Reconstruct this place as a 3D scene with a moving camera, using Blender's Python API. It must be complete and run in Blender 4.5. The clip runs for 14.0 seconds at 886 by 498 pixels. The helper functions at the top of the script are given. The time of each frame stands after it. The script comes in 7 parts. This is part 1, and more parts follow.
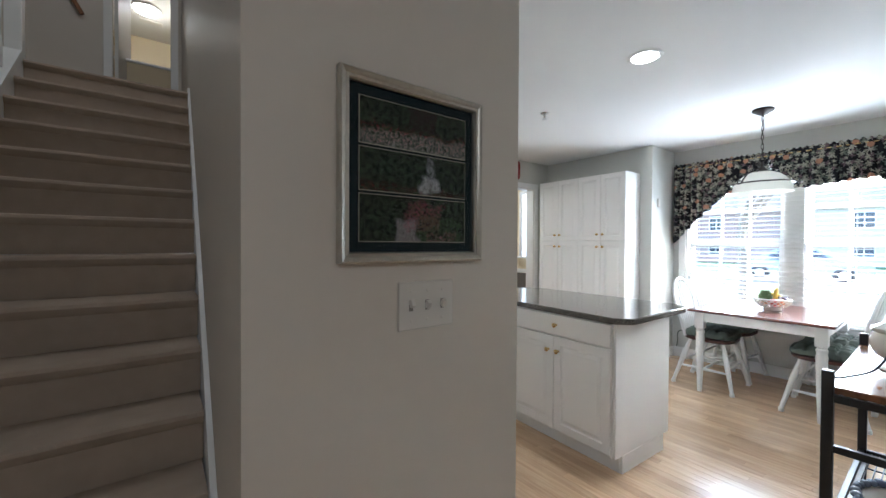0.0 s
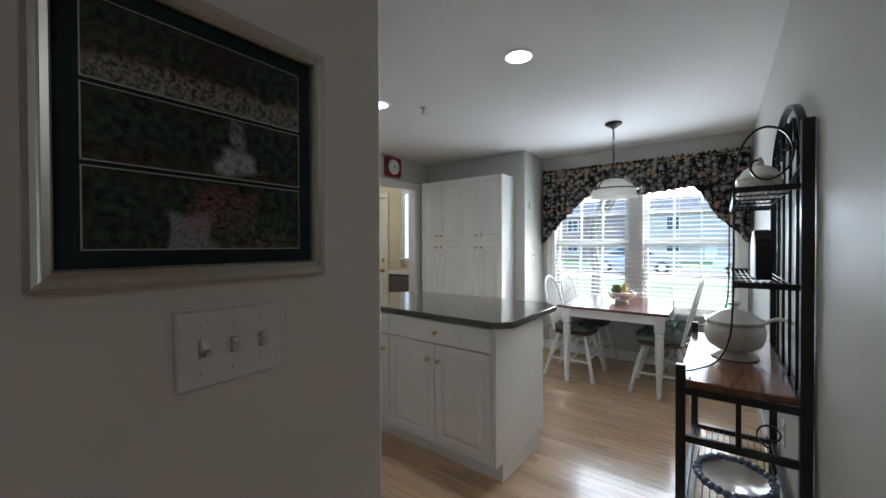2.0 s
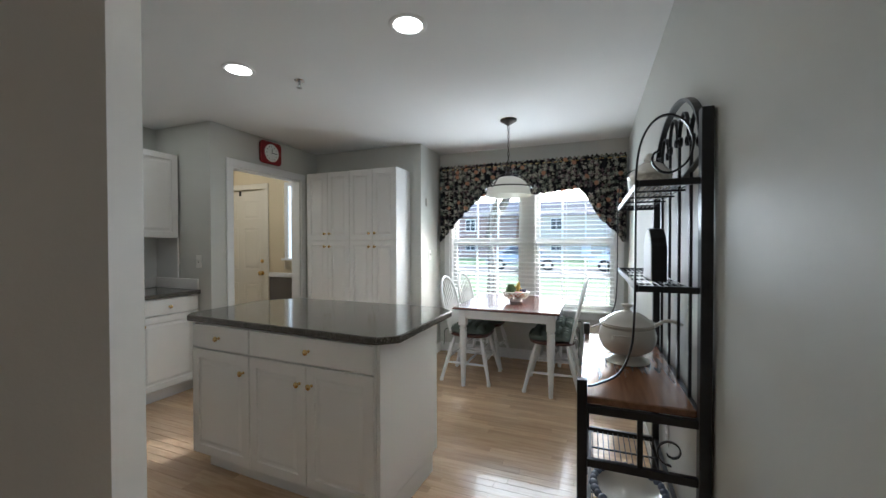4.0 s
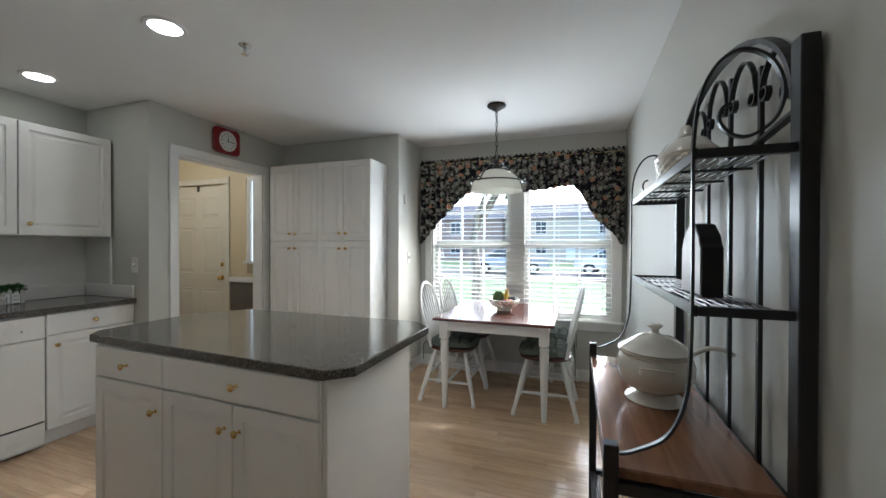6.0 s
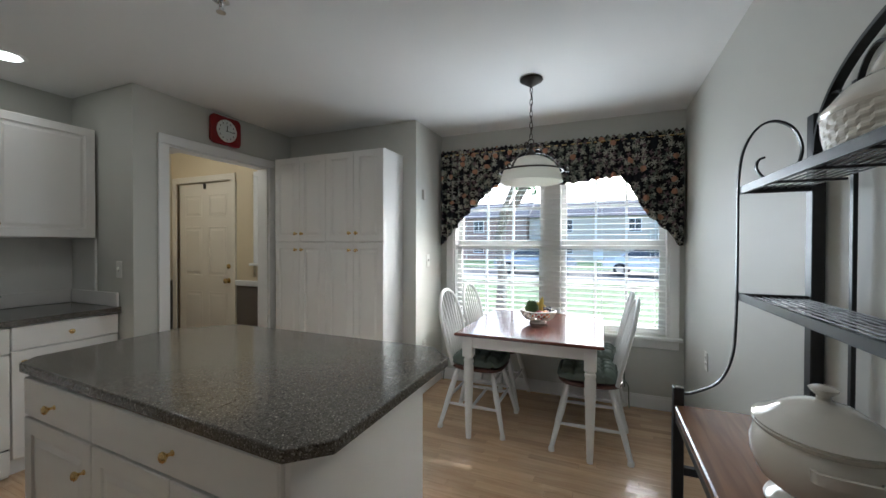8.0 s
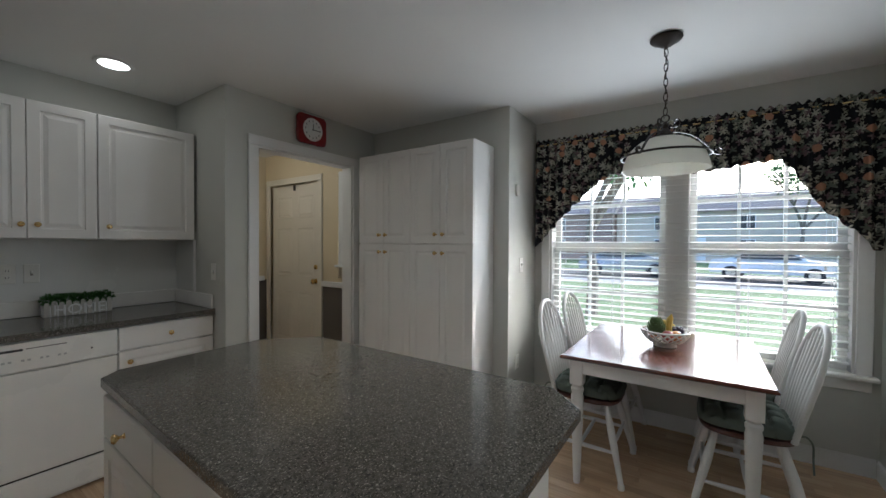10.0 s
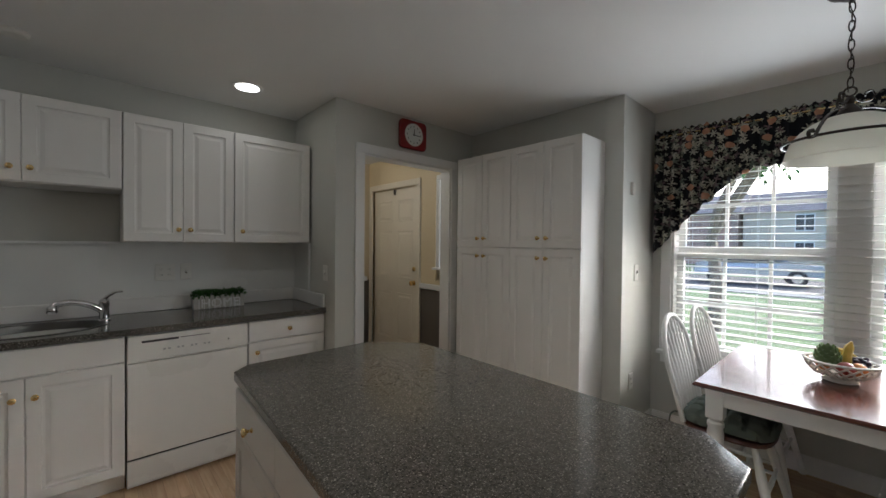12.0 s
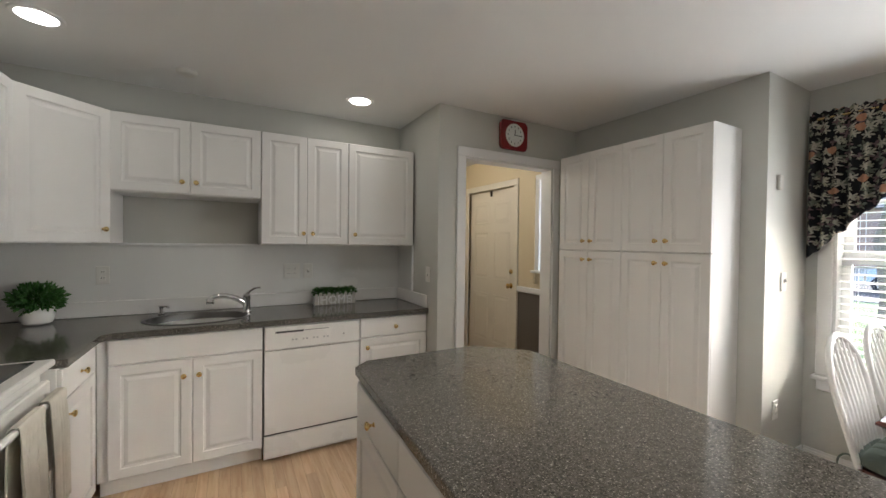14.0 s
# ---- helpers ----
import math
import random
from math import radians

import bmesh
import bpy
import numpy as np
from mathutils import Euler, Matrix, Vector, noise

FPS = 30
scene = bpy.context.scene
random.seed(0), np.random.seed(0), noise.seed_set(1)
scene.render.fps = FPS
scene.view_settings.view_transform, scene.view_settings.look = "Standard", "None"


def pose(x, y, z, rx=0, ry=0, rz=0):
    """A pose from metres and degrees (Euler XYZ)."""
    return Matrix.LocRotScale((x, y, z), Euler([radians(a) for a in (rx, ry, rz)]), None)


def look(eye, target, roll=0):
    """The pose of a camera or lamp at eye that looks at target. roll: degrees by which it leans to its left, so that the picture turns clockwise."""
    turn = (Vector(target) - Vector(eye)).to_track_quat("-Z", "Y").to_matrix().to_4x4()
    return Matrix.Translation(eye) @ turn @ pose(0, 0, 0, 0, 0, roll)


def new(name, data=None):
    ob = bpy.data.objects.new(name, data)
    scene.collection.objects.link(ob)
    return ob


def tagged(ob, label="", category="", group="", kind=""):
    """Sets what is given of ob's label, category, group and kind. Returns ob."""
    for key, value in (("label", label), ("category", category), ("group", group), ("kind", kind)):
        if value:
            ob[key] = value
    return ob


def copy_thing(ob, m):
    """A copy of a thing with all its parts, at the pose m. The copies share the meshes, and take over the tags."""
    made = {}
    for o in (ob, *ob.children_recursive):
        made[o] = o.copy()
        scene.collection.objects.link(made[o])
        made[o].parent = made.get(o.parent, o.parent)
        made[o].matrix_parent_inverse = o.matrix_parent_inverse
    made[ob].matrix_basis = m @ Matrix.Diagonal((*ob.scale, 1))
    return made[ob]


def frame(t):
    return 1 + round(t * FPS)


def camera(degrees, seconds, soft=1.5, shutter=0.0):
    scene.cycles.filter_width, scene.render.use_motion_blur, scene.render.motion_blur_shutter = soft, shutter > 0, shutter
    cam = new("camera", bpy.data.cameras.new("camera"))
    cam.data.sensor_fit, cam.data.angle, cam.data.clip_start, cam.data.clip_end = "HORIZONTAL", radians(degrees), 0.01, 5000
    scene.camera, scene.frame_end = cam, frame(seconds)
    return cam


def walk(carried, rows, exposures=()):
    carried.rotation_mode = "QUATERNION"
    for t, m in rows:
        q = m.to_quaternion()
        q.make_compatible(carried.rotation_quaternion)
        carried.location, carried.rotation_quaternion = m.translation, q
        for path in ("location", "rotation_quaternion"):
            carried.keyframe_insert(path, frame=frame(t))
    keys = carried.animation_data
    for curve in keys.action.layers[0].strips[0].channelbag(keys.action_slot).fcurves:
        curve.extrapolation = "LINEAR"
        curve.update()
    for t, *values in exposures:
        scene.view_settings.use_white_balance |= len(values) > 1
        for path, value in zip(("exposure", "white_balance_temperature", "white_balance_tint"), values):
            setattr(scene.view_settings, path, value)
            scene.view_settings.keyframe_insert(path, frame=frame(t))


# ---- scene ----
cam = camera(98.6, 14.0)
PATH = [
    (0, (3.275, 2.08, 1.32), (4.477, 3.678, 1.295), 0.3),
    (0.5, (3.33, 2.092, 1.313), (4.663, 3.584, 1.293), -0.0),
    (1, (3.392, 2.135, 1.314), (4.844, 3.51, 1.292), 0.1),
    (1.5, (3.448, 2.173, 1.325), (4.983, 3.455, 1.299), 0.3),
    (2, (3.508, 2.214, 1.33), (5.123, 3.394, 1.309), -0.2),
    (2.5, (3.571, 2.252, 1.329), (5.275, 3.299, 1.31), -0.3),
    (3, (3.639, 2.274, 1.344), (5.417, 3.19, 1.314), -0.1),
    (3.5, (3.74, 2.29, 1.339), (5.566, 3.105, 1.309), -0.1),
    (4, (3.85, 2.305, 1.33), (5.71, 3.038, 1.302), -0.1),
    (4.2, (3.887, 2.309, 1.332), (5.758, 3.016, 1.305), 0.1),
    (6.3, (4.339, 2.427, 1.321), (6.229, 3.081, 1.301), 0.1),
    (6.5, (4.39, 2.433, 1.333), (6.279, 3.09, 1.301), -0.0),
    (7, (4.515, 2.464, 1.336), (6.393, 3.151, 1.31), 0.1),
    (7.5, (4.615, 2.518, 1.34), (6.48, 3.24, 1.311), 0.1),
    (7.7, (4.653, 2.545, 1.342), (6.511, 3.284, 1.316), 0.1),
    (9.8, (4.947, 2.79, 1.376), (6.627, 3.874, 1.348), 0.4),
    (10, (4.973, 2.85, 1.377), (6.628, 3.972, 1.346), 0.3),
    (10.5, (5.009, 2.893, 1.372), (6.593, 4.114, 1.345), 0.3),
    (11, (5.02, 2.929, 1.376), (6.529, 4.241, 1.35), 0.4),
    (11.5, (5.02, 2.953, 1.384), (6.448, 4.353, 1.358), 0.5),
    (12, (5.009, 2.971, 1.397), (6.356, 4.45, 1.369), 0.6),
    (12.5, (4.995, 2.988, 1.403), (6.253, 4.543, 1.376), 0.6),
    (13, (4.98, 3.005, 1.405), (6.143, 4.632, 1.378), 0.6),
    (13.5, (4.966, 3.027, 1.408), (6.034, 4.718, 1.379), 0.7),
    (14, (4.955, 3.041, 1.411), (5.923, 4.791, 1.381), 0.7),
]
EXPOSURES = [(0.0, 3.9, 5080, 7), (1.0, 3.1, 5110, 6), (2.0, 2.85, 5200, 6), (4.0, 2.85, 5340, 6), (6.5, 2.8, 5400, 6), (7.5, 2.65, 5400, 6), (10.0, 2.18, 5410, 7), (10.5, 2.1, 5420, 7), (11.5, 2.08, 5550, 8), (12.5, 2.35, 5740, 9), (14.0, 3.08, 5910, 10)]
walk(cam, [(t, look(eye, target, roll)) for t, eye, target, roll in PATH], EXPOSURES)

# ---- world and large lights ----
SUN_WAY = Vector((-1.0, 0.44, -0.50))          # the way the sunlight travels
world = bpy.data.worlds.new("sky")
scene.world = world
world.use_nodes = True
wn = world.node_tree.nodes
sky = wn.new("ShaderNodeTexSky")
sky.sky_type = "NISHITA"
sky.sun_disc = False
sky.dust_density = 4.0
sky.air_density = 0.8
sky.sun_elevation = math.atan2(0.50, math.hypot(1, 0.44))
sky.sun_rotation = math.atan2(1.0, -0.44)
wn["Background"].inputs["Strength"].default_value = 0.15
world.node_tree.links.new(sky.outputs[0], wn["Background"].inputs["Color"])


def lamp(name, kind, m, energy, color=(1, 1, 1), **settings):
    data = bpy.data.lights.new(name, kind)
    data.energy, data.color = energy, color
    if kind == "AREA":
        data.shape = settings.get("shape", "RECTANGLE")
        data.size = settings["size"]
        if "size_y" in settings:
            data.size_y = settings["size_y"]
        data.spread = settings.get("spread", math.pi)
    if kind == "SUN":
        data.angle = settings["angle"]
    if kind in ("POINT", "SPOT"):
        data.shadow_soft_size = settings.get("radius", 0.05)
    ob = new(name, data)
    ob.matrix_world = m
    return ob


sun = lamp("sun", "SUN", look((20, -6, 9), Vector((20, -6, 9)) + SUN_WAY), 0.5, (1.0, 0.95, 0.88), angle=radians(0.5))

# the sky's light in the dining window's opening
lamp("window_daylight", "AREA", look((8.205, 3.08, 1.50), (7.205, 3.08, 1.60)), 2.6, (1.0, 0.975, 0.92), size=1.05, size_y=0.86, spread=radians(150))

# ---- materials ----


def material(name, color, rough=0.5, metal=0.0, noise_scale=6.0, vary=0.06, bump=0.0, bump_scale=200.0, coat=0.0, spec=0.5, per_object=0.0, stretch=(1, 1, 1)):
    """A surface whose colour drifts softly at two scales, with fine relief."""
    m = bpy.data.materials.new(name)
    m.use_nodes = True
    nt = m.node_tree
    b = nt.nodes["Principled BSDF"]
    b.inputs["Roughness"].default_value = rough
    b.inputs["Metallic"].default_value = metal
    b.inputs["Specular IOR Level"].default_value = spec
    b.inputs["Coat Weight"].default_value = coat
    b.inputs["Coat Roughness"].default_value = 0.12
    tc = nt.nodes.new("ShaderNodeTexCoord")
    mp = nt.nodes.new("ShaderNodeMapping")
    mp.inputs["Scale"].default_value = stretch
    nt.links.new(tc.outputs["Object"], mp.inputs["Vector"])
    n1 = nt.nodes.new("ShaderNodeTexNoise")
    n1.inputs["Scale"].default_value = noise_scale
    n1.inputs["Detail"].default_value = 6
    nt.links.new(mp.outputs[0], n1.inputs["Vector"])
    mix = nt.nodes.new("ShaderNodeMix")
    mix.data_type = "RGBA"
    lo = [max(0, c * (1 - vary)) for c in color]
    hi = [min(1, c * (1 + vary)) for c in color]
    mix.inputs[6].default_value = (*lo, 1)
    mix.inputs[7].default_value = (*hi, 1)
    nt.links.new(n1.outputs["Fac"], mix.inputs[0])
    out = mix.outputs[2]
    if per_object:
        info = nt.nodes.new("ShaderNodeObjectInfo")
        hsv = nt.nodes.new("ShaderNodeHueSaturation")
        rng = nt.nodes.new("ShaderNodeMapRange")
        rng.inputs["To Min"].default_value = 1 - per_object
        rng.inputs["To Max"].default_value = 1 + per_object
        nt.links.new(info.outputs["Random"], rng.inputs["Value"])
        nt.links.new(rng.outputs[0], hsv.inputs["Value"])
        nt.links.new(out, hsv.inputs["Color"])
        out = hsv.outputs[0]
    nt.links.new(out, b.inputs["Base Color"])
    rr = nt.nodes.new("ShaderNodeMapRange")
    rr.inputs["To Min"].default_value = max(0.02, rough * 0.85)
    rr.inputs["To Max"].default_value = min(1, rough * 1.15)
    nt.links.new(n1.outputs["Fac"], rr.inputs["Value"])
    nt.links.new(rr.outputs[0], b.inputs["Roughness"])
    if bump:
        n2 = nt.nodes.new("ShaderNodeTexNoise")
        n2.inputs["Scale"].default_value = bump_scale
        n2.inputs["Detail"].default_value = 3
        nt.links.new(mp.outputs[0], n2.inputs["Vector"])
        bp = nt.nodes.new("ShaderNodeBump")
        bp.inputs["Strength"].default_value = bump
        bp.inputs["Distance"].default_value = 0.002
        nt.links.new(n2.outputs["Fac"], bp.inputs["Height"])
        nt.links.new(bp.outputs[0], b.inputs["Normal"])
    return m


def glow(name, color, strength):
    m = bpy.data.materials.new(name)
    m.use_nodes = True
    b = m.node_tree.nodes["Principled BSDF"]
    b.inputs["Base Color"].default_value = (0.8, 0.8, 0.8, 1)
    b.inputs["Emission Color"].default_value = (*color, 1)
    b.inputs["Emission Strength"].default_value = strength
    return m


def wood(name, light, dark, rough, scale=9.0, along=(14, 1, 14), island=False, vary=0.12, coat=0.0):
    """Grain stretched along one axis, with a tone of its own for each piece."""
    m = bpy.data.materials.new(name)
    m.use_nodes = True
    nt = m.node_tree
    b = nt.nodes["Principled BSDF"]
    b.inputs["Coat Weight"].default_value = coat
    b.inputs["Coat Roughness"].default_value = 0.07
    tc = nt.nodes.new("ShaderNodeTexCoord")
    geo = nt.nodes.new("ShaderNodeNewGeometry")
    info = nt.nodes.new("ShaderNodeObjectInfo")
    rnd = geo.outputs["Random Per Island"] if island else info.outputs["Random"]
    add = nt.nodes.new("ShaderNodeVectorMath")
    add.operation = "MULTIPLY_ADD"
    comb = nt.nodes.new("ShaderNodeCombineXYZ")
    for k in range(3):
        nt.links.new(rnd, comb.inputs[k])
    add.inputs[1].default_value = (37, 37, 37)
    nt.links.new(comb.outputs[0], add.inputs[0])
    nt.links.new(tc.outputs["Object"], add.inputs[2])
    mp = nt.nodes.new("ShaderNodeMapping")
    mp.inputs["Scale"].default_value = along
    nt.links.new(add.outputs[0], mp.inputs["Vector"])
    n1 = nt.nodes.new("ShaderNodeTexNoise")
    n1.inputs["Scale"].default_value = scale * 0.35
    n1.inputs["Detail"].default_value = 8
    n1.inputs["Distortion"].default_value = 0.6
    nt.links.new(mp.outputs[0], n1.inputs["Vector"])
    ramp = nt.nodes.new("ShaderNodeValToRGB")
    ramp.color_ramp.elements[0].position, ramp.color_ramp.elements[0].color = 0.3, (*dark, 1)
    ramp.color_ramp.elements[1].position, ramp.color_ramp.elements[1].color = 0.62, (*light, 1)
    nt.links.new(n1.outputs["Fac"], ramp.inputs["Fac"])
    hsv = nt.nodes.new("ShaderNodeHueSaturation")
    rng = nt.nodes.new("ShaderNodeMapRange")
    rng.inputs["To Min"].default_value, rng.inputs["To Max"].default_value = 1 - vary, 1 + vary
    nt.links.new(rnd, rng.inputs["Value"])
    nt.links.new(rng.outputs[0], hsv.inputs["Value"])
    nt.links.new(ramp.outputs[0], hsv.inputs["Color"])
    nt.links.new(hsv.outputs[0], b.inputs["Base Color"])
    rr = nt.nodes.new("ShaderNodeMapRange")
    rr.inputs["To Min"].default_value, rr.inputs["To Max"].default_value = rough * 0.8, rough * 1.25
    nt.links.new(n1.outputs["Fac"], rr.inputs["Value"])
    nt.links.new(rr.outputs[0], b.inputs["Roughness"])
    bp = nt.nodes.new("ShaderNodeBump")
    bp.inputs["Strength"].default_value = 0.15
    bp.inputs["Distance"].default_value = 0.002
    nt.links.new(n1.outputs["Fac"], bp.inputs["Height"])
    nt.links.new(bp.outputs[0], b.inputs["Normal"])
    return m


def speckled(name, base, flecks, rough=0.13):
    """Dark solid countertop with light and dark flecks of two sizes."""
    m = bpy.data.materials.new(name)
    m.use_nodes = True
    nt = m.node_tree
    b = nt.nodes["Principled BSDF"]
    b.inputs["Roughness"].default_value = rough
    tc = nt.nodes.new("ShaderNodeTexCoord")
    last = None
    for scale, lo, hi, color in flecks:
        v = nt.nodes.new("ShaderNodeTexNoise")
        v.inputs["Scale"].default_value = scale
        v.inputs["Detail"].default_value = 2
        nt.links.new(tc.outputs["Object"], v.inputs["Vector"])
        r = nt.nodes.new("ShaderNodeMapRange")
        r.inputs["From Min"].default_value, r.inputs["From Max"].default_value = lo, hi
        nt.links.new(v.outputs["Fac"], r.inputs["Value"])
        mix = nt.nodes.new("ShaderNodeMix")
        mix.data_type = "RGBA"
        mix.inputs[7].default_value = (*color, 1)
        if last is None:
            mix.inputs[6].default_value = (*base, 1)
        else:
            nt.links.new(last, mix.inputs[6])
        nt.links.new(r.outputs[0], mix.inputs[0])
        last = mix.outputs[2]
    nt.links.new(last, b.inputs["Base Color"])
    return m


def glass(name, rough=0.0, tint=(1, 1, 1)):
    m = bpy.data.materials.new(name)
    m.use_nodes = True
    b = m.node_tree.nodes["Principled BSDF"]
    b.inputs["Base Color"].default_value = (*tint, 1)
    b.inputs["Transmission Weight"].default_value = 1.0
    b.inputs["Roughness"].default_value = rough
    b.inputs["IOR"].default_value = 1.45
    return m


M_WALL = material("grey_green_wall_paint", (0.56, 0.56, 0.52), 0.55, noise_scale=1.2, vary=0.03, bump=0.10, bump_scale=260)
M_HALL = material("beige_hall_wall_paint", (0.605, 0.557, 0.492), 0.55, noise_scale=1.2, vary=0.03, bump=0.10, bump_scale=260)
M_CREAM = material("cream_wall_paint", (0.68, 0.58, 0.40), 0.6, noise_scale=1.5, vary=0.03, bump=0.08, bump_scale=240)
M_WAINSCOT = material("dark_taupe_wall_paint", (0.13, 0.115, 0.10), 0.55, noise_scale=3, vary=0.06, bump=0.08)
M_CEIL = material("white_ceiling_paint", (0.80, 0.80, 0.79), 0.75, noise_scale=0.9, vary=0.02, bump=0.12, bump_scale=180)
M_TRIM = material("white_gloss_trim", (0.80, 0.80, 0.79), 0.35, noise_scale=3, vary=0.02, bump=0.03, bump_scale=90)
M_CAB = material("white_cabinet_paint", (0.80, 0.79, 0.77), 0.36, noise_scale=2.5, vary=0.025, bump=0.04, bump_scale=120)
M_WHITE = material("white_furniture_paint", (0.80, 0.80, 0.79), 0.30, noise_scale=8, vary=0.03, bump=0.03, bump_scale=150)
M_APPL = material("white_enamel", (0.80, 0.79, 0.76), 0.28, noise_scale=2, vary=0.015)
M_CERAMIC = material("cream_glazed_ceramic", (0.76, 0.73, 0.66), 0.10, noise_scale=7, vary=0.03, coat=0.4)
M_CERAMIC_M = material("cream_textured_ceramic", (0.72, 0.69, 0.62), 0.35, noise_scale=12, vary=0.05, bump=0.15, bump_scale=90)
M_BLUE = material("grey_blue_glazed_ceramic", (0.17, 0.20, 0.28), 0.12, noise_scale=25, vary=0.25, coat=0.4)
M_IRON = material("black_wrought_iron", (0.022, 0.023, 0.025), 0.36, metal=0.2, noise_scale=30, vary=0.2, bump=0.06, bump_scale=160)
M_BRONZE = material("dark_bronze", (0.045, 0.036, 0.030), 0.40, metal=0.6, noise_scale=30, vary=0.3, bump=0.06)
M_BRASS = material("polished_brass", (0.78, 0.58, 0.27), 0.22, metal=1.0, noise_scale=40, vary=0.08)
M_STEEL = material("brushed_stainless_steel", (0.55, 0.55, 0.54), 0.28, metal=1.0, noise_scale=30, vary=0.08, stretch=(1, 12, 1))
M_SINK = material("satin_steel_sink", (0.17, 0.17, 0.165), 0.30, metal=1.0, noise_scale=30, vary=0.10, stretch=(12, 1, 1))
M_CHROME = material("chrome", (0.72, 0.72, 0.72), 0.10, metal=1.0, noise_scale=20, vary=0.03)
M_PLASTIC = material("white_plastic", (0.78, 0.77, 0.73), 0.38, noise_scale=9, vary=0.02)
# near-black for dark parts, and painted as shade into slots and gaps
M_DARK = material("dark_parts_and_recess_shade", (0.03, 0.03, 0.03), 0.6, noise_scale=9, vary=0.1)
M_COUNTER = speckled("dark_grey_speckled_counter", (0.074, 0.067, 0.056), [(55, 0.42, 0.62, (0.104, 0.096, 0.083)), (130, 0.48, 0.62, (0.122, 0.114, 0.100)), (180, 0.57, 0.66, (0.024, 0.023, 0.022)), (210, 0.60, 0.67, (0.29, 0.27, 0.23)), (120, 0.655, 0.71, (0.32, 0.30, 0.26))], 0.11)
M_SPLASH = material("pale_grey_laminate_backsplash", (0.78, 0.78, 0.76), 0.26, noise_scale=2, vary=0.03)
M_FLOOR = wood("maple_strip_floor", (0.65, 0.465, 0.29), (0.53, 0.355, 0.21), 0.22, scale=8, along=(16, 1.2, 16), vary=0.13, coat=0.3)
M_FLOOR_J = wood("maple_strip_floor_joined", (0.65, 0.465, 0.29), (0.53, 0.355, 0.21), 0.22, scale=8, along=(16, 1.2, 16), vary=0.13, coat=0.3, island=True)
M_CHERRY = wood("cherry_wood", (0.27, 0.125, 0.060), (0.17, 0.072, 0.036), 0.22, scale=7, along=(1.2, 14, 14), vary=0.05, coat=0.3)
M_TABLE = wood("dark_mahogany_tabletop", (0.15, 0.045, 0.028), (0.085, 0.026, 0.017), 0.20, scale=7, along=(14, 1.2, 14), vary=0.06, coat=0.25)
M_SEAT = wood("dark_mahogany_seat", (0.10, 0.032, 0.022), (0.05, 0.018, 0.013), 0.28, scale=7, along=(14, 1.5, 14), vary=0.06, coat=0.2)
M_CARPET = material("taupe_carpet", (0.40, 0.325, 0.255), 0.95, noise_scale=14, vary=0.12, bump=0.7, bump_scale=420, spec=0.1)
M_CUSHION = material("dark_green_velvet", (0.125, 0.150, 0.125), 0.8, noise_scale=18, vary=0.22, bump=0.25, bump_scale=350, spec=0.25)
M_TOWEL = material("cream_cotton_towel", (0.66, 0.63, 0.56), 0.9, noise_scale=30, vary=0.1, bump=0.5, bump_scale=300, spec=0.1)
M_GLASS = glass("window_glass")
M_SLAT = material("white_blind_slat", (0.80, 0.80, 0.78), 0.45, noise_scale=5, vary=0.02)


def translucent(m, color, share):
    """Lets part of the light through a thin material."""
    nt = m.node_tree
    tr = nt.nodes.new("ShaderNodeBsdfTranslucent")
    tr.inputs["Color"].default_value = (*color, 1)
    mx = nt.nodes.new("ShaderNodeMixShader")
    mx.inputs[0].default_value = share
    nt.links.new(nt.nodes["Principled BSDF"].outputs[0], mx.inputs[1])
    nt.links.new(tr.outputs[0], mx.inputs[2])
    nt.links.new(mx.outputs[0], nt.nodes["Material Output"].inputs["Surface"])


translucent(M_SLAT, (0.80, 0.81, 0.80), 0.35)
M_REDPLASTIC = material("dark_red_plastic", (0.22, 0.012, 0.016), 0.25, noise_scale=8, vary=0.08, coat=0.3)
M_LEAF = material("green_leaf", (0.06, 0.17, 0.035), 0.5, noise_scale=14, vary=0.35, per_object=0.2)
M_CANGLOW = glow("recessed_lamp_diffuser", (1.0, 0.93, 0.80), 1.8)

# ---- building helpers ----


def part(name, bm, mat, parent=None, label="", smooth=False, loc=None):
    """Links a bmesh as one mesh object, under a thing or a part."""
    me = bpy.data.meshes.new(name)
    bm.normal_update()
    bm.to_mesh(me)
    bm.free()
    for mm in (mat if isinstance(mat, (list, tuple)) else [mat]):
        me.materials.append(mm)
    if smooth:
        for p in me.polygons:
            p.use_smooth = True
        me.set_sharp_from_angle(angle=radians(38))
    ob = new(name, me)
    if parent is not None:
        ob.parent = parent
    if loc is not None:
        ob.location = loc
    if label:
        ob["label"] = label
    return ob


def thing(name, label, category, loc=(0, 0, 0), rz=0, group=""):
    e = new(name)
    e.empty_display_size = 0.1
    e.matrix_basis = pose(*loc, 0, 0, rz)
    return tagged(e, label, category, group)


def box(bm, x0, x1, y0, y1, z0, z1, bevel=0.0, seg=1):
    vs = [bm.verts.new((x, y, z)) for x in (x0, x1) for y in (y0, y1) for z in (z0, z1)]
    fs = []
    for q in ((0, 1, 3, 2), (4, 6, 7, 5), (0, 4, 5, 1), (2, 3, 7, 6), (0, 2, 6, 4), (1, 5, 7, 3)):
        fs.append(bm.faces.new([vs[i] for i in q]))
    if bevel:
        es = list({e for f in fs for e in f.edges})
        bmesh.ops.bevel(bm, geom=es, offset=bevel, segments=seg, affect="EDGES", profile=0.5)
    return bm


def boxm(*a, **k):
    return box(bmesh.new(), *a, **k)


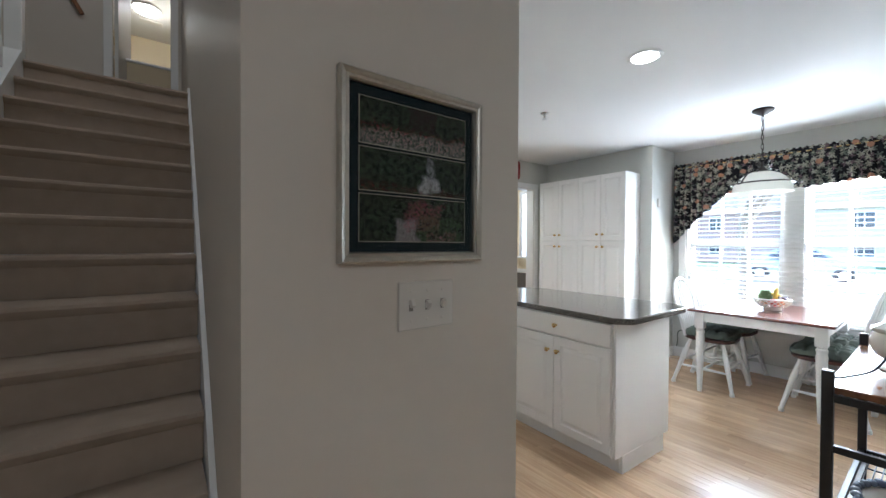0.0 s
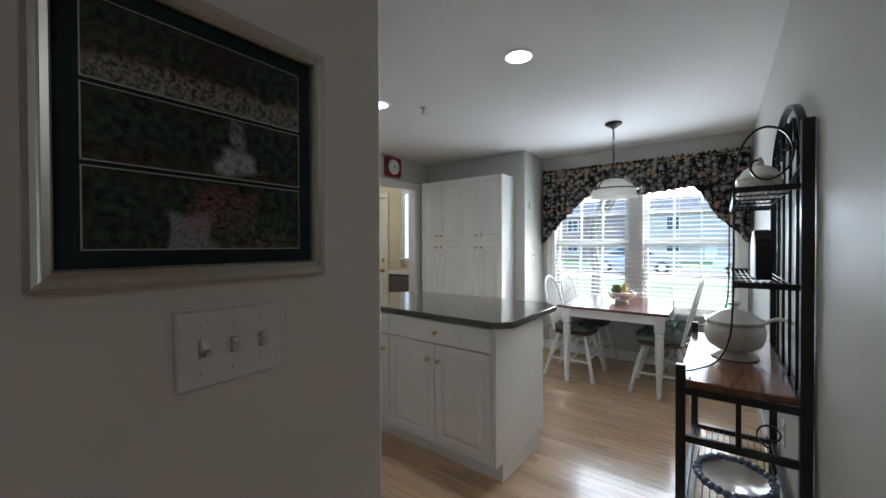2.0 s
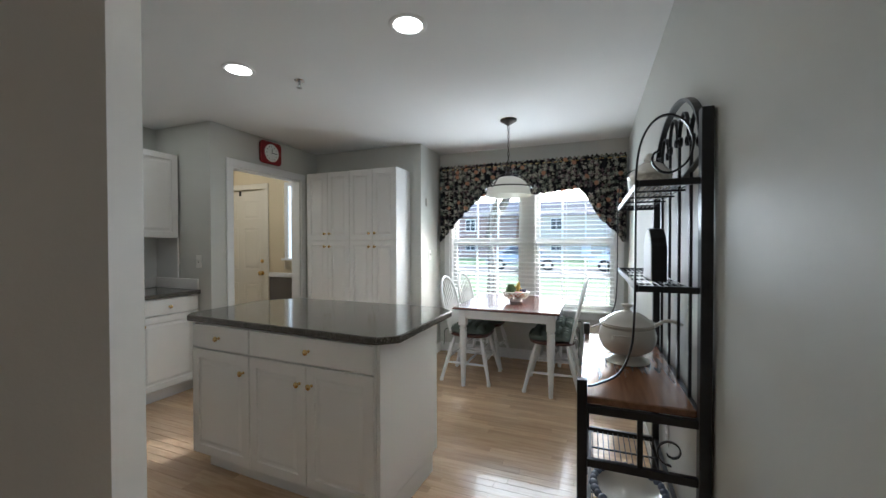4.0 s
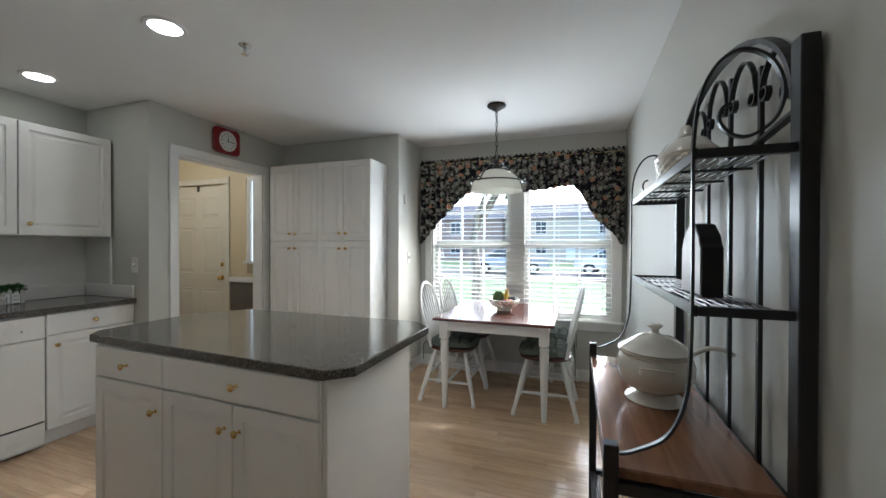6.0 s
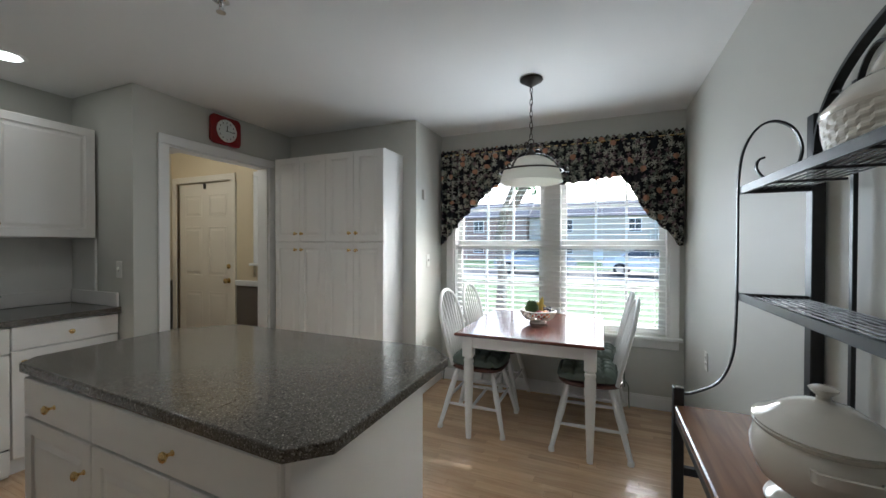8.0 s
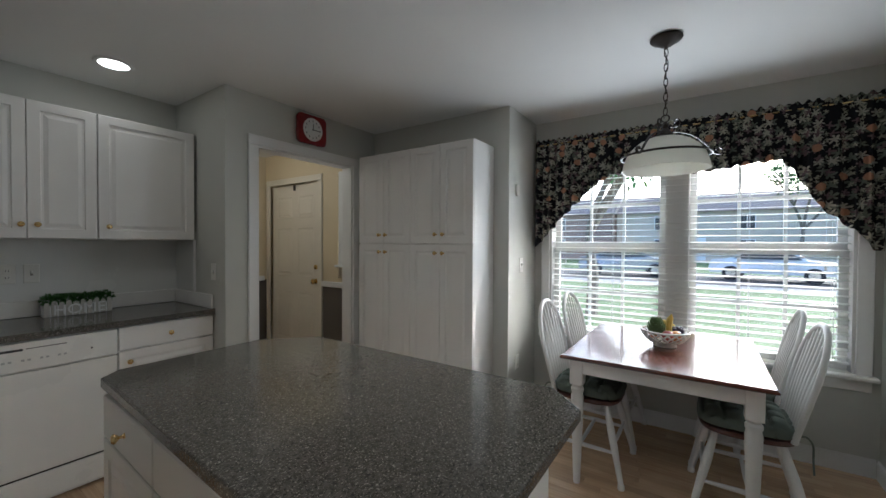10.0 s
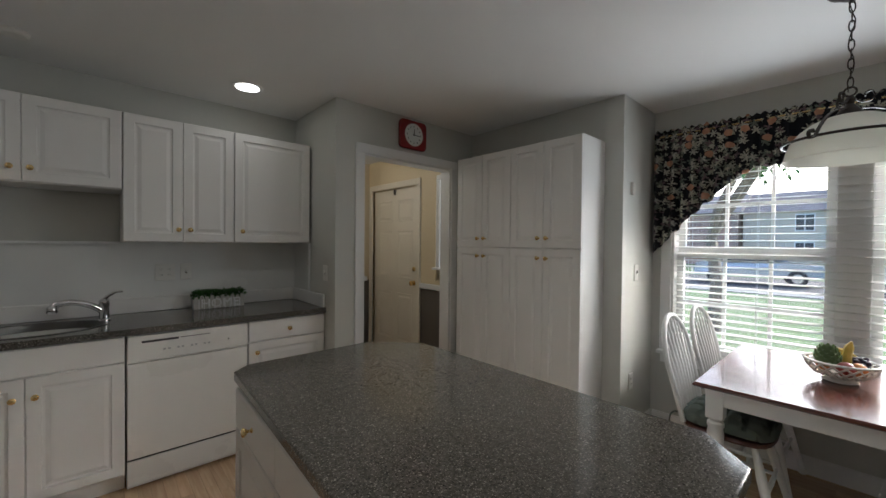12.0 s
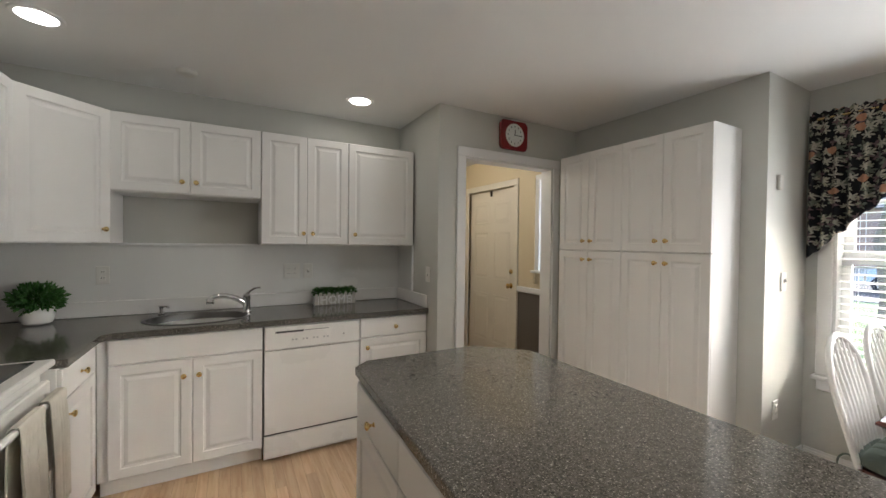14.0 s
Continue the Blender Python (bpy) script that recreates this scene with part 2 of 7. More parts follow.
def prism(bm, pts, z0, z1, bevel=0.0):
    """An upright prism over a plan outline, given anticlockwise."""
    lo = [bm.verts.new((x, y, z0)) for x, y in pts]
    hi = [bm.verts.new((x, y, z1)) for x, y in pts]
    n = len(pts)
    fs = [bm.faces.new(list(reversed(lo))), bm.faces.new(hi)]
    for i in range(n):
        fs.append(bm.faces.new((lo[i], lo[(i + 1) % n], hi[(i + 1) % n], hi[i])))
    if bevel:
        es = list({e for f in fs[:2] for e in f.edges})
        bmesh.ops.bevel(bm, geom=es, offset=bevel, segments=2, affect="EDGES", profile=0.5)
    return bm


def lathe(bm, profile, seg=24, center=(0, 0, 0), sx=1.0, sy=1.0, axis="z", caps=True):
    """Turns (radius, height) pairs round an axis."""
    rings = []
    for r, h in profile:
        ring = []
        for i in range(seg):
            a = 2 * math.pi * i / seg
            p = Vector((r * sx * math.cos(a), r * sy * math.sin(a), h))
            if axis == "-y":
                p = Vector((p.x, -p.z, p.y))
            elif axis == "x":
                p = Vector((p.z, p.x, p.y))
            ring.append(bm.verts.new(p + Vector(center)))
        rings.append(ring)
    for a, b in zip(rings, rings[1:]):
        for i in range(seg):
            bm.faces.new((a[i], a[(i + 1) % seg], b[(i + 1) % seg], b[i]))
    if caps is True:
        bm.faces.new(list(reversed(rings[0])))
    if caps:
        bm.faces.new(rings[-1])
    return bm


def tube(bm, pts, r, seg=8, closed=False):
    """A rod along points; r may be a list of radii."""
    pts = [Vector(p) for p in pts]
    n = len(pts)
    rings = []
    up = None
    for i, p in enumerate(pts):
        if closed:
            d = pts[(i + 1) % n] - pts[i - 1]
        else:
            d = pts[min(i + 1, n - 1)] - pts[max(i - 1, 0)]
        d.normalize()
        if up is None:
            up = Vector((0, 0, 1)) if abs(d.z) < 0.9 else Vector((0, 1, 0))
        side = d.cross(up)
        if side.length < 1e-5:
            side = d.cross(Vector((1, 0, 0)))
        side.normalize()
        up = side.cross(d).normalized()
        rr = r[i] if isinstance(r, (list, tuple)) else r
        ring = []
        for k in range(seg):
            a = 2 * math.pi * k / seg
            ring.append(bm.verts.new(p + side * rr * math.cos(a) + up * rr * math.sin(a)))
        rings.append(ring)
    pairs = list(zip(rings, rings[1:])) + ([(rings[-1], rings[0])] if closed else [])
    for a, b in pairs:
        for k in range(seg):
            bm.faces.new((a[k], a[(k + 1) % seg], b[(k + 1) % seg], b[k]))
    if not closed:
        bm.faces.new(list(reversed(rings[0])))
        bm.faces.new(rings[-1])
    return bm


def bar(bm, pts, wide, thick, across):
    """A flat bar along points; `across` is the direction of its width."""
    pts = [Vector(p) for p in pts]
    ac = Vector(across).normalized()
    rings = []
    for i, p in enumerate(pts):
        d = (pts[min(i + 1, len(pts) - 1)] - pts[max(i - 1, 0)]).normalized()
        nrm = d.cross(ac).normalized()
        a, b = ac * wide / 2, nrm * thick / 2
        rings.append([bm.verts.new(p + q) for q in (a + b, -a + b, -a - b, a - b)])
    for a, b in zip(rings, rings[1:]):
        for k in range(4):
            bm.faces.new((a[k], a[(k + 1) % 4], b[(k + 1) % 4], b[k]))
    bm.faces.new(list(reversed(rings[0])))
    bm.faces.new(rings[-1])
    return bm


def finish(bm):
    bmesh.ops.recalc_face_normals(bm, faces=bm.faces)
    return bm


def smooth_path(pts, n=8):
    """A rounder line through control points (Catmull-Rom)."""
    pts = [Vector(p) for p in pts]
    out = []
    for i in range(len(pts) - 1):
        p0, p1, p2, p3 = pts[max(i - 1, 0)], pts[i], pts[i + 1], pts[min(i + 2, len(pts) - 1)]
        for k in range(n):
            t = k / n
            out.append(0.5 * ((2 * p1) + (p2 - p0) * t + (2 * p0 - 5 * p1 + 4 * p2 - p3) * t * t + (3 * p1 - p0 - 3 * p2 + p3) * t ** 3))
    out.append(pts[-1])
    return out


def structure(name, bm, mat, label, category):
    ob = part(name, finish(bm), mat)
    return tagged(ob, label, category, kind="structure")


# ---- floors, walls, ceilings ----
WIN_X, JOG_Y, PAN_X, CLK_Y, BUMP_X, SINK_Y, RANGE_X, RACK_Y, CEIL = 8.26, 4.08, 7.69, 5.505, 6.275, 6.25, 3.72, 1.965, 2.435
floor = structure("floor", boxm(-0.6, 8.44, -0.6, 7.6, -0.12, -0.012), M_DARK, "wooden subfloor under pale maple boards", "floor")

ceiling = structure("ceiling", boxm(3.72, 8.44, 1.84, 6.37, CEIL, CEIL + 0.2), M_CEIL, "smooth white painted kitchen ceiling", "ceiling")
hall_ceiling = structure("ceiling_hall", boxm(-0.6, 3.72, -0.6, 3.0, CEIL, CEIL + 0.2), M_CEIL, "smooth white painted hall ceiling", "ceiling")
hall_ceiling_strip = structure("ceiling_passage", boxm(3.72, 4.6, -0.6, 1.84, CEIL, CEIL + 0.2), M_CEIL, "smooth white painted ceiling beside the passage", "ceiling")
back_ceiling = structure("ceiling_entry", boxm(BUMP_X, 8.0, 6.37, 7.6, CEIL, CEIL + 0.2), M_CEIL, "white ceiling of the back entry", "ceiling")

structure("wall_south", boxm(4.35, 8.44, RACK_Y - 0.12, RACK_Y, 0, CEIL), M_WALL, "grey-green painted wall behind the metal rack", "wall")
structure("wall_passage", boxm(4.35, 4.47, -0.6, RACK_Y - 0.12, 0, CEIL), M_HALL, "beige painted passage wall", "wall")
structure("wall_hall_south", boxm(-0.6, 4.47, -0.72, -0.6, 0, CEIL), M_HALL, "beige painted hall wall", "wall")
structure("wall_hall_west", boxm(-0.72, -0.6, -0.72, 3.1, 0, CEIL), M_HALL, "beige painted hall wall", "wall")
structure("wall_hall_north", boxm(-0.6, 2.50, 2.98, 3.1, 0, CEIL), M_HALL, "beige painted hall wall beside the stairs", "wall")

# partition with the picture: its end is splayed at 45 degrees
pill = prism(bmesh.new(), [(3.397, 2.85), (4.130, 2.85), (4.225, 2.945), (4.225, 3.10), (3.409, 3.10)], 0, CEIL)
structure("wall_partition", pill, M_HALL, "beige painted partition end wall with a splayed corner", "wall")
# wall between stairs and kitchen, rising through the upper floor
stairwall = prism(bmesh.new(), [(3.411, 3.10), (3.72, 3.10), (3.72, 6.37), (3.520, 6.37)], 0, 4.9)
structure("wall_stair", stairwall, M_HALL, "beige painted wall along the carpeted stairs", "wall")
structure("wall_stair_upper", prism(bmesh.new(), [(3.397, 2.85), (3.72, 2.85), (3.72, 3.10), (3.411, 3.10)], CEIL, 4.9), M_HALL, "beige painted upper stairwell wall", "wall")

structure("wall_north", boxm(3.60, BUMP_X + 0.12, SINK_Y, SINK_Y + 0.12, 0, CEIL), M_WALL, "grey-green painted wall above the sink counter", "wall")
structure("wall_bump", boxm(BUMP_X, BUMP_X + 0.12, CLK_Y + 0.12, SINK_Y, 0, CEIL), M_WALL, "short grey-green wall at the counter's end", "wall")
# clock wall with the doorway cut through it
DX0, DX1, DZ = 6.50, 7.40, 2.072
clock_wall = bmesh.new()
box(clock_wall, BUMP_X, DX0, CLK_Y, CLK_Y + 0.12, 0, CEIL)
box(clock_wall, DX1, PAN_X, CLK_Y, CLK_Y + 0.12, 0, CEIL)
box(clock_wall, DX0, DX1, CLK_Y, CLK_Y + 0.12, DZ, CEIL)
structure("wall_clock", clock_wall, M_WALL, "grey-green painted wall with an open doorway", "wall")
structure("wall_pantry", boxm(PAN_X, PAN_X + 0.12, JOG_Y + 0.12, CLK_Y + 0.12, 0, CEIL), M_WALL, "grey-green painted wall behind the tall pantry", "wall")
structure("wall_jog", boxm(PAN_X, WIN_X, JOG_Y, JOG_Y + 0.12, 0, CEIL), M_WALL, "grey-green painted return wall beside the dining window", "wall")

# window wall with its opening
WY0, WY1, WZ0, WZ1 = 2.075, 3.945, 0.60, 2.08
ww = bmesh.new()
box(ww, WIN_X, WIN_X + 0.16, RACK_Y - 0.12, WY0, 0, CEIL)
box(ww, WIN_X, WIN_X + 0.16, WY1, JOG_Y + 0.12, 0, CEIL)
box(ww, WIN_X, WIN_X + 0.16, WY0, WY1, 0, WZ0)
box(ww, WIN_X, WIN_X + 0.16, WY0, WY1, WZ1, CEIL)
structure("wall_east", ww, M_WALL, "grey-green painted wall round the wide dining window", "wall")

# back entry behind the doorway
EN_X, EN_Y = 7.76, 7.38
structure("wall_entry_north", boxm(BUMP_X, EN_X, EN_Y, EN_Y + 0.12, 0.91, CEIL), M_CREAM, "cream painted back entry wall", "wall")
structure("wall_entry_north_lower", boxm(BUMP_X, EN_X, EN_Y, EN_Y + 0.12, 0, 0.91), M_WAINSCOT, "dark taupe lower back entry wall", "wall")
structure("wall_entry_outer", boxm(EN_X + 0.012, EN_X + 0.14, CLK_Y + 0.121, 7.6, 0, CEIL), M_CREAM, "cream outer wall of the back entry", "wall")
structure("wall_entry_west", boxm(BUMP_X, BUMP_X + 0.12, SINK_Y + 0.12, EN_Y, 0, CEIL), M_CREAM, "cream painted back entry side wall", "wall")

def rectframe(bm, a0, a1, z0, z1, w, d0, d1, axis, sill=False, bevel=0.004):
    """A casing round an opening: two uprights and a head, on a wall along x or y."""
    def b(p0, p1, q0, q1):
        if axis == "x":
            box(bm, p0, p1, d0, d1, q0, q1, bevel)
        else:
            box(bm, d0, d1, p0, p1, q0, q1, bevel)
    b(a0 - w, a0, z0, z1)
    b(a1, a1 + w, z0, z1)
    b(a0 - w, a1 + w, z1 + 0.0005, z1 + w)
    if sill:
        b(a0 - w, a1 + w, z0 - w, z0 - 0.0005)
    return bm


# doorway casing and jamb lining
dc = thing("doorway_casing", "white painted casing round the open doorway", "door frame", (6.95, CLK_Y, 0))
dc["kind"] = "structure"
part("casing", rectframe(bmesh.new(), DX0 - 6.95, DX1 - 6.95, 0, DZ, 0.072, -0.018, -0.001, "x"), M_TRIM, dc)
jl = bmesh.new()
box(jl, DX0 - 6.95, DX0 - 6.95 + 0.012, 0, 0.12, 0, DZ)
box(jl, DX1 - 6.95 - 0.012, DX1 - 6.95, 0, 0.12, 0, DZ)
box(jl, DX0 - 6.95 + 0.012, DX1 - 6.95 - 0.012, 0, 0.12, DZ - 0.012, DZ)
part("jamb", jl, M_TRIM, dc)


def panel_front(bm, x0, x1, z0, z1, raised=True, t=0.019):
    """A cabinet front on the plane y = 0, facing -y, with a routed frame and raised field."""
    if raised:
        prof = [(0, 0), (0, t - 0.003), (0.003, t), (0.052, t), (0.056, t - 0.007), (0.066, t - 0.008), (0.085, t - 0.002), (0.088, t - 0.002)]
    else:
        prof = [(0, 0), (0, t - 0.004), (0.004, t)]
    rings = []
    for ins, d in prof:
        rings.append([bm.verts.new(p) for p in ((x0 + ins, -d, z0 + ins), (x1 - ins, -d, z0 + ins), (x1 - ins, -d, z1 - ins), (x0 + ins, -d, z1 - ins))])
    for a, b in zip(rings, rings[1:]):
        for k in range(4):
            bm.faces.new((a[k], a[(k + 1) % 4], b[(k + 1) % 4], b[k]))
    bm.faces.new(rings[-1])
    bm.faces.new(list(reversed(rings[0])))
    return bm


KNOB = lathe(bmesh.new(), [(0.008, 0), (0.008, 0.002), (0.0045, 0.006), (0.0045, 0.013), (0.010, 0.018), (0.0145, 0.023), (0.0145, 0.027), (0.010, 0.031), (0.003, 0.0325)], 16, axis="-y")
knob_source = part("handle_source", finish(KNOB), M_BRASS, smooth=True)
KNOB_MESH = knob_source.data
bpy.data.objects.remove(knob_source)


def knob(parent, x, y, z):
    o = new("handle", KNOB_MESH)
    o.parent = parent
    o.location = (x, y, z)
    o["label"] = "round polished brass knob"
    return o


def cabinet(name, label, category, loc, rz, width, depth, z0, z1, fronts, toe=0.0, group="", bevel=0.002, mat=None):
    """A cabinet unit; its front is the local plane y = 0 facing -y. fronts: (kind, x0, x1, z0, z1, knob x, knob z) with the knob or None."""
    mat = mat or M_CAB
    c = thing(name, label, category, (loc[0], loc[1], z0), rz, group)
    h = z1 - z0
    part("body", boxm(0.0008, width - 0.0008, 0.0, depth, toe, h, bevel=bevel), mat, c)
    if toe:
        part("toe_kick", boxm(0.0, width, 0.065, depth, 0, toe - 0.001), mat, c)
    for kind, x0, x1, a, b, kx, kz in fronts:
        o = part("door" if kind == "door" else "drawer_front", finish(panel_front(bmesh.new(), x0, x1, a - z0, b - z0, kind == "door")), mat, c)
        o.location = (0, -0.0005, 0)
        if kx is not None:
            knob(o, kx, -0.019, kz - z0)
    return c


# ---- base cabinets along the sink wall ----
FY = 5.68
G = 0.003
cabinet("base_cabinet", "white raised-panel sink base cabinet with two doors", "cabinet", (4.327, FY, 0), 0, 0.799, 0.56, 0, 0.875,
        [("drawer", 0.05, 0.796, 0.735, 0.87, None, None), ("door", 0.05, 0.428 - G / 2, 0.115, 0.728, 0.388, 0.635), ("door", 0.428 + G / 2, 0.796, 0.115, 0.728, 0.463, 0.635)], toe=0.105)
cabinet("base_cabinet", "white raised-panel base cabinet with one drawer", "cabinet", (5.745, FY, 0), 0, 0.525, 0.56, 0, 0.875,
        [("drawer", G, 0.522, 0.735, 0.87, 0.262, 0.80), ("door", G, 0.522, 0.115, 0.728, 0.05, 0.665)], toe=0.105)
cabinet("corner_cabinet", "white narrow base cabinet beside the electric range", "cabinet", (4.325, 5.165, 0), 90, 0.514, 0.60, 0, 0.875,
        [("drawer", G, 0.435, 0.735, 0.87, 0.22, 0.80), ("door", G, 0.435, 0.115, 0.728, 0.05, 0.665)], toe=0.105)
# counter: an L with a cut-out for the sink
SINK_C, SINK_A, SINK_B = (4.77, 5.93), 0.285, 0.205


def counter_mesh():
    bm = bmesh.new()
    outer = [(3.725, 5.165), (4.36, 5.165), (4.36, 5.60), (4.40, 5.64), (6.272, 5.64), (6.272, 6.246), (3.725, 6.246)]
    n = 40
    hole = [(SINK_C[0] + SINK_A * math.cos(2 * math.pi * i / n), SINK_C[1] + SINK_B * math.sin(2 * math.pi * i / n)) for i in range(n)]
    for z in (0.878, 0.914):
        vo = [bm.verts.new((x, y, z)) for x, y in outer]
        vh = [bm.verts.new((x, y, z)) for x, y in hole]
        es = [bm.edges.new((v[i], v[(i + 1) % len(v)])) for v in (vo, vh) for i in range(len(v))]
        bmesh.ops.triangle_fill(bm, use_beauty=True, use_dissolve=False, edges=es)
        if z < 0.9:
            lo_o, lo_h = vo, vh
    for lo, hi in ((lo_o, vo), (lo_h, vh)):
        for i in range(len(lo)):
            bm.faces.new((lo[i], lo[(i + 1) % len(lo)], hi[(i + 1) % len(lo)], hi[i]))
    return finish(bm)


counter = part("worktop", counter_mesh(), M_COUNTER)
tagged(counter, "dark grey speckled worktop with a sink cut-out", "countertop")
sp = thing("backsplash", "pale grey laminate backsplash with white edge strips", "backsplash", (5.0, SINK_Y, 0.914))
sp["kind"] = "structure"
part("back_panel", boxm(-1.28, 1.272, -0.008, -0.001, 0.0, 0.475), M_SPLASH, sp)
part("top_strip", boxm(-1.27, 0.125, -0.040, -0.0085, 0.458, 0.474, bevel=0.002), M_TRIM, sp)
part("low_strip", boxm(-1.25, 1.25, -0.026, -0.0085, 0.001, 0.098, bevel=0.003), M_CAB, sp)
part("side_panel", boxm(1.266, 1.2735, -0.31, -0.009, 0.0, 0.475), M_SPLASH, sp)
part("side_strip", boxm(1.250, 1.2655, -0.60, -0.027, 0.001, 0.098, bevel=0.003), M_CAB, sp)
part("corner_trim", boxm(1.258, 1.2735, -0.325, -0.3105, 0.0985, 0.475, bevel=0.003), M_TRIM, sp)

# ---- upper cabinets ----
UY = 5.925
UZ0, UZ1 = 1.388, 2.158
cabinet("wall_cabinet", "white raised-panel wall cabinet with two doors", "cabinet", (5.125, UY, 0), 0, 0.594, 0.32, UZ0, UZ1,
        [("door", G, 0.297 - G / 2, UZ0 + 0.004, UZ1 - 0.004, 0.272, 1.468), ("door", 0.297 + G / 2, 0.591, UZ0 + 0.004, UZ1 - 0.004, 0.335, 1.468)], group="wall cabinets")
cabinet("wall_cabinet", "white raised-panel wall cabinet with one wide door", "cabinet", (5.7195, UY, 0), 0, 0.538, 0.32, UZ0, UZ1,
        [("door", G, 0.535, UZ0 + 0.004, UZ1 - 0.004, 0.048, 1.468)], group="wall cabinets")
cabinet("wall_cabinet", "white short wall cabinet above the sink", "cabinet", (4.331, UY, 0), 0, 0.7935, 0.32, 1.695, UZ1,
        [("door", G, 0.392 - G / 2, 1.70, UZ1 - 0.004, 0.352, 1.77), ("door", 0.392 + G / 2, 0.79, 1.70, UZ1 - 0.004, 0.425, 1.77)], group="wall cabinets")
# diagonal corner unit and its neighbour above the range
cc = thing("corner_wall_cabinet", "white diagonal corner wall cabinet with one door", "cabinet", (4.03, 5.61, UZ0))
part("body", finish(prism(bmesh.new(), [(0, 0), (0.298, 0.308), (0.298, 0.636), (-0.306, 0.636), (-0.306, 0.0)], 0, UZ1 - UZ0)), M_CAB, cc)
cd = part("door", finish(panel_front(bmesh.new(), 0.004, 0.424, 0.004, UZ1 - UZ0 - 0.004)), M_CAB, cc)
cd.rotation_euler = (0, 0, math.atan2(0.308, 0.298))
cd.location = (0.0005, -0.0005, 0)
knob(cd, 0.385, -0.019, 0.08)
cabinet("wall_cabinet", "white raised-panel wall cabinet near the range", "cabinet", (4.03, 4.85, 0), 90, 0.759, 0.305, UZ0, UZ1,
        [("door", G, 0.378, UZ0 + 0.004, UZ1 - 0.004, 0.34, 1.468), ("door", 0.381, 0.755, UZ0 + 0.004, UZ1 - 0.004, 0.42, 1.468)], group="wall cabinets")

# ---- tall pantry: two units, each with upper and lower doors ----
PF = 7.362
for y1, w in ((5.374, 0.582), (4.792, 0.582)):
    fr = []
    for k in range(2):
        a, b = k * w / 2 + G / 2, (k + 1) * w / 2 - G / 2
        kx = w / 2 - 0.035 if k == 0 else w / 2 + 0.035
        fr.append(("door", a, b, 1.372, 2.130, kx, 1.443))
        fr.append(("door", a, b, 0.11, 1.366, kx, 1.30))
    cabinet("pantry_cabinet", "tall white pantry cabinet with four raised-panel doors", "cabinet", (PF + 0.02, y1, 0), -90, w, 0.307, 0, 2.134, fr, toe=0.10, group="pantry units")

# ---- kitchen island ----
IX0, IX1, IY0, IY1 = 5.385, 5.975, 3.215, 4.495
isl = thing("kitchen_island", "white island cabinet with brass knobs and raised-panel doors", "kitchen island", (5.402, IY1, 0), -92.3)
L, D = IY1 - IY0, IX1 - IX0
part("body", boxm(0, L, 0, D, 0.105, 0.872, bevel=0.002), M_CAB, isl)
part("toe_kick", boxm(0.04, L - 0.002, 0.062, D - 0.06, 0, 0.104), M_CAB, isl)
ep = bmesh.new()
box(ep, L + 0.0005, L + 0.018, -0.012, D + 0.012, 0.1055, 0.872, 0.002)
box(ep, L + 0.0005, L + 0.018, 0.062, D - 0.055, 0.0, 0.105)
part("end_panel", ep, M_CAB, isl)
part("corner_post", boxm(L - 0.006, L + 0.0, -0.022, -0.0005, 0.1055, 0.872, bevel=0.001), M_CAB, isl)
for kind, x0, x1, a, b, kx, kz in (("drawer", 0.006, 0.468, 0.732, 0.866, 0.237, 0.80), ("drawer", 0.474, L - 0.01, 0.732, 0.866, 0.888, 0.80),
                                    ("door", 0.006, 0.468, 0.115, 0.724, 0.43, 0.632), ("door", 0.474, 0.866, 0.115, 0.724, 0.828, 0.632), ("door", 0.871, L - 0.01, 0.115, 0.724, 0.906, 0.632)):
    o = part("door" if kind == "door" else "drawer_front", finish(panel_front(bmesh.new(), x0, x1, a, b, kind == "door")), M_CAB, isl)
    o.location = (0, -0.0005, 0)
    knob(o, kx, -0.019, kz)
top = prism(bmesh.new(), [(5.318, 3.205), (5.395, 3.125), (6.075, 3.125), (6.195, 3.24), (6.195, 4.415), (5.990, 4.605), (5.455, 4.605), (5.390, 4.545)], 0.874, 0.910, bevel=0.005)
itop = part("worktop", finish(top), M_COUNTER, smooth=False)
tagged(itop, "dark grey speckled island worktop with clipped corners", "countertop")

# ---- dining window ----
wn1 = thing("window_1", "wide white double-hung window with muntin grid", "window", (WIN_X, 3.01, WZ0))
wn1["kind"] = "structure"
oy = 3.01
casing = bmesh.new()
rectframe(casing, WY0 - oy, WY1 - oy, 0.0, WZ1 - WZ0, 0.072, -0.018, -0.001, "y")
part("window_frame", casing, M_TRIM, wn1, "white painted casing")
part("window_sill", boxm(-0.055, 0.10, WY0 - oy - 0.095, WY1 - oy + 0.085, -0.028, -0.0008, bevel=0.006), M_TRIM, wn1)
part("apron", boxm(-0.016, -0.001, WY0 - oy - 0.07, WY1 - oy + 0.065, -0.098, -0.0285, bevel=0.003), M_TRIM, wn1)
rev = bmesh.new()
H0 = WZ1 - WZ0
box(rev, 0.0, 0.16, WY0 - oy, WY0 - oy + 0.015, 0, H0)
box(rev, 0.0, 0.16, WY1 - oy - 0.015, WY1 - oy, 0, H0)
box(rev, 0.0, 0.16, WY0 - oy + 0.015, WY1 - oy - 0.015, H0 - 0.015, H0)
part("reveal", rev, M_TRIM, wn1)
part("mullion", boxm(0.03, 0.15, -0.085, 0.065, 0.0, H0 - 0.016, bevel=0.004), M_TRIM, wn1)
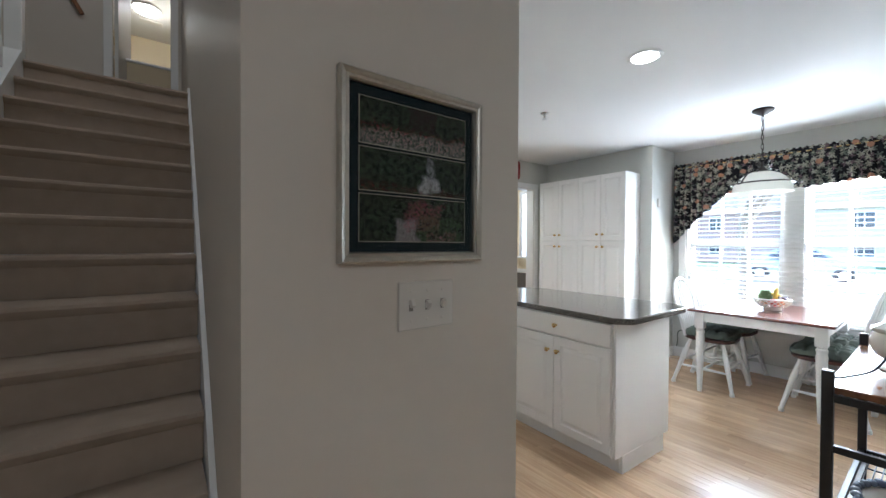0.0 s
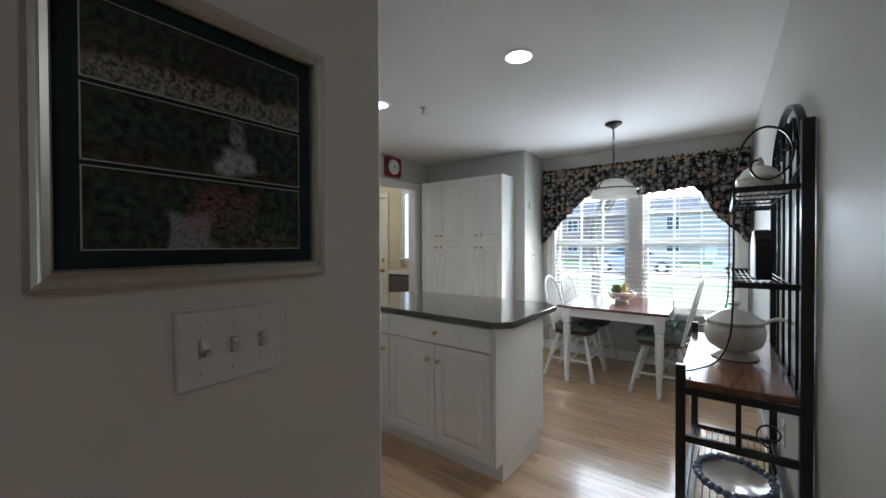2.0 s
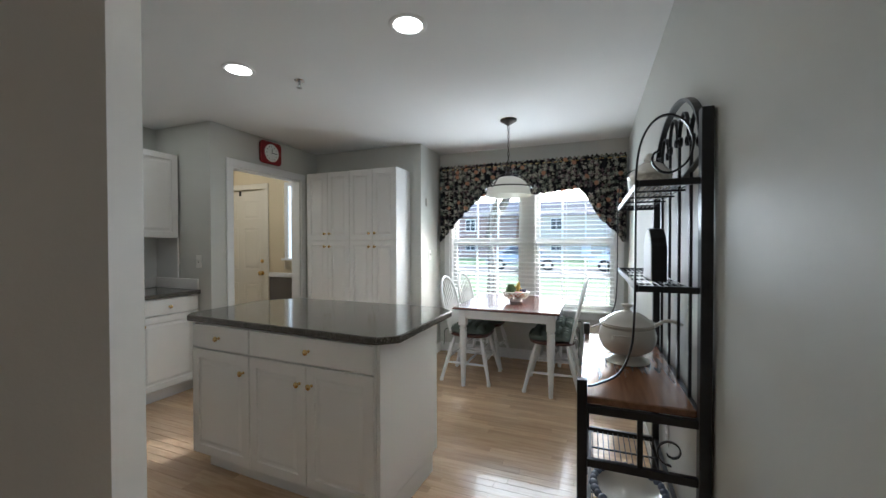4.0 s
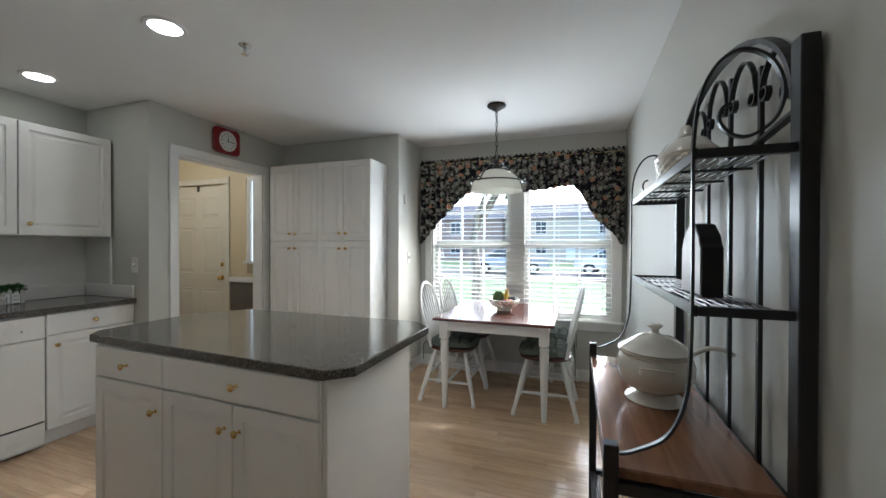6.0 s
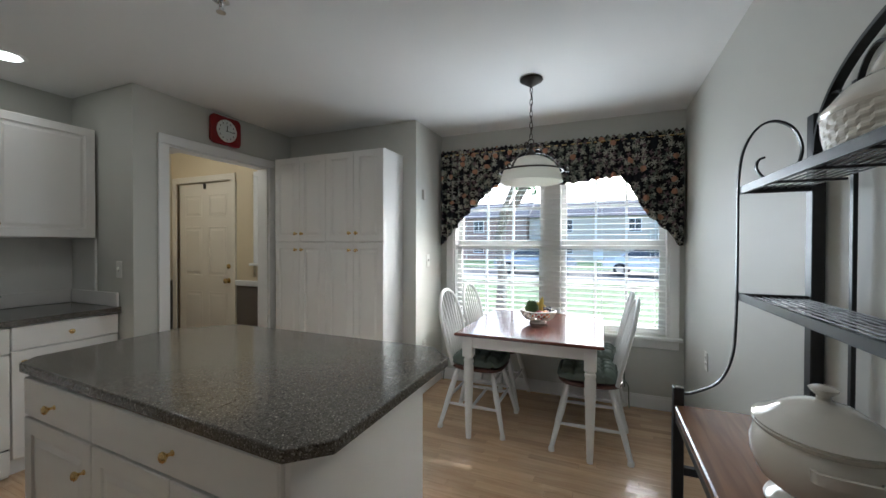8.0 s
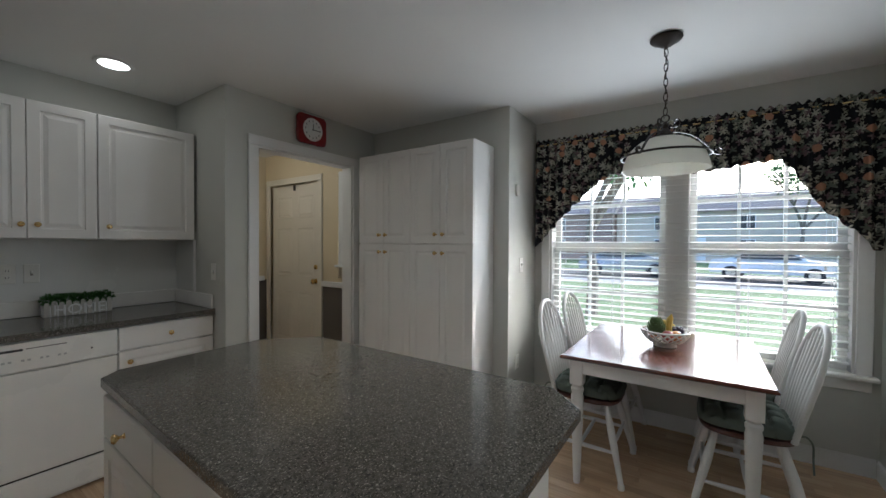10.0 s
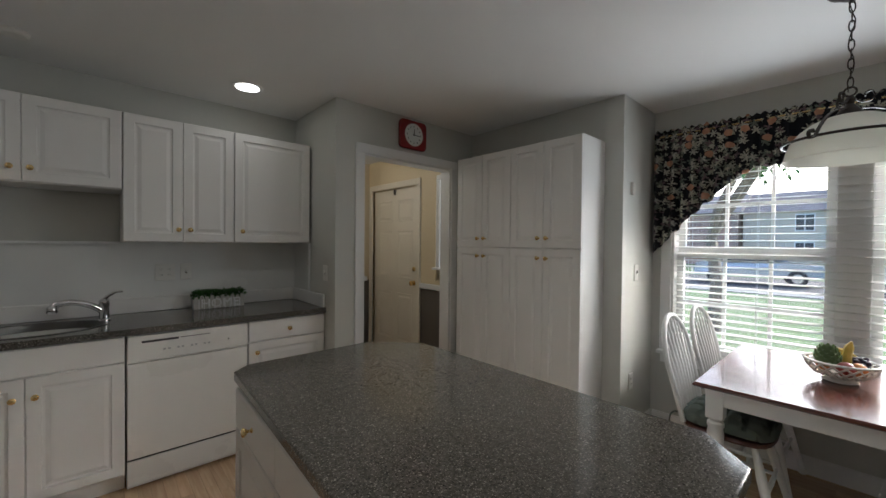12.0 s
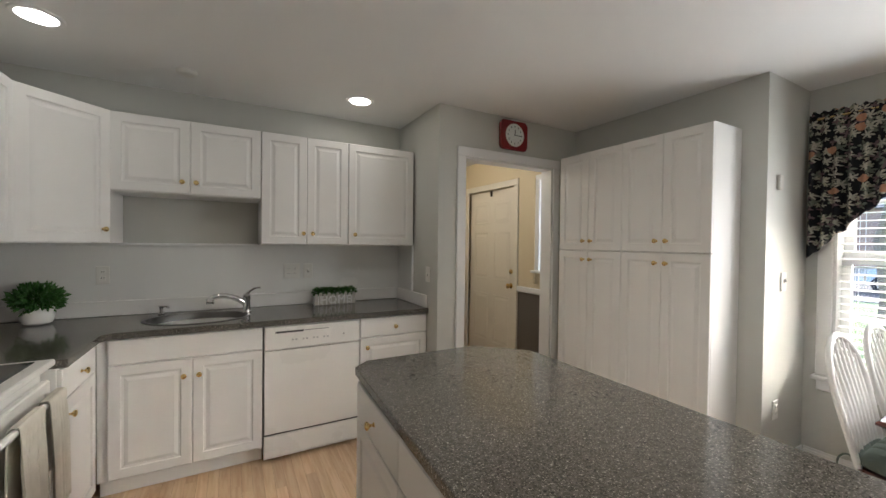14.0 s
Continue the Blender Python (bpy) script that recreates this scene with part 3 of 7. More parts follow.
for y0, y1 in ((WY0 - oy + 0.016, -0.086), (0.066, WY1 - oy - 0.016)):
    for za, zb, xa in ((0.001, 0.755, 0.075), (0.735, H0 - 0.017, 0.112)):
        s = bmesh.new()
        box(s, xa, xa + 0.034, y0, y0 + 0.045, za, zb)
        box(s, xa, xa + 0.034, y1 - 0.045, y1, za, zb)
        box(s, xa, xa + 0.034, y0 + 0.045, y1 - 0.045, za, za + 0.05)
        box(s, xa, xa + 0.034, y0 + 0.045, y1 - 0.045, zb - 0.045, zb)
        wdt = y1 - y0 - 0.09
        for k in (1, 2):
            c = y0 + 0.045 + wdt * k / 3
            box(s, xa + 0.006, xa + 0.028, c - 0.010, c + 0.010, za + 0.05, zb - 0.045)
        zc = (za + zb) / 2
        box(s, xa + 0.007, xa + 0.027, y0 + 0.045, y1 - 0.045, zc - 0.010, zc + 0.010)
        sash = part("sash", s, M_TRIM, wn1)
        pane = part("pane", boxm(xa + 0.015, xa + 0.019, y0 + 0.045, y1 - 0.045, za + 0.05, zb - 0.045), M_GLASS, sash, "clear window glass")
        pane.visible_shadow = False
# venetian blind, slats slightly tilted
bl = thing("window_blind", "white slatted venetian blind hanging open", "blind", (WIN_X + 0.034, 3.01, WZ0 + 0.03))
BY = (WY1 - WY0) / 2 - 0.022
slat = bmesh.new()
prof = [(-0.027, -0.0015), (-0.013, 0.0012), (0.0, 0.002), (0.013, 0.0012), (0.027, -0.0015)]
rows = [[slat.verts.new((x, y, z + dz)) for x, z in prof] for y in (-BY, BY) for dz in (0, 0.0025)]
for k in range(4):
    slat.faces.new((rows[1][k], rows[1][k + 1], rows[3][k + 1], rows[3][k]))
    slat.faces.new((rows[0][k], rows[2][k], rows[2][k + 1], rows[0][k + 1]))
for k in (0, 4):
    slat.faces.new((rows[0][k], rows[1][k], rows[3][k], rows[2][k]))
for r0, r1 in ((0, 1), (2, 3)):
    slat.faces.new([*rows[r0], *reversed(rows[r1])])
first = part("slat", finish(slat), M_SLAT, bl, smooth=True)
NS = 29
for i in range(NS):
    o = first if i == 0 else new("slat", first.data)
    o.parent = bl
    o.location = (0, 0, 0.055 + i * 0.047)
    o.rotation_euler = (0, radians(-6 + random.uniform(-0.8, 0.8)), 0)
part("bottom_rail", boxm(-0.024, 0.024, -BY, BY, 0.012, 0.030, bevel=0.004), M_SLAT, bl)
part("head_rail", boxm(-0.028, 0.028, -BY, BY, 1.40, 1.433, bevel=0.003), M_SLAT, bl)
for y in (-0.84, -0.43, 0.0, 0.43, 0.84):
    lc = bmesh.new()
    for x in (-0.029, 0.029):
        box(lc, x - 0.0008, x + 0.0008, y - 0.0012, y + 0.0012, 0.03, 1.40)
    part("ladder_cord", lc, M_SLAT, bl)
for y in (0.80, -0.80):
    pc = bmesh.new()
    tube(pc, [(-0.034, y, 1.40), (-0.034, y, 0.62)], 0.0013, 6)
    lathe(pc, [(0.002, 0), (0.006, -0.004), (0.007, -0.025), (0.004, -0.035)], 10, (-0.034, y, 0.62))
    part("pull_cord", finish(pc), M_SLAT, bl)

# ---- recessed ceiling lamps ----
for n, (x, y) in enumerate(((5.588, 3.178), (5.635, 4.395), (5.763, 5.765), (4.165, 5.50))):
    c = thing("recessed_light", "round recessed ceiling lamp with white trim ring, lit", "ceiling lamp", (x, y, CEIL), group="recessed ceiling lamps")
    part("trim_ring", finish(lathe(bmesh.new(), [(0.072, -0.0005), (0.074, -0.006), (0.092, -0.006), (0.098, -0.001), (0.098, -0.0003)], 32)), M_TRIM, c, smooth=True)
    part("diffuser", finish(lathe(bmesh.new(), [(0.070, -0.0075), (0.071, -0.0065), (0.071, -0.0062)], 32)), M_CANGLOW, c, "glowing warm white diffuser")
    lamp("recessed_bulb", "AREA", look((x, y, CEIL - 0.012), (x, y + 0.001, 0)), (0.36, 0.33, 0.06, 0.025)[n], (1.0, 0.88, 0.72), shape="DISK", size=0.13)


def wpart(name, bm, mat, parent, label="", smooth=False):
    """A part modelled in the room's own coordinates, under an unturned thing."""
    bmesh.ops.translate(bm, verts=bm.verts, vec=-parent.matrix_basis.translation)
    return part(name, finish(bm), mat, parent, label, smooth)


def text_mesh(name, words, size, depth, mat, parent, m, label=""):
    cu = bpy.data.curves.new(name, "FONT")
    cu.body, cu.size, cu.extrude, cu.align_x = words, size, depth, "CENTER"
    tmp = bpy.data.objects.new(name + "_tmp", cu)
    me = bpy.data.meshes.new_from_object(tmp)
    bpy.data.objects.remove(tmp)
    me.materials.append(mat)
    o = new(name, me)
    o.parent = parent
    o.matrix_basis = m
    if label:
        o["label"] = label
    return o


# ---- baseboards ----
def baseboard(name, x0, x1, y0, y1):
    bm = boxm(x0, x1, y0, y1, 0, 0.095, bevel=0.0)
    dx, dy = x1 - x0, y1 - y0
    box(bm, x0 + (0.003 if dx < 0.05 else 0), x1 - (0.003 if dx < 0.05 else 0), y0 + (0.003 if dy < 0.05 else 0), y1 - (0.003 if dy < 0.05 else 0), 0.0955, 0.112)
    structure(name, bm, M_TRIM, "white painted baseboard", "baseboard")


baseboard("baseboard_east", WIN_X - 0.015, WIN_X - 0.001, RACK_Y + 0.016, JOG_Y - 0.016)
baseboard("baseboard_south", 4.36, WIN_X - 0.0155, RACK_Y + 0.001, RACK_Y + 0.015)
baseboard("baseboard_jog", PAN_X + 0.0005, WIN_X - 0.016, JOG_Y - 0.015, JOG_Y - 0.001)
baseboard("baseboard_pantry", PAN_X - 0.015, PAN_X - 0.001, JOG_Y, 4.206)

# ---- carpeted stairs ----
RISE, RUN, Y1N = 0.1807, 0.209, 3.043
st = thing("staircase", "taupe carpeted staircase with rounded nosings", "stairs", (2.97, 3.4, 0))
st["kind"] = "structure"


def stair_x(y):
    """The stair wall's face, slightly splayed."""
    return 3.402 + (y - 2.85) * 0.0335


for i in range(14):
    y0 = Y1N + i * RUN
    z1 = RISE * (i + 1)
    yb = y0 + RUN + (0.03 if i < 13 else 0.028)
    prof = [(y0 + 0.024, z1 - RISE + 0.001), (y0 + 0.022, z1 - 0.05), (y0 + 0.006, z1 - 0.034), (y0, z1 - 0.018), (y0 + 0.006, z1 - 0.005), (y0 + 0.022, z1), (yb, z1), (yb, z1 - RISE + 0.001)]
    bm = bmesh.new()
    xs = [2.575 + (stair_x(y0) - 0.02 - 2.575) * k / 8 for k in range(9)]
    rows_ = []
    for x in xs:
        j = noise.noise(Vector((x * 3, i * 1.7, 0))) * 0.003
        rows_.append([bm.verts.new((x, y + (j if k < 6 else 0), z + (j if 2 <= k < 6 else 0))) for k, (y, z) in enumerate(prof)])
    for a, b in zip(rows_, rows_[1:]):
        for k in range(len(prof)):
            bm.faces.new((a[k], a[(k + 1) % len(prof)], b[(k + 1) % len(prof)], b[k]))
    bm.faces.new(rows_[0])
    bm.faces.new(rows_[-1])
    wpart("tread", bm, M_CARPET, st, smooth=True)
sk = bmesh.new()
vs = []
for y, z in ((Y1N - 0.10, 0.0), (Y1N + 0.14, 0.0), (Y1N + 14 * RUN, 14 * RISE - 0.22), (Y1N + 14 * RUN, 14 * RISE + 0.10), (Y1N - 0.10, 0.20)):
    vs.append((sk.verts.new((stair_x(y) - 0.001, y, z)), sk.verts.new((stair_x(y) - 0.019, y, z))))
for k in range(len(vs)):
    n2 = (k + 1) % len(vs)
    sk.faces.new((vs[k][0], vs[n2][0], vs[n2][1], vs[k][1]))
sk.faces.new([v[0] for v in vs])
sk.faces.new([v[1] for v in vs])
wpart("skirt_board", sk, M_TRIM, st, "white painted skirt board")

# upper landing
LZ, LY = 14 * RISE, Y1N + 14 * RUN + 0.03
structure("floor_upper", boxm(1.2, 3.72, LY, 10.6, LZ - 0.25, LZ), M_CARPET, "taupe carpeted upper landing", "floor")
structure("wall_upper_east", boxm(3.522, 3.72, 6.372, 10.6, LZ, 4.9), M_HALL, "beige painted upper hall wall", "wall")
uw = bmesh.new()
box(uw, 1.2, 2.90, 7.6, 7.72, LZ, 4.9)
box(uw, 3.433, 3.521, 7.6, 7.72, LZ, 4.9)
box(uw, 2.90, 3.433, 7.6, 7.72, LZ + 2.05, 4.9)
structure("wall_upper_north", uw, M_HALL, "beige upper hall wall with an open doorway", "wall")
structure("wall_upper_west", boxm(1.08, 1.2, 3.1, 10.6, CEIL, 4.9), M_HALL, "beige painted upper hall wall", "wall")
structure("wall_upper_far", boxm(1.2, 3.521, 10.6, 10.72, LZ, 4.9), M_CREAM, "cream painted far upstairs wall", "wall")
structure("wall_upper_south", boxm(1.08, 3.397, 2.98, 3.1, CEIL + 0.001, 4.9), M_HALL, "beige painted upper stairwell wall", "wall")
structure("ceiling_upper", boxm(1.08, 3.72, 2.85, 10.72, 4.901, 5.05), M_CEIL, "white upper hall ceiling", "ceiling")
sw = bmesh.new()
prof2 = [(3.1, 0.0), (LY - 0.001, 0.0), (LY - 0.001, LZ - 0.02), (Y1N + 13 * RUN, LZ + 0.05), (Y1N, RISE + 0.08), (3.1, 0.12)]
sv = [[sw.verts.new((x, y, z)) for y, z in prof2] for x in (2.475, 2.573)]
sw.faces.new(sv[0])
sw.faces.new(sv[1])
for k in range(6):
    sw.faces.new((sv[0][k], sv[0][(k + 1) % 6], sv[1][(k + 1) % 6], sv[1][k]))
structure("wall_stair_west", sw, M_TRIM, "white painted stringer wall beside the stairs", "wall")
structure("wall_stairwell_west", boxm(1.08, 1.2, 3.1, 6.9, 0, CEIL - 0.001), M_HALL, "beige painted stairwell wall", "wall")
structure("wall_under_landing", boxm(1.2, 3.39, LY, LY + 0.1, 0, LZ - 0.251), M_HALL, "beige painted wall under the landing", "wall")
uf = thing("doorway_casing_upper", "white painted casing of the upstairs doorway", "door frame", (3.16, 7.6, LZ))
uf["kind"] = "structure"
part("casing", rectframe(bmesh.new(), -0.26, 0.255, 0, 2.05, 0.075, -0.018, -0.001, "x"), M_TRIM, uf)
ud = thing("open_door", "white panelled upstairs door standing open", "door", (2.905, 7.73, LZ), -8)
part("leaf", boxm(0, 0.036, 0.01, 0.62, 0.01, 2.03, bevel=0.003), M_TRIM, ud)
for z in (0.25, 1.0, 1.78):
    part("hinge", boxm(-0.003, 0.004, -0.012, 0.009, z, z + 0.09), M_BRASS, ud)
ul = thing("upstairs_ceiling_light", "round flush upstairs ceiling lamp, lit", "ceiling lamp", (3.17, 9.49, 4.90))
part("base", finish(lathe(bmesh.new(), [(0.19, -0.001), (0.19, -0.03), (0.17, -0.035)], 32)), M_TRIM, ul, smooth=True)
part("shade", finish(lathe(bmesh.new(), [(0.165, -0.036), (0.15, -0.06), (0.09, -0.08), (0.01, -0.085)], 32)), M_CANGLOW, ul, "glowing glass shade", smooth=True)
lamp("upstairs_bulb", "POINT", pose(3.17, 9.49, 4.70), 0.55, (1.0, 0.78, 0.50), radius=0.12)
# added lamp with its fitting, out of view, to brighten the stairs
lamp("landing_fill_lamp", "POINT", pose(2.95, 4.6, 4.68), 0.95, (1.0, 0.88, 0.74), radius=0.15)
ll = thing("landing_ceiling_light", "round flush lamp added out of view above the stairs, lit", "ceiling lamp", (2.95, 4.6, 4.90))
part("base", finish(lathe(bmesh.new(), [(0.17, -0.001), (0.17, -0.03), (0.15, -0.035)], 32)), M_TRIM, ll, smooth=True)
part("shade", finish(lathe(bmesh.new(), [(0.145, -0.036), (0.13, -0.06), (0.07, -0.08), (0.01, -0.085)], 32)), M_CANGLOW, ll, "glowing glass shade", smooth=True)
vt = thing("ceiling_vent", "white slotted upstairs ceiling vent", "vent", (3.22, 9.92, 4.90))
part("grille", boxm(-0.15, 0.15, -0.06, 0.06, -0.012, -0.001, bevel=0.003), M_PLASTIC, vt)
structure("wall_upper_half", boxm(2.75, 3.521, 8.10, 8.20, LZ, 3.515), M_CREAM, "cream painted half wall upstairs", "wall")
structure("trim_upper_cap", boxm(2.74, 3.521, 8.08, 8.22, 3.5155, 3.545, bevel=0.004), M_TRIM, "white painted cap on the upstairs half wall", "trim")
bn = thing("baluster_railing", "white painted baluster railing beside the stairs", "railing", (2.525, Y1N, RISE))
SL = RISE / RUN
for k in range(22):
    y = 0.06 + k * 0.115
    part("baluster", finish(lathe(bmesh.new(), [(0.015, 0), (0.015, 0.16), (0.010, 0.20), (0.014, 0.45), (0.010, 0.70), (0.014, 0.74), (0.014, 0.86)], 10)), M_TRIM, bn, smooth=True, loc=(0, y, 0.052 + y * SL))
part("newel_post", boxm(-0.042, 0.042, 13 * RUN + 0.04, 13 * RUN + 0.124, 13 * RISE - 0.03, 13 * RISE + 1.15, bevel=0.004), M_TRIM, bn)
part("handrail", finish(tube(bmesh.new(), [(0, 0, 0.93), (0, 13 * RUN, 0.93 + 13 * RISE)], 0.027, 12)), M_TRIM, bn, smooth=True)
hr = thing("wall_handrail", "brown wooden handrail on the upper wall", "handrail", (2.60, 7.6, LZ))
part("rail", finish(tube(bmesh.new(), [(-0.16, -0.06, 1.60), (0.066, -0.06, 1.165)], 0.022, 10)), M_CHERRY, hr, smooth=True)
part("bracket", boxm(-0.03, -0.01, -0.06, -0.001, 1.31, 1.33), M_BRASS, hr)
# hall light behind the walker
hl = thing("hall_ceiling_light", "round flush hall ceiling lamp, lit", "ceiling lamp", (2.3, 0.7, CEIL))
part("base", finish(lathe(bmesh.new(), [(0.17, -0.001), (0.17, -0.03), (0.15, -0.035)], 32)), M_TRIM, hl, smooth=True)
part("shade", finish(lathe(bmesh.new(), [(0.145, -0.036), (0.13, -0.06), (0.07, -0.08), (0.01, -0.085)], 32)), M_CANGLOW, hl, "glowing glass shade", smooth=True)
lamp("hall_bulb", "POINT", pose(2.3, 0.7, CEIL - 0.2), 1.05, (1.0, 0.92, 0.81), radius=0.12)

# ---- framed picture on the partition ----
PX0, PX1, PZ0, PZ1 = 3.574, 3.968, 1.278, 1.690
pf = thing("framed_picture", "silver-framed print of three garden views in dark matting", "picture", (3.771, 2.85, PZ0))
fr = bmesh.new()
fprof = [(0.0, 0.001), (0.0, 0.020), (0.004, 0.024), (0.010, 0.021), (0.014, 0.017), (0.021, 0.019), (0.024, 0.013), (0.024, 0.004)]
rg = []
for ins, d in fprof:
    rg.append([fr.verts.new((x, 2.85 - d, z)) for x, z in ((PX0 + ins, PZ0 + ins), (PX1 - ins, PZ0 + ins), (PX1 - ins, PZ1 - ins), (PX0 + ins, PZ1 - ins))])
for a, b in zip(rg, rg[1:]):
    for k in range(4):
        fr.faces.new((a[k], a[(k + 1) % 4], b[(k + 1) % 4], b[k]))
M_SILVER = material("worn_silver_frame", (0.50, 0.47, 0.41), 0.30, metal=0.85, noise_scale=40, vary=0.2, bump=0.05)
M_MAT = material("dark_green_mat_board", (0.010, 0.016, 0.018), 0.7, noise_scale=30, vary=0.1, spec=0.1)
M_GOLDLINE = material("gilt_line", (0.40, 0.34, 0.24), 0.4, noise_scale=30, vary=0.1)
wpart("frame", fr, M_SILVER, pf, "worn silver moulding")
wpart("mat_board", boxm(PX0 + 0.022, PX1 - 0.022, 2.846, 2.849, PZ0 + 0.022, PZ1 - 0.022), M_MAT, pf, "dark green mat board")


def garden_print(name, seed, bands):
    """A print of planting: dark foliage with flower bands, all by noise."""
    m = bpy.data.materials.new(name)
    m.use_nodes = True
    nt = m.node_tree
    b = nt.nodes["Principled BSDF"]
    b.inputs["Roughness"].default_value = 0.6
    b.inputs["Specular IOR Level"].default_value = 0.15
    tc = nt.nodes.new("ShaderNodeTexCoord")
    mp = nt.nodes.new("ShaderNodeMapping")
    mp.inputs["Location"].default_value = (seed, seed * 2, 0)
    nt.links.new(tc.outputs["Object"], mp.inputs["Vector"])
    sep = nt.nodes.new("ShaderNodeSeparateXYZ")
    nt.links.new(tc.outputs["Object"], sep.inputs[0])
    n1 = nt.nodes.new("ShaderNodeTexNoise")
    n1.inputs["Scale"].default_value, n1.inputs["Detail"].default_value = 85, 9
    nt.links.new(mp.outputs[0], n1.inputs["Vector"])
    r1 = nt.nodes.new("ShaderNodeValToRGB")
    cr = r1.color_ramp
    cr.elements[0].position, cr.elements[0].color = 0.38, (0.004, 0.005, 0.004, 1)
    cr.elements[1].position, cr.elements[1].color = 0.75, (0.055, 0.075, 0.040, 1)
    nt.links.new(n1.outputs["Fac"], r1.inputs["Fac"])
    last = r1.outputs[0]
    n3 = nt.nodes.new("ShaderNodeTexNoise")
    n3.inputs["Scale"].default_value = 22
    nt.links.new(mp.outputs[0], n3.inputs["Vector"])
    for z0, z1, x0, x1, color, dense, sc in bands:
        v = nt.nodes.new("ShaderNodeTexNoise")
        v.inputs["Scale"].default_value, v.inputs["Detail"].default_value = sc, 10
        v.inputs["Roughness"].default_value = 0.72
        nt.links.new(mp.outputs[0], v.inputs["Vector"])
        r = nt.nodes.new("ShaderNodeMapRange")
        r.inputs["From Min"].default_value, r.inputs["From Max"].default_value = dense, dense + 0.24
        nt.links.new(v.outputs["Fac"], r.inputs["Value"])
        fac = r.outputs[0]
        for axis, lo, hi in (("Z", z0, z1), ("X", x0, x1)):
            wob = nt.nodes.new("ShaderNodeMath")
            wob.operation = "MULTIPLY_ADD"
            wob.inputs[1].default_value = 0.05
            nt.links.new(n3.outputs["Fac"], wob.inputs[0])
            nt.links.new(sep.outputs[axis], wob.inputs[2])
            for a, c in ((lo + 0.02, lo + 0.032), (hi + 0.032, hi + 0.02)):
                e = nt.nodes.new("ShaderNodeMapRange")
                e.inputs["From Min"].default_value, e.inputs["From Max"].default_value = a, c
                nt.links.new(wob.outputs[0], e.inputs["Value"])
                mu = nt.nodes.new("ShaderNodeMath")
                mu.operation = "MULTIPLY"
                nt.links.new(fac, mu.inputs[0])
                nt.links.new(e.outputs[0], mu.inputs[1])
                fac = mu.outputs[0]
        mix = nt.nodes.new("ShaderNodeMix")
        mix.data_type = "RGBA"
        mix.inputs[7].default_value = (*color, 1)
        nt.links.new(last, mix.inputs[6])
        nt.links.new(fac, mix.inputs[0])
        last = mix.outputs[2]
    nt.links.new(last, b.inputs["Base Color"])
    return m


W_ = 0.295
ix0 = 3.624 - 3.771
prints = (
    (1.540, 1.640, garden_print("garden_print_flower_bed", 1.3, [(-0.05, 0.032, -1, 1, (0.36, 0.34, 0.29), 0.42, 150), (0.005, 0.045, -1, 1, (0.36, 0.05, 0.06), 0.50, 150), (0.05, 0.10, -0.03, 0.05, (0.04, 0.012, 0.014), 0.40, 120)])),
    (1.438, 1.531, garden_print("garden_print_fountain", 4.1, [(-0.05, 0.014, -1, 1, (0.16, 0.02, 0.02), 0.48, 150), (0.005, 0.035, 0.005, 0.065, (0.34, 0.32, 0.30), 0.30, 90), (0.02, 0.085, 0.022, 0.045, (0.26, 0.24, 0.24), 0.36, 90)])),
    (1.326, 1.429, garden_print("garden_print_path", 7.7, [(-0.05, 0.05, -0.06, 0.0, (0.24, 0.21, 0.20), 0.30, 180), (0.03, 0.09, -0.03, 0.07, (0.30, 0.09, 0.11), 0.44, 150), (-0.05, 0.06, 0.0, 0.14, (0.06, 0.11, 0.04), 0.46, 150), (-0.05, 0.025, 0.03, 0.12, (0.34, 0.10, 0.14), 0.48, 150)])),
)
for z0, z1, mt in prints:
    zc = (z0 + z1) / 2 - PZ0
    hh = (z1 - z0) / 2
    part("gilt_border", boxm(ix0 - 0.0015, ix0 + W_ + 0.0015, -0.0052, -0.0045, zc - hh - 0.0015, zc + hh + 0.0015), M_GOLDLINE, pf)
    o = part("print", boxm(ix0, ix0 + W_, -0.0006, 0.0, 0.0, 2 * hh), mt, pf, "garden view in dark greens and pinks")
    o.location = (0, -0.0055, zc - hh)
M_PICGLASS = glass("low_reflection_picture_glass")
M_PICGLASS.node_tree.nodes["Principled BSDF"].inputs["IOR"].default_value = 1.17
glz = wpart("glazing", boxm(PX0 + 0.023, PX1 - 0.023, 2.8405, 2.8420, PZ0 + 0.023, PZ1 - 0.023), M_PICGLASS, pf, "picture glass")
glz.visible_shadow = False


# darker plate colour, painting the shade round each toggle
M_SLOT = material("shaded_plate_slot", (0.22, 0.20, 0.18), 0.6, noise_scale=9, vary=0.1)
M_PLATE = material("painted_beige_plate", (0.62, 0.59, 0.54), 0.45, noise_scale=6, vary=0.03)


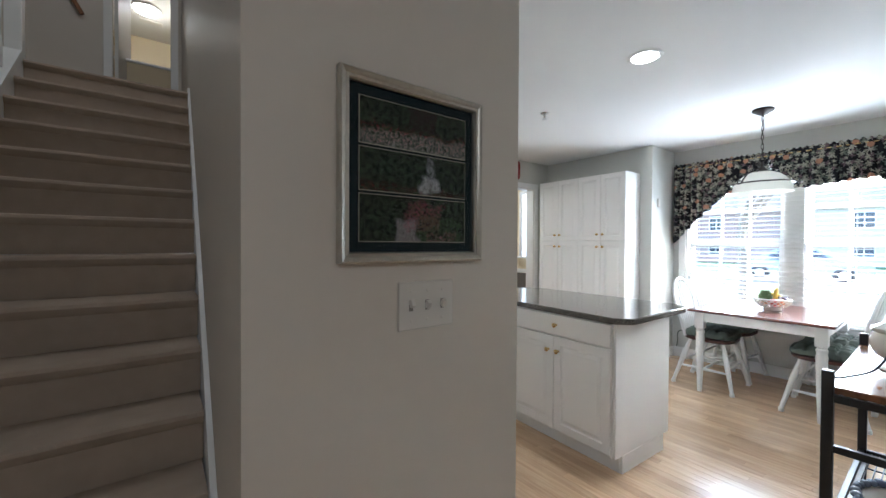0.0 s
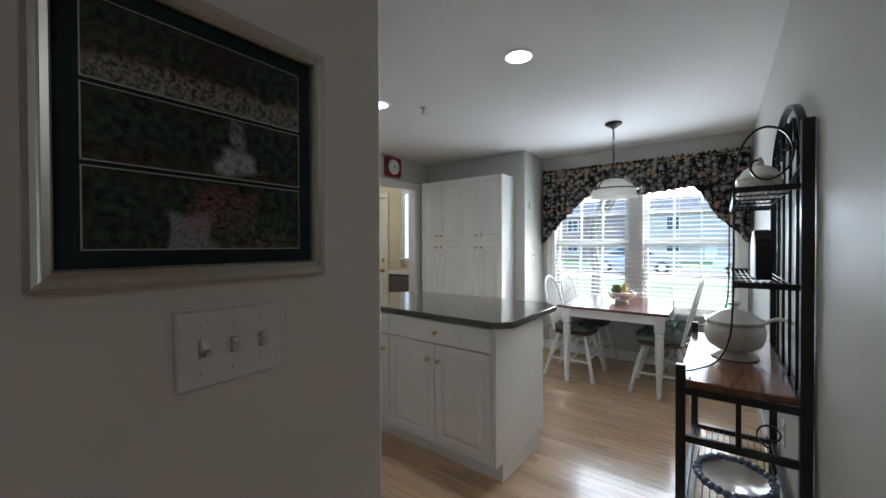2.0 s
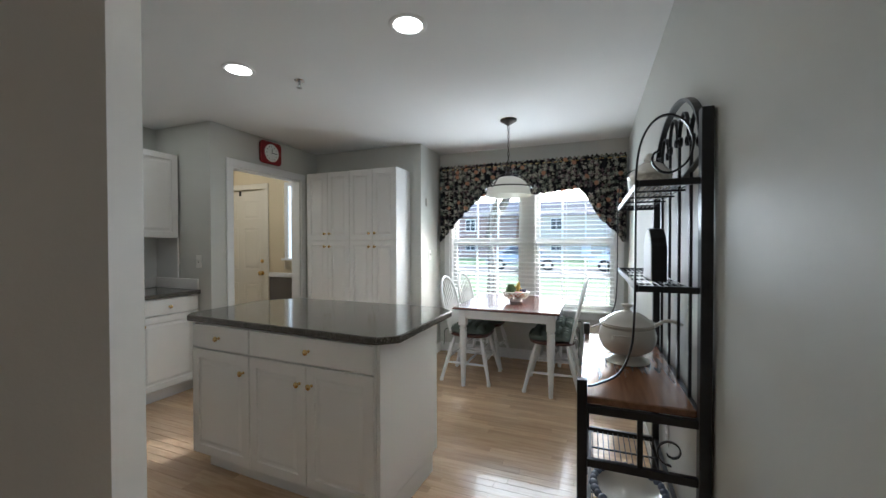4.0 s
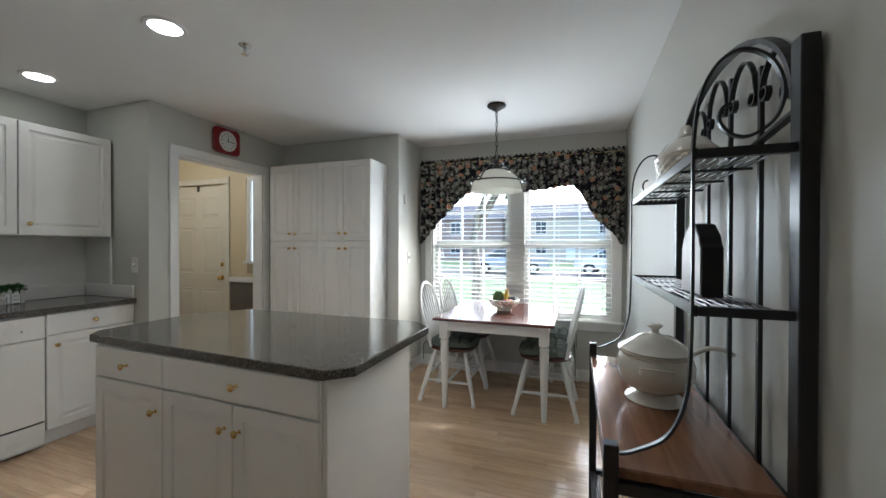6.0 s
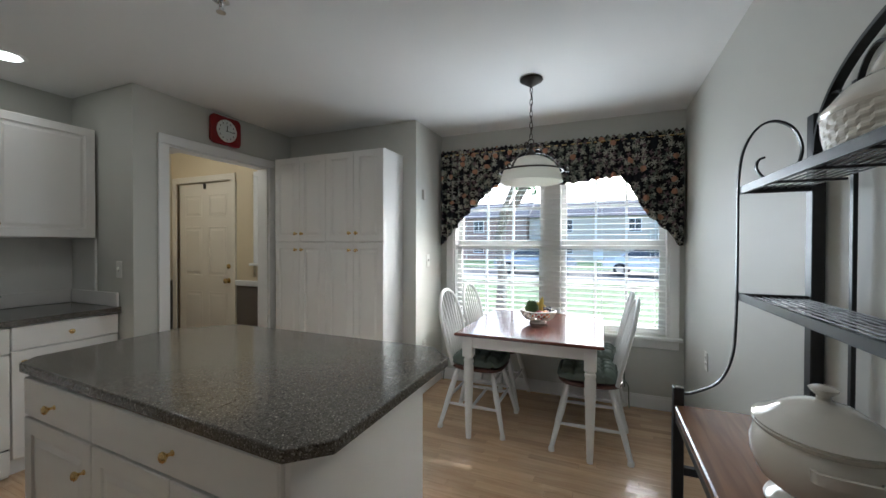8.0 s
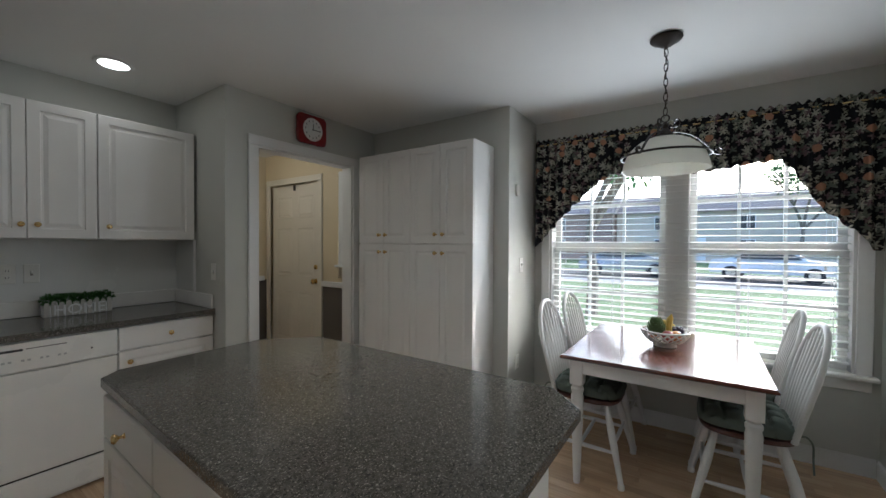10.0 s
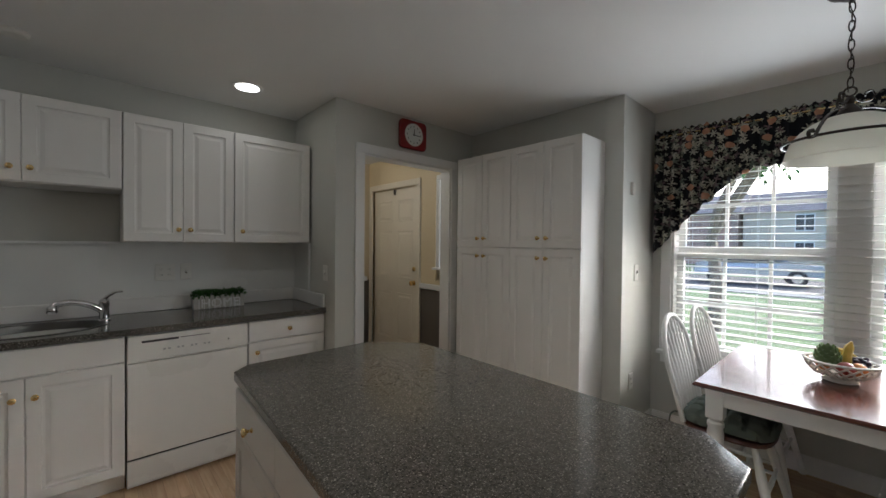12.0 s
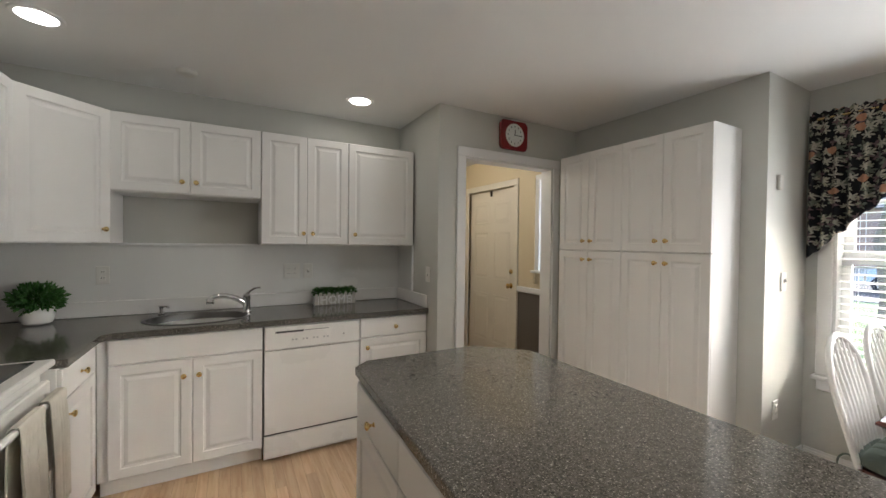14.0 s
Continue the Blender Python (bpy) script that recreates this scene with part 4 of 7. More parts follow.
def switch_plate(label, loc, rz, gangs, kind="switch", mat=M_PLASTIC):
    """A wall plate facing local -y."""
    w = 0.046 * gangs + 0.024
    t = thing("light_switch" if kind == "switch" else "wall_outlet", label, "switch" if kind == "switch" else "outlet", loc, rz)
    part("plate", boxm(-w / 2, w / 2, -0.006, -0.001, -0.058, 0.058, bevel=0.003), mat, t)
    for k in range(gangs):
        x = (k - (gangs - 1) / 2) * 0.046
        if kind == "switch":
            o = part("toggle", boxm(-0.005, 0.005, -0.013, 0.0, -0.009, 0.009, bevel=0.001), mat, t)
            o.location = (x, -0.006, 0.004)
            o.rotation_euler = (radians(28 if k else -28), 0, 0)
            part("slot", boxm(x - 0.0055, x + 0.0055, -0.0066, -0.0062, -0.012, 0.012), M_SLOT, t)
            for z in (-0.035, 0.035):
                part("screw", finish(lathe(bmesh.new(), [(0.0035, 0.0062), (0.0035, 0.0072), (0.002, 0.0076)], 8, (x, 0, z), axis="-y")), mat, t)
        else:
            for z in (-0.02, 0.02):
                part("socket", boxm(x - 0.016, x + 0.016, -0.0085, -0.0062, z - 0.014, z + 0.014, bevel=0.002), M_PLASTIC, t)
                for dx in (-0.006, 0.006):
                    # dark strip on the socket, painting the depth of its slot
                    part("slot", boxm(x + dx - 0.001, x + dx + 0.001, -0.0092, -0.0087, z - 0.004, z + 0.006), M_DARK, t)
    return t


switch_plate("beige triple light switch plate below the framed print", (3.802, 2.85, 1.173), 0, 3, "switch", M_PLATE)
switch_plate("white wall outlet plate above the counter", (5.365, SINK_Y - 0.008, 1.178), 0, 2, "outlet")
switch_plate("white wall outlet plate above the counter", (5.488, SINK_Y - 0.008, 1.178), 0, 1, "switch")
switch_plate("white wall outlet plate near the corner", (4.228, SINK_Y - 0.008, 1.18), 0, 1, "outlet")
switch_plate("white light switch at the counter's end", (BUMP_X, 5.66, 1.17), -90, 1)
switch_plate("white light switch on the return wall", (7.93, JOG_Y, 1.20), 0, 1)
switch_plate("white wall outlet low on the return wall", (7.86, JOG_Y, 0.42), 0, 1, "outlet")
switch_plate("white wall outlet behind the metal rack", (5.95, RACK_Y, 0.42), 180, 1, "outlet")
switch_plate("white wall outlet near the window", (7.55, RACK_Y, 0.62), 180, 1, "outlet")
th = thing("door_chime", "small pale grey box on the return wall", "door chime", (7.83, JOG_Y, 1.80))
part("cover", boxm(-0.022, 0.022, -0.02, -0.001, -0.045, 0.045, bevel=0.004), M_PLATE, th)

# ---- ceiling fittings ----
sp_ = thing("sprinkler_head", "chrome fire sprinkler head in the ceiling", "sprinkler", (5.902, 4.154, CEIL))
part("escutcheon", finish(lathe(bmesh.new(), [(0.034, -0.0005), (0.034, -0.004), (0.02, -0.012), (0.012, -0.013)], 20)), M_CHROME, sp_, smooth=True)
part("stem", finish(lathe(bmesh.new(), [(0.009, -0.0135), (0.009, -0.03), (0.012, -0.034), (0.006, -0.05)], 12)), M_CHROME, sp_, smooth=True)
part("deflector", finish(lathe(bmesh.new(), [(0.02, -0.0505), (0.02, -0.053)], 14)), M_CHROME, sp_)
sd = thing("smoke_detector", "white round smoke detector on the ceiling", "smoke detector", (4.71, 5.83, CEIL))
part("cover", finish(lathe(bmesh.new(), [(0.055, -0.0005), (0.055, -0.014), (0.045, -0.024), (0.02, -0.027)], 28)), M_PLASTIC, sd, smooth=True)

# ---- wall clock ----
ck = thing("wall_clock", "dark red square wall clock with a white dial", "clock", (6.947, CLK_Y, 2.289))
cb = bmesh.new()
n = 10
pts = []
for cx_, cz_, a0 in ((1, 1, 0), (-1, 1, 90), (-1, -1, 180), (1, -1, 270)):
    for k in range(n + 1):
        a = radians(a0 + 90 * k / n)
        pts.append((cx_ * 0.098 + 0.040 * math.cos(a), cz_ * 0.078 + 0.040 * math.sin(a)))
for d, s in ((0.001, 0.96), (0.012, 1.0), (0.030, 1.0), (0.036, 0.965)):
    ring = [cb.verts.new((x * s, -d, z * s)) for x, z in pts]
    if d > 0.001:
        for k in range(len(pts)):
            cb.faces.new((prev[k], prev[(k + 1) % len(pts)], ring[(k + 1) % len(pts)], ring[k]))
    prev = ring
cb.faces.new(prev)
part("case", finish(cb), M_REDPLASTIC, ck, smooth=True)
part("bezel", finish(lathe(bmesh.new(), [(0.086, 0.0362), (0.092, 0.0362), (0.092, 0.040), (0.086, 0.041), (0.086, 0.0362)], 36, axis="-y", caps=False)), M_PLASTIC, ck, smooth=True)
part("dial", finish(lathe(bmesh.new(), [(0.086, 0.0365), (0.086, 0.0372)], 36, axis="-y")), M_WHITE, ck, "white clock dial")
for h in range(12):
    a = radians(30 * h)
    o = part("hour_mark", boxm(-0.0035, 0.0035, -0.0004, 0, -0.0065, 0.0065), M_DARK, ck)
    o.location = (0.068 * math.sin(a), -0.0376, 0.068 * math.cos(a))
for a, l, w in ((6, 0.045, 0.0035), (92, 0.066, 0.0025)):
    o = part("clock_hand", boxm(-w, w, -0.001, 0, -0.01, l), M_DARK, ck)
    o.location = (0, -0.039, 0)
    o.rotation_euler = (0, radians(a), 0)

# ---- dishwasher ----
dw = thing("dishwasher", "white built-in dishwasher with a control panel", "dishwasher", (5.436, FY - 0.012, 0))
HW = 0.303
part("body", boxm(-HW, HW, 0.012, 0.55, 0.02, 0.872), M_APPL, dw)
part("door", boxm(-HW, HW, -0.010, 0.011, 0.185, 0.715, bevel=0.004), M_APPL, dw)
cp = bmesh.new()
box(cp, -HW, HW, -0.016, 0.011, 0.722, 0.868, 0.005)
cpo = part("control_panel", cp, M_APPL, dw)
# flat dark strips on the panel paint the shade of its two slots
part("handle_slot", boxm(-0.24, -0.07, -0.0185, -0.0165, 0.826, 0.838, bevel=0.0008), M_DARK, cpo, "dark strip in place of the handle slot shade")
part("vent_slot", boxm(-0.06, 0.09, -0.0175, -0.0165, 0.832, 0.836), M_DARK, cpo)
M_PRINT = material("pale_grey_printing", (0.42, 0.42, 0.42), 0.5, noise_scale=30, vary=0.1)
for k in range(13):
    part("button", boxm(-0.165 + k * 0.022, -0.153 + k * 0.022, -0.0175, -0.0165, 0.773, 0.783), M_PRINT if k % 3 else M_PLASTIC, cpo)
part("power_button", finish(lathe(bmesh.new(), [(0.005, 0.0165), (0.005, 0.018)], 10, (0.19, 0, 0.785), axis="-y")), M_DARK, cpo)
part("access_panel", boxm(-HW, HW, -0.004, 0.011, 0.035, 0.172, bevel=0.003), M_APPL, dw)
# dark fill puts the gap's shade into colour
part("kick_gap", boxm(-HW + 0.001, HW - 0.001, 0.002, 0.0115, 0.1735, 0.1835), M_DARK, dw)

# ---- sink and tap ----
sn = thing("kitchen_sink", "oval stainless steel sink set in the worktop", "sink", (SINK_C[0], SINK_C[1], 0.914))
part("bowl", finish(lathe(bmesh.new(), [(1.04, 0.0015), (1.03, 0.004), (0.985, 0.004), (0.955, -0.004), (0.93, -0.05), (0.88, -0.14), (0.70, -0.165), (0.1, -0.17)], 48, sx=SINK_A, sy=SINK_B, caps="end")), M_SINK, sn, smooth=True)
part("drain", finish(lathe(bmesh.new(), [(0.04, -0.1695), (0.04, -0.167), (0.02, -0.168)], 20)), M_CHROME, sn)
fc = thing("kitchen_tap", "chrome single-lever kitchen tap", "tap", (5.045, 6.03, 0.914))
part("base", finish(lathe(bmesh.new(), [(0.030, 0.0005), (0.030, 0.008), (0.024, 0.014), (0.023, 0.085), (0.026, 0.09), (0.026, 0.118), (0.016, 0.13)], 20)), M_CHROME, fc, smooth=True)
spout = bmesh.new()
tube(spout, smooth_path([(-0.01, 0, 0.06), (-0.06, -0.015, 0.10), (-0.13, -0.03, 0.125), (-0.19, -0.045, 0.122), (-0.215, -0.05, 0.105)], 6), 0.0175, 14)
part("spout", finish(spout), M_CHROME, fc, smooth=True)
part("spray_head", finish(lathe(bmesh.new(), [(0.0175, 0.002), (0.023, -0.006), (0.024, -0.032), (0.020, -0.038)], 16, (-0.217, -0.05, 0.112))), M_CHROME, fc, smooth=True)
part("lever", finish(tube(bmesh.new(), smooth_path([(0, 0, 0.128), (0.02, -0.01, 0.15), (0.05, -0.02, 0.168), (0.085, -0.03, 0.172)], 5), [0.011] * 4 + [0.009] * 6 + [0.006] * 6, 10)), M_CHROME, fc, smooth=True)
sdp = thing("soap_dispenser", "small chrome soap dispenser beside the sink", "soap dispenser", (4.545, 6.15, 0.914))
part("stem", finish(lathe(bmesh.new(), [(0.018, 0.0005), (0.018, 0.008), (0.010, 0.012), (0.010, 0.045), (0.013, 0.048), (0.013, 0.058)], 14)), M_CHROME, sdp, smooth=True)
part("nozzle", finish(tube(bmesh.new(), [(-0.005, 0, 0.053), (0.03, -0.03, 0.058), (0.045, -0.045, 0.054)], 0.006, 10)), M_CHROME, sdp, smooth=True)


def leaf_ball(bm, center, rad, count, size, flat=1.0, seed=3):
    rng = random.Random(seed)
    for _ in range(count):
        d = Vector((rng.gauss(0, 1), rng.gauss(0, 1), rng.gauss(0, 1) + 0.35)).normalized()
        r = rad * rng.uniform(0.35, 1.08)
        p = Vector(center) + Vector((d.x * r, d.y * r, d.z * r * flat))
        ax = (d + Vector((rng.uniform(-.6, .6), rng.uniform(-.6, .6), rng.uniform(-.6, .6)))).normalized()
        sd_ = ax.cross(Vector((rng.uniform(-1, 1), rng.uniform(-1, 1), rng.uniform(-1, 1)))).normalized()
        s = size * rng.uniform(0.7, 1.3)
        up_ = sd_.cross(ax) * s * 0.12
        v = [bm.verts.new(q) for q in (p, p + ax * s * 0.45 + sd_ * s * 0.26 + up_, p + ax * s, p + ax * s * 0.45 - sd_ * s * 0.26 + up_, p + ax * s * 0.5 - up_)]
        for tri in ((0, 1, 4), (1, 2, 4), (2, 3, 4), (3, 0, 4)):
            bm.faces.new([v[i] for i in tri])
    return bm


# planter with picket front and letters
M_PICKET = material("weathered_white_picket", (0.52, 0.50, 0.46), 0.6, noise_scale=18, vary=0.12, bump=0.1)
pl = thing("picket_planter", "white picket planter box with green plants and letters", "planter", (5.675, 6.135, 0.9145))
part("box", boxm(-0.145, 0.145, -0.028, 0.028, 0.0, 0.060, bevel=0.002), M_WHITE, pl)
for k in range(10):
    x = -0.131 + k * 0.0291
    pk = bmesh.new()
    hh = 0.078 if k % 2 else 0.070
    prismv = [(x - 0.011, 0.001), (x + 0.011, 0.001), (x + 0.011, hh), (x + 0.006, hh + 0.008), (x - 0.006, hh + 0.008), (x - 0.011, hh)]
    lo_ = [pk.verts.new((a, -0.0285, b)) for a, b in prismv]
    hi_ = [pk.verts.new((a, -0.0325, b)) for a, b in prismv]
    pk.faces.new(lo_)
    pk.faces.new(hi_)
    for j in range(6):
        pk.faces.new((lo_[j], lo_[(j + 1) % 6], hi_[(j + 1) % 6], hi_[j]))
    part("picket", finish(pk), M_PICKET, pl)
text_mesh("letters", "HOME", 0.078, 0.005, M_WHITE, pl, pose(0, -0.036, 0.010, 90, 0, 0), "white wooden letters")
pg = bmesh.new()
for k in range(7):
    leaf_ball(pg, (-0.12 + k * 0.04, 0, 0.088), 0.030, 190, 0.017, 0.8, 10 + k)
part("foliage", pg, M_LEAF, pl, "small dark green leaves")
pl.scale = (1.12, 1.12, 1.12)
pp = thing("potted_plant", "bushy green plant in a white round pot", "potted plant", (3.97, 6.10, 0.9145))
part("pot", finish(lathe(bmesh.new(), [(0.045, 0.0), (0.062, 0.01), (0.074, 0.045), (0.072, 0.09), (0.064, 0.10), (0.058, 0.095), (0.055, 0.06)], 32)), M_WHITE, pp, smooth=True)
pb = leaf_ball(bmesh.new(), (0, 0, 0.145), 0.10, 900, 0.036, 0.7, 5)
part("foliage", pb, M_LEAF, pp, "dense small green leaves")
stems = bmesh.new()
for k in range(9):
    a = k * 0.7
    tube(stems, [(0.02 * math.cos(a), 0.02 * math.sin(a), 0.055), (0.05 * math.cos(a), 0.05 * math.sin(a), 0.15)], 0.0025, 5)
part("stem", stems, M_LEAF, pp)

# ---- electric range with towels ----
rg_ = thing("electric_range", "white electric range with a black glass cooktop", "range", (4.012, 4.775, 0))
part("body", boxm(-0.33, 0.27, -0.378, 0.378, 0.03, 0.893, bevel=0.003), M_APPL, rg_)
ct_ = bmesh.new()
box(ct_, -0.33, 0.315, -0.382, 0.382, 0.895, 0.922, 0.006)
part("cooktop_rim", ct_, M_APPL, rg_, "white enamel rim")
M_BLACKGLASS = material("black_ceramic_glass", (0.012, 0.012, 0.013), 0.06, noise_scale=8, vary=0.2)
part("cooktop", boxm(-0.29, 0.265, -0.345, 0.345, 0.9225, 0.925), M_BLACKGLASS, rg_, "black ceramic glass")
for x, y, r in ((0.12, 0.18, 0.09), (0.12, -0.18, 0.075), (-0.15, 0.18, 0.075), (-0.15, -0.18, 0.09)):
    part("burner_ring", finish(lathe(bmesh.new(), [(r - 0.003, 0.9252), (r, 0.9252), (r, 0.9256), (r - 0.003, 0.9256)], 32, (x, y, 0))), M_PRINT, rg_)
part("oven_door", boxm(0.271, 0.30, -0.376, 0.376, 0.22, 0.84, bevel=0.006), M_APPL, rg_)
part("drawer_front", boxm(0.271, 0.295, -0.376, 0.376, 0.05, 0.205, bevel=0.006), M_APPL, rg_)
hd = bmesh.new()
tube(hd, [(0.34, -0.34, 0.79), (0.34, 0.34, 0.79)], 0.012, 12)
for y in (-0.33, 0.33):
    tube(hd, [(0.30, y, 0.79), (0.34, y, 0.79)], 0.010, 10)
part("handle", finish(hd), M_APPL, rg_, smooth=True)
part("back_guard", boxm(-0.33, -0.28, -0.378, 0.378, 0.9225, 1.08, bevel=0.01), M_APPL, rg_)


def towel(y0, y1, zlow, seed):
    t = thing("dish_towel", "cream cotton dish towel hanging on the oven handle", "towel", (4.352, (y0 + y1) / 2, 0.80), group="towels on the oven handle")
    bm = bmesh.new()
    prof = [(0.026, zlow - 0.80), (0.022, -0.2), (0.018, -0.05), (0.014, 0.004), (0.0, 0.0085), (-0.014, 0.004), (-0.018, -0.05), (-0.02, -0.30)]
    prof = smooth_path([(x, 0, z) for x, z in prof], 5)
    ny = 26
    grid = []
    for i in range(ny + 1):
        y = (y0 - y1) / 2 + (y1 - y0) * i / ny
        row = []
        for p in prof:
            w = min(1, max(0, (-p.z) / 0.12))
            f = 0.0065 * w * math.sin(i * 1.35 + seed) + 0.003 * w * noise.noise(Vector((y * 30, p.z * 6, seed)))
            row.append(bm.verts.new((p.x + (f if p.x > 0 else -abs(f) * 0.2), y, p.z)))
        grid.append(row)
    for a, b in zip(grid, grid[1:]):
        for k in range(len(prof) - 1):
            bm.faces.new((a[k], a[k + 1], b[k + 1], b[k]))
    o = part("cloth", finish(bm), M_TOWEL, t, smooth=True)
    md = o.modifiers.new("thickness", "SOLIDIFY")
    md.thickness = 0.003
    md.offset = 1
    return t


towel(4.96, 5.12, 0.38, 1.0)
towel(4.74, 4.925, 0.33, 2.0)

# ---- dining table ----
TX0, TX1, TY0, TY1, TZ = 7.145, 8.19, 2.567, 3.502, 0.745
tb = thing("dining_table", "white dining table with a dark mahogany top", "table", ((TX0 + TX1) / 2, (TY0 + TY1) / 2, 0))
npl = 7
for k in range(npl):
    a = TX0 + (TX1 - TX0) * k / npl
    b = TX0 + (TX1 - TX0) * (k + 1) / npl
    wpart("top_board", boxm(a + 0.0001, b - 0.0001, TY0, TY1, TZ - 0.022, TZ, bevel=0.0004), M_TABLE, tb)
edge = bmesh.new()
rings = []
for ins, z in ((0.0, TZ - 0.0215), (-0.008, TZ - 0.016), (-0.008, TZ - 0.008), (-0.001, TZ - 0.0005)):
    rings.append([edge.verts.new(p) for p in ((TX0 + ins, TY0 + ins, z), (TX1 - ins, TY0 + ins, z), (TX1 - ins, TY1 - ins, z), (TX0 + ins, TY1 - ins, z))])
for a, b in zip(rings, rings[1:]):
    for k in range(4):
        edge.faces.new((a[k], a[(k + 1) % 4], b[(k + 1) % 4], b[k]))
wpart("edge_moulding", edge, M_TABLE, tb)
ai = 0.045
for x0, x1, y0, y1 in ((TX0 + ai, TX0 + ai + 0.02, TY0 + ai + 0.06, TY1 - ai - 0.06), (TX1 - ai - 0.02, TX1 - ai, TY0 + ai + 0.06, TY1 - ai - 0.06),
                       (TX0 + ai + 0.06, TX1 - ai - 0.06, TY0 + ai, TY0 + ai + 0.02), (TX0 + ai + 0.06, TX1 - ai - 0.06, TY1 - ai - 0.02, TY1 - ai)):
    wpart("apron", boxm(x0, x1, y0, y1, TZ - 0.105, TZ - 0.0225, bevel=0.002), M_WHITE, tb)
for x in (TX0 + 0.072, TX1 - 0.072):
    for y in (TY0 + 0.072, TY1 - 0.072):
        lg = boxm(x - 0.036, x + 0.036, y - 0.036, y + 0.036, 0.575, TZ - 0.0225, bevel=0.003)
        lathe(lg, [(0.017, 0.0), (0.019, 0.02), (0.026, 0.20), (0.033, 0.42), (0.035, 0.50), (0.030, 0.525), (0.035, 0.535), (0.035, 0.55), (0.027, 0.56), (0.034, 0.574)], 18, (x, y, 0))
        wpart("leg", lg, M_WHITE, tb, smooth=True)

# ---- windsor chairs ----


def windsor_chair(loc, rz):
    c = thing("dining_chair", "white bow-back windsor chair with dark wooden seat", "chair", loc, rz, "chairs round the dining table")
    s = bmesh.new()
    pts = []
    for k in range(36):
        a = 2 * math.pi * k / 36
        cx_, sy_ = math.cos(a), math.sin(a)
        r = 1.0 / (abs(cx_) ** 3.2 + abs(sy_) ** 3.2) ** (1 / 3.2)
        w = 0.215 - 0.018 * (0.5 - 0.5 * sy_)
        pts.append((w * r * cx_, 0.205 * r * sy_))
    for z, sc in ((0.425, 0.86), (0.435, 0.97), (0.447, 1.0), (0.458, 0.985), (0.461, 0.93), (0.457, 0.6), (0.455, 0.25)):
        ring = [s.verts.new((x * sc, y * sc, z)) for x, y in pts]
        if z != 0.425:
            for k in range(36):
                s.faces.new((prev_[k], prev_[(k + 1) % 36], ring[(k + 1) % 36], ring[k]))
        else:
            s.faces.new(list(reversed(ring)))
        prev_ = ring
    s.faces.new(prev_)
    part("seat", finish(s), M_SEAT, c, "dark mahogany saddle seat", smooth=True)
    tops = {}
    for sx in (-1, 1):
        for sy in (-1, 1):
            a = Vector((sx * 0.135, sy * 0.13, 0.43))
            b = Vector((sx * 0.225, sy * 0.235 - 0.005, 0.022))
            lg = bmesh.new()
            n_ = 9
            pp_ = [a.lerp(b, k / n_) for k in range(n_ + 1)]
            tube(lg, pp_, [0.013, 0.016, 0.019, 0.0215, 0.0215, 0.020, 0.018, 0.0165, 0.0155, 0.0145], 12)
            part("leg", finish(lg), M_WHITE, c, smooth=True)
            ft = bmesh.new()
            lathe(ft, [(0.0175, 0.0), (0.019, 0.004), (0.018, 0.026), (0.0145, 0.030)], 12, (b.x, b.y, 0))
            part("foot_cap", finish(ft), M_PLASTIC, c, "grey felt foot cap", smooth=True)
            tops[sx, sy] = (a, b)
    mids = []
    for sx in (-1, 1):
        p = tops[sx, -1][0].lerp(tops[sx, -1][1], 0.62)
        q = tops[sx, 1][0].lerp(tops[sx, 1][1], 0.62)
        part("stretcher", finish(tube(bmesh.new(), [p, p.lerp(q, 0.25), p.lerp(q, 0.5), p.lerp(q, 0.75), q], [0.008, 0.011, 0.013, 0.011, 0.008], 10)), M_WHITE, c, smooth=True)
        mids.append((p + q) / 2)
    part("stretcher", finish(tube(bmesh.new(), [mids[0], mids[0].lerp(mids[1], 0.5), mids[1]], [0.009, 0.012, 0.009], 10)), M_WHITE, c, smooth=True)
    for sy in (1, -1):
        p = tops[-1, sy][0].lerp(tops[-1, sy][1], 0.52)
        q = tops[1, sy][0].lerp(tops[1, sy][1], 0.52)
        part("stretcher", finish(tube(bmesh.new(), [p, p.lerp(q, 0.5), q], [0.008, 0.012, 0.008], 10)), M_WHITE, c, smooth=True)

    def back(u, v):
        """A point of the reclined back: u across, v up."""
        return Vector((u, -0.165 - v * 0.21 - 0.05 * v * v, 0.455 + v))
    hoop = []
    for k in range(25):
        a = math.pi * k / 24
        hoop.append(back(-0.205 * math.cos(a), 0.30 + 0.235 * math.sin(a)))
    path = [back(-0.165, 0.0), back(-0.180, 0.10), back(-0.198, 0.22)] + hoop + [back(0.198, 0.22), back(0.180, 0.10), back(0.165, 0.0)]
    part("bow", finish(tube(bmesh.new(), path, 0.0135, 12)), M_WHITE, c, "white bent bow", smooth=True)
    for k in range(7):
        f = (k - 3) / 3.45
        u0, u1 = f * 0.135, f * 0.180
        vt_ = 0.30 + 0.235 * math.sqrt(max(0.0, 1 - (u1 / 0.205) ** 2)) - 0.006
        sp2 = bmesh.new()
        nn = 8
        tube(sp2, [back(u0 + (u1 - u0) * j / nn, vt_ * j / nn) for j in range(nn + 1)], [0.006, 0.007, 0.009, 0.0115, 0.012, 0.010, 0.0075, 0.006, 0.005], 8)
        part("spindle", finish(sp2), M_WHITE, c, smooth=True)
    return c


